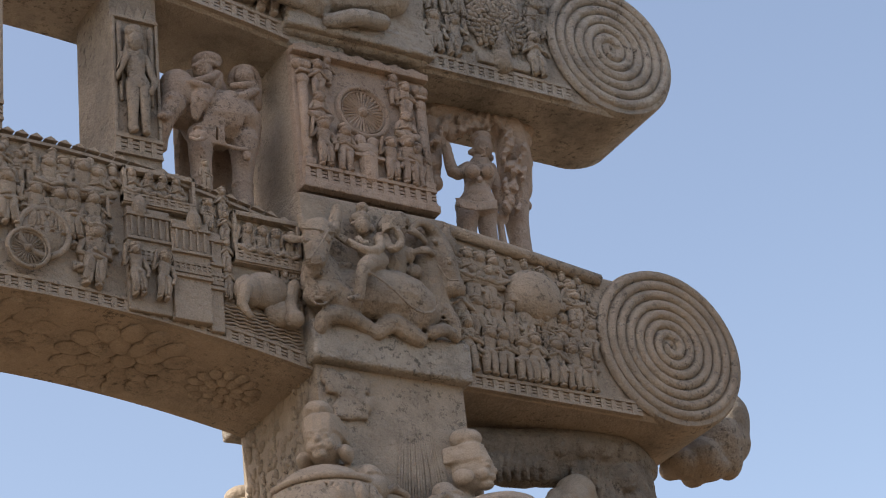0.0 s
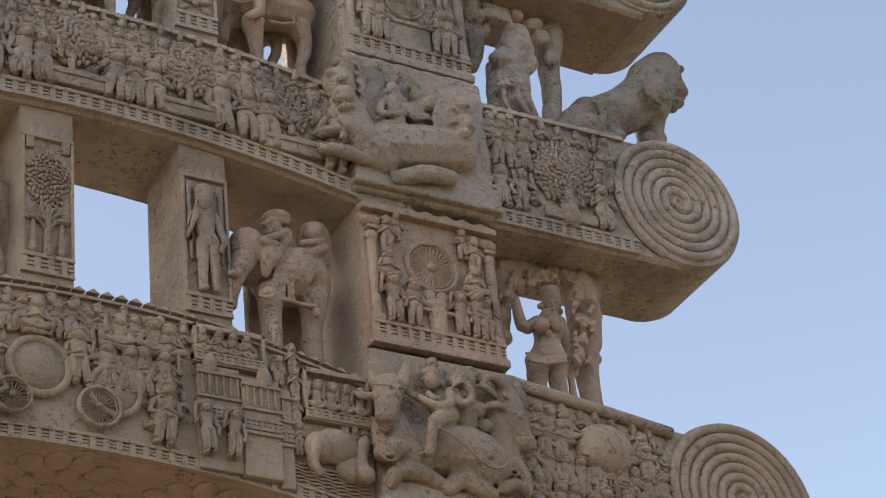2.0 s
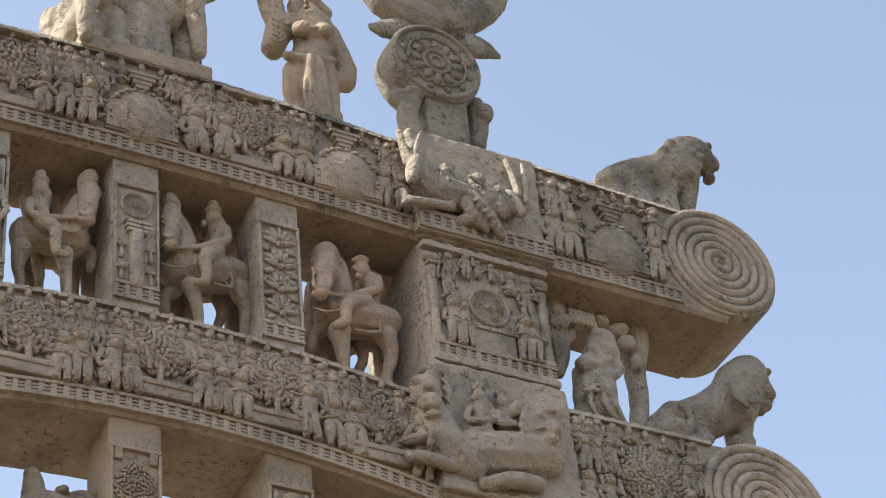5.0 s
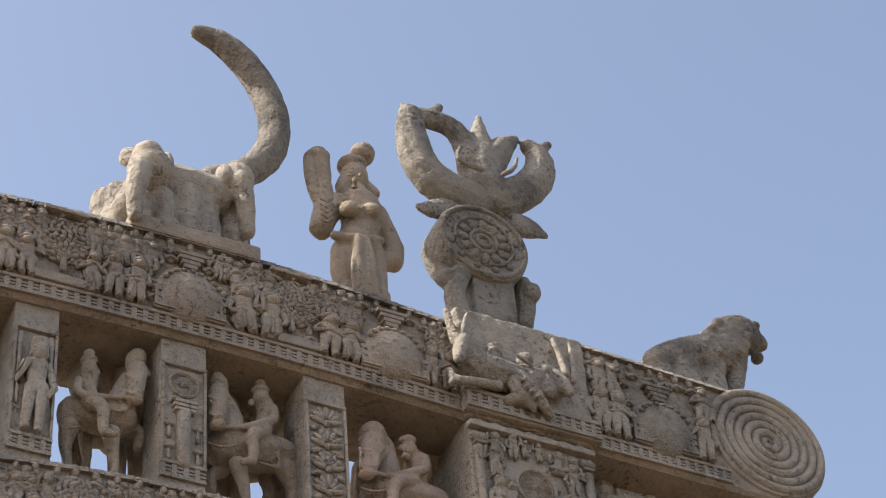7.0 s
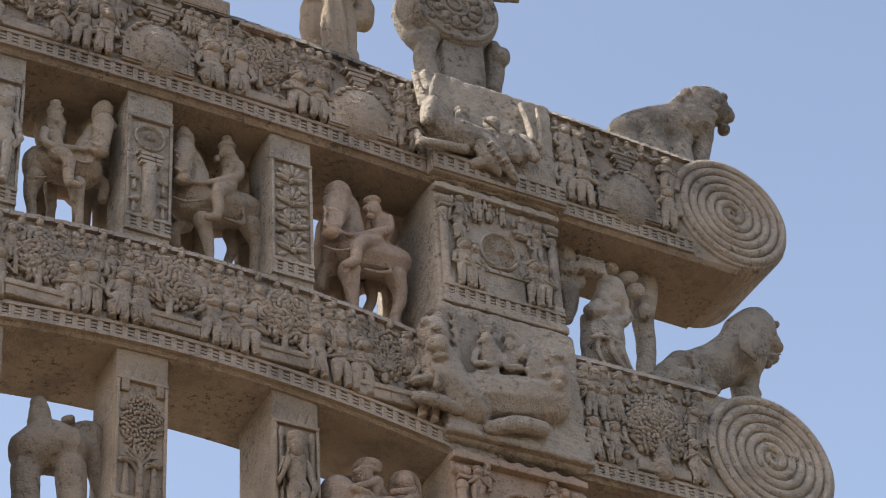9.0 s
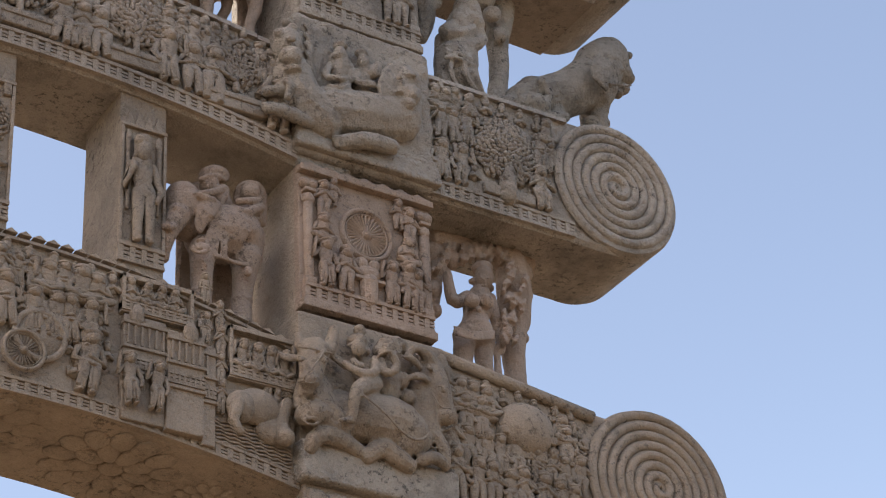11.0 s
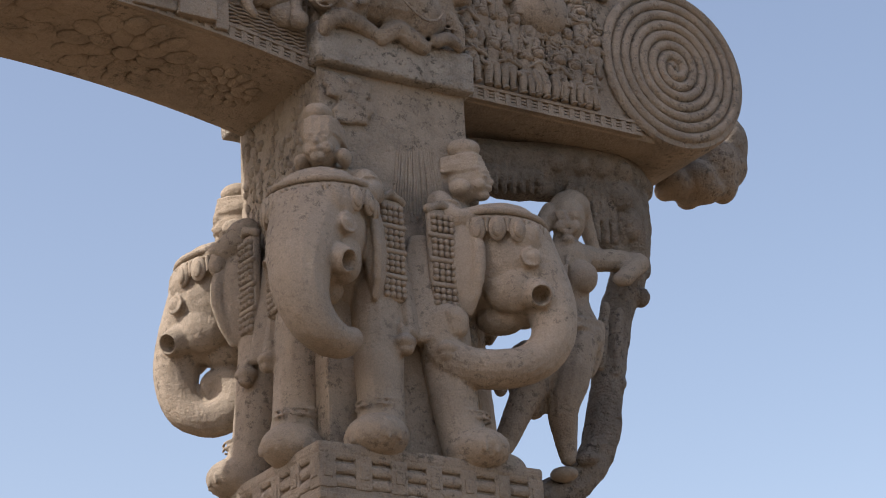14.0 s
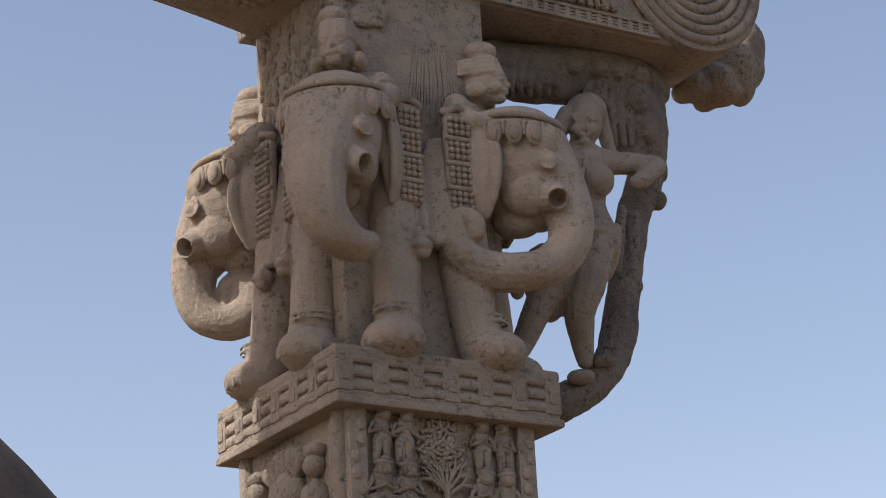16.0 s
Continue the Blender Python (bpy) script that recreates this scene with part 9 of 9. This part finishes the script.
    k.tube([(4.006, -0.190, 5.840), (4.081, -0.200, 5.791), (4.194, -0.180, 5.717), (4.250, -0.180, 5.712), (4.308, -0.160, 5.760), (4.311, -0.160, 5.802)], [0.006, 0.006, 0.006, 0.007, 0.007, 0.006], 6, smooth=1)
    return carved("bull_relief", k, WARM, "two kneeling stone bulls with riders carved on the ledge block", "statue", 0.0055, "animal groups on the blocks", 1, 0.004)


bull_group()


def lion_pair_mid():
    k = Kit()
    k.tube([(3.969, -0.020, 7.220), (4.170, -0.040, 7.244), (4.309, -0.040, 7.288)], [0.115, 0.112, 0.103], 10, smooth=1)
    k.ball((4.297, -0.050, 7.284), (0.103, 0.080, 0.108), 14, 9, VIEW)
    k.tube([(4.000, -0.070, 7.056), (4.123, -0.100, 7.092), (4.245, -0.080, 7.105)], [0.032, 0.039, 0.035], 10, smooth=1)
    k.tube([(4.312, -0.040, 7.318), (4.305, -0.050, 7.427), (4.306, -0.050, 7.486)], [0.099, 0.099, 0.085], 10, smooth=1)
    k.ball((4.312, -0.080, 7.461), (0.078, 0.066, 0.073), 14, 9, VIEW)
    k.ball((4.316, -0.130, 7.359), (0.045, 0.042, 0.052), 14, 9, VIEW)
    k.ball((4.293, -0.140, 7.303), (0.035, 0.028, 0.026), 14, 9, VIEW)
    k.ball((4.305, -0.140, 7.452), (0.035, 0.019, 0.016), 14, 9, VIEW)
    k.ball((4.253, -0.150, 7.419), (0.014, 0.012, 0.012), 14, 9, VIEW)
    k.ball((4.302, -0.170, 7.337), (0.019, 0.014, 0.014), 14, 9, VIEW)
    k.tube([(4.139, -0.100, 7.377), (4.219, -0.120, 7.352), (4.268, -0.140, 7.360)], [0.007, 0.007, 0.007], 10, smooth=1)
    k.tube([(4.186, -0.090, 7.490), (4.165, -0.090, 7.449)], [0.024, 0.028], 10)
    k.ball((4.010, -0.080, 7.497), (0.028, 0.026, 0.035), 14, 9, VIEW)
    k.ball((4.021, -0.070, 7.554), (0.035, 0.028, 0.024), 14, 9, VIEW)
    k.ball((3.977, -0.080, 7.481), (0.009, 0.009, 0.014), 14, 9, VIEW)
    k.ball((4.042, -0.080, 7.499), (0.009, 0.009, 0.014), 14, 9, VIEW)
    k.ball((3.980, -0.120, 7.454), (0.006, 0.009, 0.012), 14, 9, VIEW)
    k.tube([(4.029, -0.050, 7.470), (4.022, -0.050, 7.395)], [0.049, 0.042], 10)
    k.tube([(3.967, -0.070, 7.433), (3.928, -0.090, 7.344), (3.981, -0.110, 7.347)], [0.016, 0.016, 0.014], 10, smooth=1)
    k.tube([(4.065, -0.070, 7.460), (4.065, -0.090, 7.375), (3.991, -0.110, 7.347)], [0.016, 0.016, 0.014], 10, smooth=1)
    k.ball((4.009, -0.070, 7.317), (0.056, 0.032, 0.030), 14, 9, VIEW)
    k.tube([(3.941, -0.100, 7.306), (3.981, -0.120, 7.291), (4.043, -0.100, 7.342)], [0.007, 0.007, 0.007], 10, smooth=1)
    k.tube([(3.944, -0.100, 7.281), (3.978, -0.120, 7.265), (4.041, -0.100, 7.316)], [0.007, 0.007, 0.007], 10, smooth=1)
    k.tube([(3.958, -0.090, 7.266), (3.987, -0.110, 7.249), (4.039, -0.090, 7.296)], [0.007, 0.007, 0.007], 10, smooth=1)
    k.ball((4.123, -0.080, 7.504), (0.026, 0.024, 0.033), 14, 9, VIEW)
    k.ball((4.122, -0.070, 7.549), (0.031, 0.026, 0.021), 14, 9, VIEW)
    k.ball((4.092, -0.115, 7.465), (0.006, 0.009, 0.012), 14, 9, VIEW)
    k.tube([(4.144, -0.050, 7.484), (4.127, -0.050, 7.385)], [0.042, 0.042], 10)
    k.tube([(4.089, -0.080, 7.436), (4.079, -0.100, 7.358), (4.147, -0.110, 7.375)], [0.016, 0.016, 0.014], 10, smooth=1)
    k.ball((4.129, -0.060, 7.329), (0.056, 0.033, 0.033), 14, 9, VIEW)
    k.ball((3.780, -0.040, 7.482), (0.070, 0.065, 0.088), 14, 9, VIEW)
    k.ball((3.766, -0.100, 7.386), (0.051, 0.041, 0.044), 14, 9, VIEW)
    k.ball((3.771, -0.110, 7.317), (0.039, 0.027, 0.018), 14, 9, VIEW)
    k.ball((3.787, -0.040, 7.602), (0.028, 0.023, 0.019), 14, 9, VIEW)
    k.ball((3.724, -0.080, 7.505), (0.023, 0.019, 0.019), 14, 9, VIEW)
    k.ball((3.757, -0.120, 7.456), (0.025, 0.014, 0.014), 14, 9, VIEW)
    k.ball((3.795, -0.070, 7.562), (0.023, 0.019, 0.023), 14, 9, VIEW)
    k.tube([(3.807, -0.030, 7.365), (3.835, -0.030, 7.229), (3.945, -0.030, 7.159)], [0.083, 0.105, 0.096], 10, smooth=1)
    k.tube([(3.672, -0.060, 7.124), (3.757, -0.090, 7.112), (3.861, -0.070, 7.107)], [0.023, 0.032, 0.025], 10, smooth=1)
    k.tube([(3.686, -0.040, 7.218), (3.765, -0.070, 7.237), (3.815, -0.060, 7.232)], [0.023, 0.030, 0.021], 10, smooth=1)
    k.ball((3.679, -0.070, 7.114), (0.027, 0.023, 0.025), 14, 9, VIEW)
    k.ball((3.692, -0.050, 7.218), (0.027, 0.023, 0.023), 14, 9, VIEW)
    k.tube([(3.746, -0.100, 7.257), (3.764, -0.110, 7.226), (3.750, -0.100, 7.173)], [0.016, 0.018, 0.014], 10, smooth=1)
    k.tube([(3.879, -0.050, 7.256), (4.055, -0.060, 7.252), (4.217, -0.070, 7.331)], [0.032, 0.028, 0.023], 10, smooth=1)
    k.tube([(4.229, -0.100, 7.495), (4.174, -0.120, 7.384), (4.187, -0.110, 7.301)], [0.009, 0.012, 0.009], 10, smooth=1)
    k.tube([(4.243, -0.100, 7.503), (4.188, -0.120, 7.388), (4.203, -0.110, 7.305)], [0.009, 0.012, 0.009], 10, smooth=1)
    k.tube([(4.258, -0.100, 7.510), (4.202, -0.120, 7.391), (4.220, -0.110, 7.310)], [0.009, 0.012, 0.009], 10, smooth=1)
    k.tube([(4.272, -0.100, 7.518), (4.215, -0.120, 7.395), (4.236, -0.110, 7.314)], [0.009, 0.012, 0.009], 10, smooth=1)
    k.tube([(4.286, -0.100, 7.525), (4.229, -0.120, 7.399), (4.252, -0.110, 7.318)], [0.009, 0.012, 0.009], 10, smooth=1)
    k.tube([(4.301, -0.100, 7.533), (4.243, -0.120, 7.402), (4.269, -0.110, 7.323)], [0.009, 0.012, 0.009], 10, smooth=1)
    k.tube([(4.315, -0.100, 7.540), (4.257, -0.120, 7.406), (4.286, -0.110, 7.327)], [0.009, 0.012, 0.009], 10, smooth=1)
    k.tube([(3.868, -0.040, 7.625), (3.892, -0.050, 7.592), (3.882, -0.040, 7.549)], [0.009, 0.012, 0.009], 10, smooth=1)
    k.tube([(3.869, -0.040, 7.578), (3.893, -0.050, 7.544), (3.884, -0.040, 7.502)], [0.009, 0.012, 0.009], 10, smooth=1)
    k.tube([(3.870, -0.040, 7.531), (3.894, -0.050, 7.498), (3.885, -0.040, 7.455)], [0.009, 0.012, 0.009], 10, smooth=1)
    k.tube([(3.872, -0.040, 7.484), (3.895, -0.050, 7.451), (3.886, -0.040, 7.409)], [0.009, 0.012, 0.009], 10, smooth=1)
    k.tube([(3.873, -0.040, 7.437), (3.897, -0.050, 7.405), (3.888, -0.040, 7.363)], [0.009, 0.012, 0.009], 10, smooth=1)
    k.tube([(3.875, -0.040, 7.391), (3.898, -0.050, 7.358), (3.889, -0.040, 7.317)], [0.009, 0.012, 0.009], 10, smooth=1)
    return carved("lion_relief", k, GREY, "worn seated lions with riders carved on the middle block", "statue", 0.0055, "animal groups on the blocks", 1, 0.011)


lion_pair_mid()


def griffin_pair():
    k = Kit()
    k.tube([(3.825, -0.080, 8.760), (3.793, -0.100, 8.673), (3.770, -0.120, 8.603)], [0.043, 0.037, 0.025], 10, smooth=1)
    k.tube([(3.788, -0.070, 8.762), (3.777, -0.060, 8.856), (3.765, -0.050, 8.959)], [0.023, 0.020, 0.013], 10, smooth=1)
    k.tube([(3.827, -0.080, 8.781), (3.832, -0.080, 8.852), (3.864, -0.070, 8.957)], [0.018, 0.013, 0.008], 10, smooth=1)
    k.tube([(3.842, -0.070, 8.716), (3.875, -0.060, 8.644), (3.964, -0.050, 8.630), (4.084, -0.050, 8.638)], [0.055, 0.075, 0.090, 0.076], 10, smooth=1)
    k.tube([(3.753, -0.060, 8.574), (3.753, -0.090, 8.499), (3.846, -0.100, 8.513), (3.978, -0.090, 8.534)], [0.020, 0.022, 0.022, 0.022], 10, smooth=1)
    k.ball((3.741, -0.100, 8.476), (0.020, 0.020, 0.022), 14, 9, VIEW)
    k.tube([(4.027, -0.060, 8.485), (4.060, -0.090, 8.495), (4.135, -0.080, 8.482)], [0.025, 0.032, 0.025], 10, smooth=1)
    k.tube([(4.118, -0.050, 8.602), (4.202, -0.050, 8.679), (4.275, -0.050, 8.646)], [0.071, 0.071, 0.061], 10, smooth=1)
    k.tube([(4.074, -0.100, 8.620), (4.131, -0.120, 8.522), (4.225, -0.090, 8.445)], [0.035, 0.038, 0.018], 10, smooth=1)
    k.tube([(4.033, -0.090, 8.614), (4.064, -0.110, 8.507), (4.141, -0.090, 8.449)], [0.030, 0.030, 0.015], 10, smooth=1)
    k.tube([(4.227, -0.080, 8.707), (4.230, -0.080, 8.589)], [0.041, 0.045], 10)
    k.ball((3.992, -0.060, 8.761), (0.035, 0.030, 0.038), 14, 9, VIEW)
    k.ball((3.995, -0.060, 8.804), (0.038, 0.028, 0.018), 14, 9, VIEW)
    k.ball((4.136, -0.070, 8.763), (0.043, 0.031, 0.041), 14, 9, VIEW)
    k.ball((4.152, -0.070, 8.713), (0.025, 0.023, 0.025), 14, 9, VIEW)
    k.tube([(3.994, -0.050, 8.719), (3.982, -0.050, 8.646)], [0.040, 0.040], 10)
    k.tube([(4.149, -0.050, 8.722), (4.136, -0.050, 8.642)], [0.043, 0.043], 10)
    k.tube([(4.296, -0.060, 8.714), (4.310, -0.090, 8.636), (4.329, -0.110, 8.592)], [0.043, 0.038, 0.023], 10, smooth=1)
    k.tube([(4.346, -0.070, 8.748), (4.331, -0.060, 8.866), (4.314, -0.050, 8.964)], [0.018, 0.015, 0.013], 10, smooth=1)
    k.tube([(4.381, -0.070, 8.711), (4.399, -0.060, 8.866), (4.400, -0.050, 8.970)], [0.015, 0.013, 0.010], 10, smooth=1)
    k.tube([(3.742, -0.090, 8.908), (3.752, -0.100, 8.910)], [0.008, 0.008], 10)
    k.tube([(3.747, -0.090, 8.889), (3.757, -0.100, 8.891)], [0.008, 0.008], 10)
    k.tube([(3.752, -0.090, 8.870), (3.762, -0.100, 8.872)], [0.008, 0.008], 10)
    k.tube([(3.758, -0.090, 8.851), (3.767, -0.100, 8.853)], [0.008, 0.008], 10)
    k.tube([(3.763, -0.090, 8.832), (3.772, -0.100, 8.833)], [0.008, 0.008], 10)
    k.tube([(3.768, -0.090, 8.813), (3.777, -0.100, 8.815)], [0.008, 0.008], 10)
    k.tube([(3.773, -0.090, 8.794), (3.782, -0.100, 8.796)], [0.008, 0.008], 10)
    k.tube([(3.778, -0.090, 8.775), (3.787, -0.100, 8.777)], [0.008, 0.008], 10)
    k.tube([(3.782, -0.090, 8.756), (3.792, -0.100, 8.758)], [0.008, 0.008], 10)
    k.ball((4.078, -0.110, 8.736), (0.010, 0.010, 0.010), 14, 9, VIEW)
    k.ball((4.097, -0.110, 8.726), (0.010, 0.010, 0.010), 14, 9, VIEW)
    k.ball((4.116, -0.110, 8.715), (0.010, 0.010, 0.010), 14, 9, VIEW)
    k.ball((4.136, -0.110, 8.705), (0.010, 0.010, 0.010), 14, 9, VIEW)
    k.ball((4.083, -0.110, 8.731), (0.010, 0.010, 0.010), 14, 9, VIEW)
    k.ball((4.103, -0.110, 8.721), (0.010, 0.010, 0.010), 14, 9, VIEW)
    k.ball((4.122, -0.110, 8.710), (0.010, 0.010, 0.010), 14, 9, VIEW)
    k.ball((4.141, -0.110, 8.700), (0.010, 0.010, 0.010), 14, 9, VIEW)
    k.tube([(4.064, -0.140, 8.556), (4.086, -0.145, 8.573)], [0.006, 0.006], 10)
    k.tube([(4.085, -0.140, 8.529), (4.106, -0.145, 8.546)], [0.006, 0.006], 10)
    k.tube([(4.105, -0.140, 8.503), (4.126, -0.145, 8.520)], [0.006, 0.006], 10)
    k.tube([(4.125, -0.140, 8.476), (4.147, -0.145, 8.493)], [0.006, 0.006], 10)
    k.tube([(4.145, -0.140, 8.450), (4.167, -0.145, 8.467)], [0.006, 0.006], 10)
    k.tube([(4.165, -0.140, 8.424), (4.187, -0.145, 8.440)], [0.006, 0.006], 10)
    return carved("griffin_relief", k, GREY, "worn winged beasts with long horns carved on the top block", "statue", 0.006, "animal groups on the blocks", 1, 0.005)


griffin_pair()


def emblem():
    """The flat stone sign on the top block: base, rosette disc and three-pronged crown."""
    e = thing("trident_emblem", (4.05, 0.2, 9.03), "lichen-grey stone emblem with a rosette disc and curled trident prongs", "emblem")
    part("base", Kit().box(4.026, 4.251, 0.12, 0.3, 8.97, 9.536, 0.015), LICHEN, e)
    k = Kit()
    k.tube([(3.999, 0.150, 9.496), (3.926, 0.150, 9.318), (3.953, 0.150, 9.181)], [0.054, 0.053, 0.053], 10, smooth=1)
    k.ball((3.893, 0.150, 9.400), (0.053, 0.043, 0.053), 14, 9, VIEW)
    k.ball((3.949, 0.120, 9.430), (0.037, 0.032, 0.037), 14, 9, VIEW)
    carved("side_scroll", k, LICHEN, "curled stone bracket", "", 0.008, "", 1, 0.006, e)
    k = Kit()
    k.tube([(4.342, 0.200, 9.553), (4.350, 0.200, 9.423), (4.327, 0.200, 9.284)], [0.049, 0.054, 0.048], 10, smooth=1)
    k.ball((4.360, 0.150, 9.464), (0.046, 0.043, 0.060), 14, 9, VIEW)
    carved("side_scroll", k, LICHEN, "curled stone bracket", "", 0.008, "", 1, 0.006, e)
    k = Kit()
    k.tube([(3.983, 0.200, 9.955), (3.872, 0.200, 9.903), (3.816, 0.200, 9.898)], [0.072, 0.058, 0.027], 10, 0.5, smooth=1)
    carved("leaf_tip", k, LICHEN, "pointed leaf", "", 0.008, "", 1, 0.006, e)
    k = Kit()
    k.tube([(4.360, 0.200, 9.981), (4.439, 0.200, 9.983), (4.510, 0.200, 9.966)], [0.084, 0.068, 0.025], 10, 0.5, smooth=1)
    carved("leaf_tip", k, LICHEN, "pointed leaf", "", 0.008, "", 1, 0.006, e)
    cx, cz = 4.094, 9.665
    d = Kit().disc((cx, cz), 0.245, 0.1, 0.29, 56)
    disc_ = carved("disc", d, LICHEN, "thick round disc", "", 0.01, "", 1, 0.008, e)
    r = Kit()
    for q, w in ((0.223, 0.016), (0.155, 0.01), (0.071, 0.013), (0.035, 0.012)):
        r.ring((cx, cz), q, w, 0.104, 0.022, 48)
    for i in range(12):
        a = 2 * math.pi * i / 12
        r.ball((cx + 0.111 * math.cos(a), 0.1, cz + 0.111 * math.sin(a)), (0.036, 0.022, 0.024), 10, 7, Matrix.Rotation(-a, 3, "Y"))
        r.ball((cx + 0.179 * math.cos(a + 0.26), 0.1, cz + 0.179 * math.sin(a + 0.26)), (0.02, 0.016, 0.02), 8, 6)
    part("rosette", r, LICHEN, disc_, "carved lotus rosette", smooth=True)
    k = Kit()
    k.tube([(4.115, 0.200, 10.060), (3.931, 0.200, 10.097), (3.831, 0.200, 10.221), (3.803, 0.200, 10.410), (3.807, 0.200, 10.583)], [0.112, 0.112, 0.101, 0.091, 0.063], 10, 0.75, smooth=1)
    k.tube([(3.801, 0.200, 10.580), (3.903, 0.200, 10.590), (4.037, 0.200, 10.586), (4.118, 0.200, 10.479), (4.135, 0.200, 10.295)], [0.040, 0.063, 0.063, 0.075, 0.085], 10, 0.75, smooth=1)
    k.tube([(3.791, 0.200, 10.585), (3.772, 0.200, 10.629)], [0.029, 0.020], 10, 0.75)
    k.tube([(3.938, 0.200, 10.640), (3.982, 0.200, 10.711)], [0.035, 0.023], 10, 0.75)
    k.tube([(4.189, 0.200, 10.192), (4.197, 0.200, 10.426), (4.201, 0.200, 10.621), (4.209, 0.200, 10.721)], [0.127, 0.098, 0.044, 0.018], 10, 0.75, smooth=1)
    k.tube([(4.201, 0.200, 10.322), (4.316, 0.200, 10.531), (4.408, 0.200, 10.639)], [0.108, 0.075, 0.029], 10, 0.75, smooth=1)
    k.tube([(4.246, 0.200, 10.111), (4.417, 0.200, 10.233), (4.539, 0.200, 10.417), (4.542, 0.200, 10.569), (4.487, 0.200, 10.611)], [0.118, 0.103, 0.093, 0.076, 0.053], 10, 0.75, smooth=1)
    k.tube([(4.561, 0.200, 10.620), (4.607, 0.200, 10.679)], [0.035, 0.024], 10, 0.75)
    k.tube([(4.128, 0.080, 10.172), (4.035, 0.080, 10.175), (3.982, 0.080, 10.215), (4.019, 0.090, 10.303)], [0.014, 0.014, 0.014, 0.011], 10, smooth=1)
    k.tube([(4.240, 0.080, 10.184), (4.310, 0.080, 10.254), (4.340, 0.090, 10.352)], [0.014, 0.014, 0.011], 10, smooth=1)
    carved("crown", k, LICHEN, "three-pronged crown with gaps between the curls", "", 0.008, "", 1, 0.008, e)


emblem()
pl = thing("plinth", (2.6, 0.1, 8.96), "flat stone plinth under the elephant group", "plinth")
part("plinth_slab", Kit().box(2.27, 2.88, -0.03, 0.42, 8.97, 9.055, 0.014), WARM, pl)
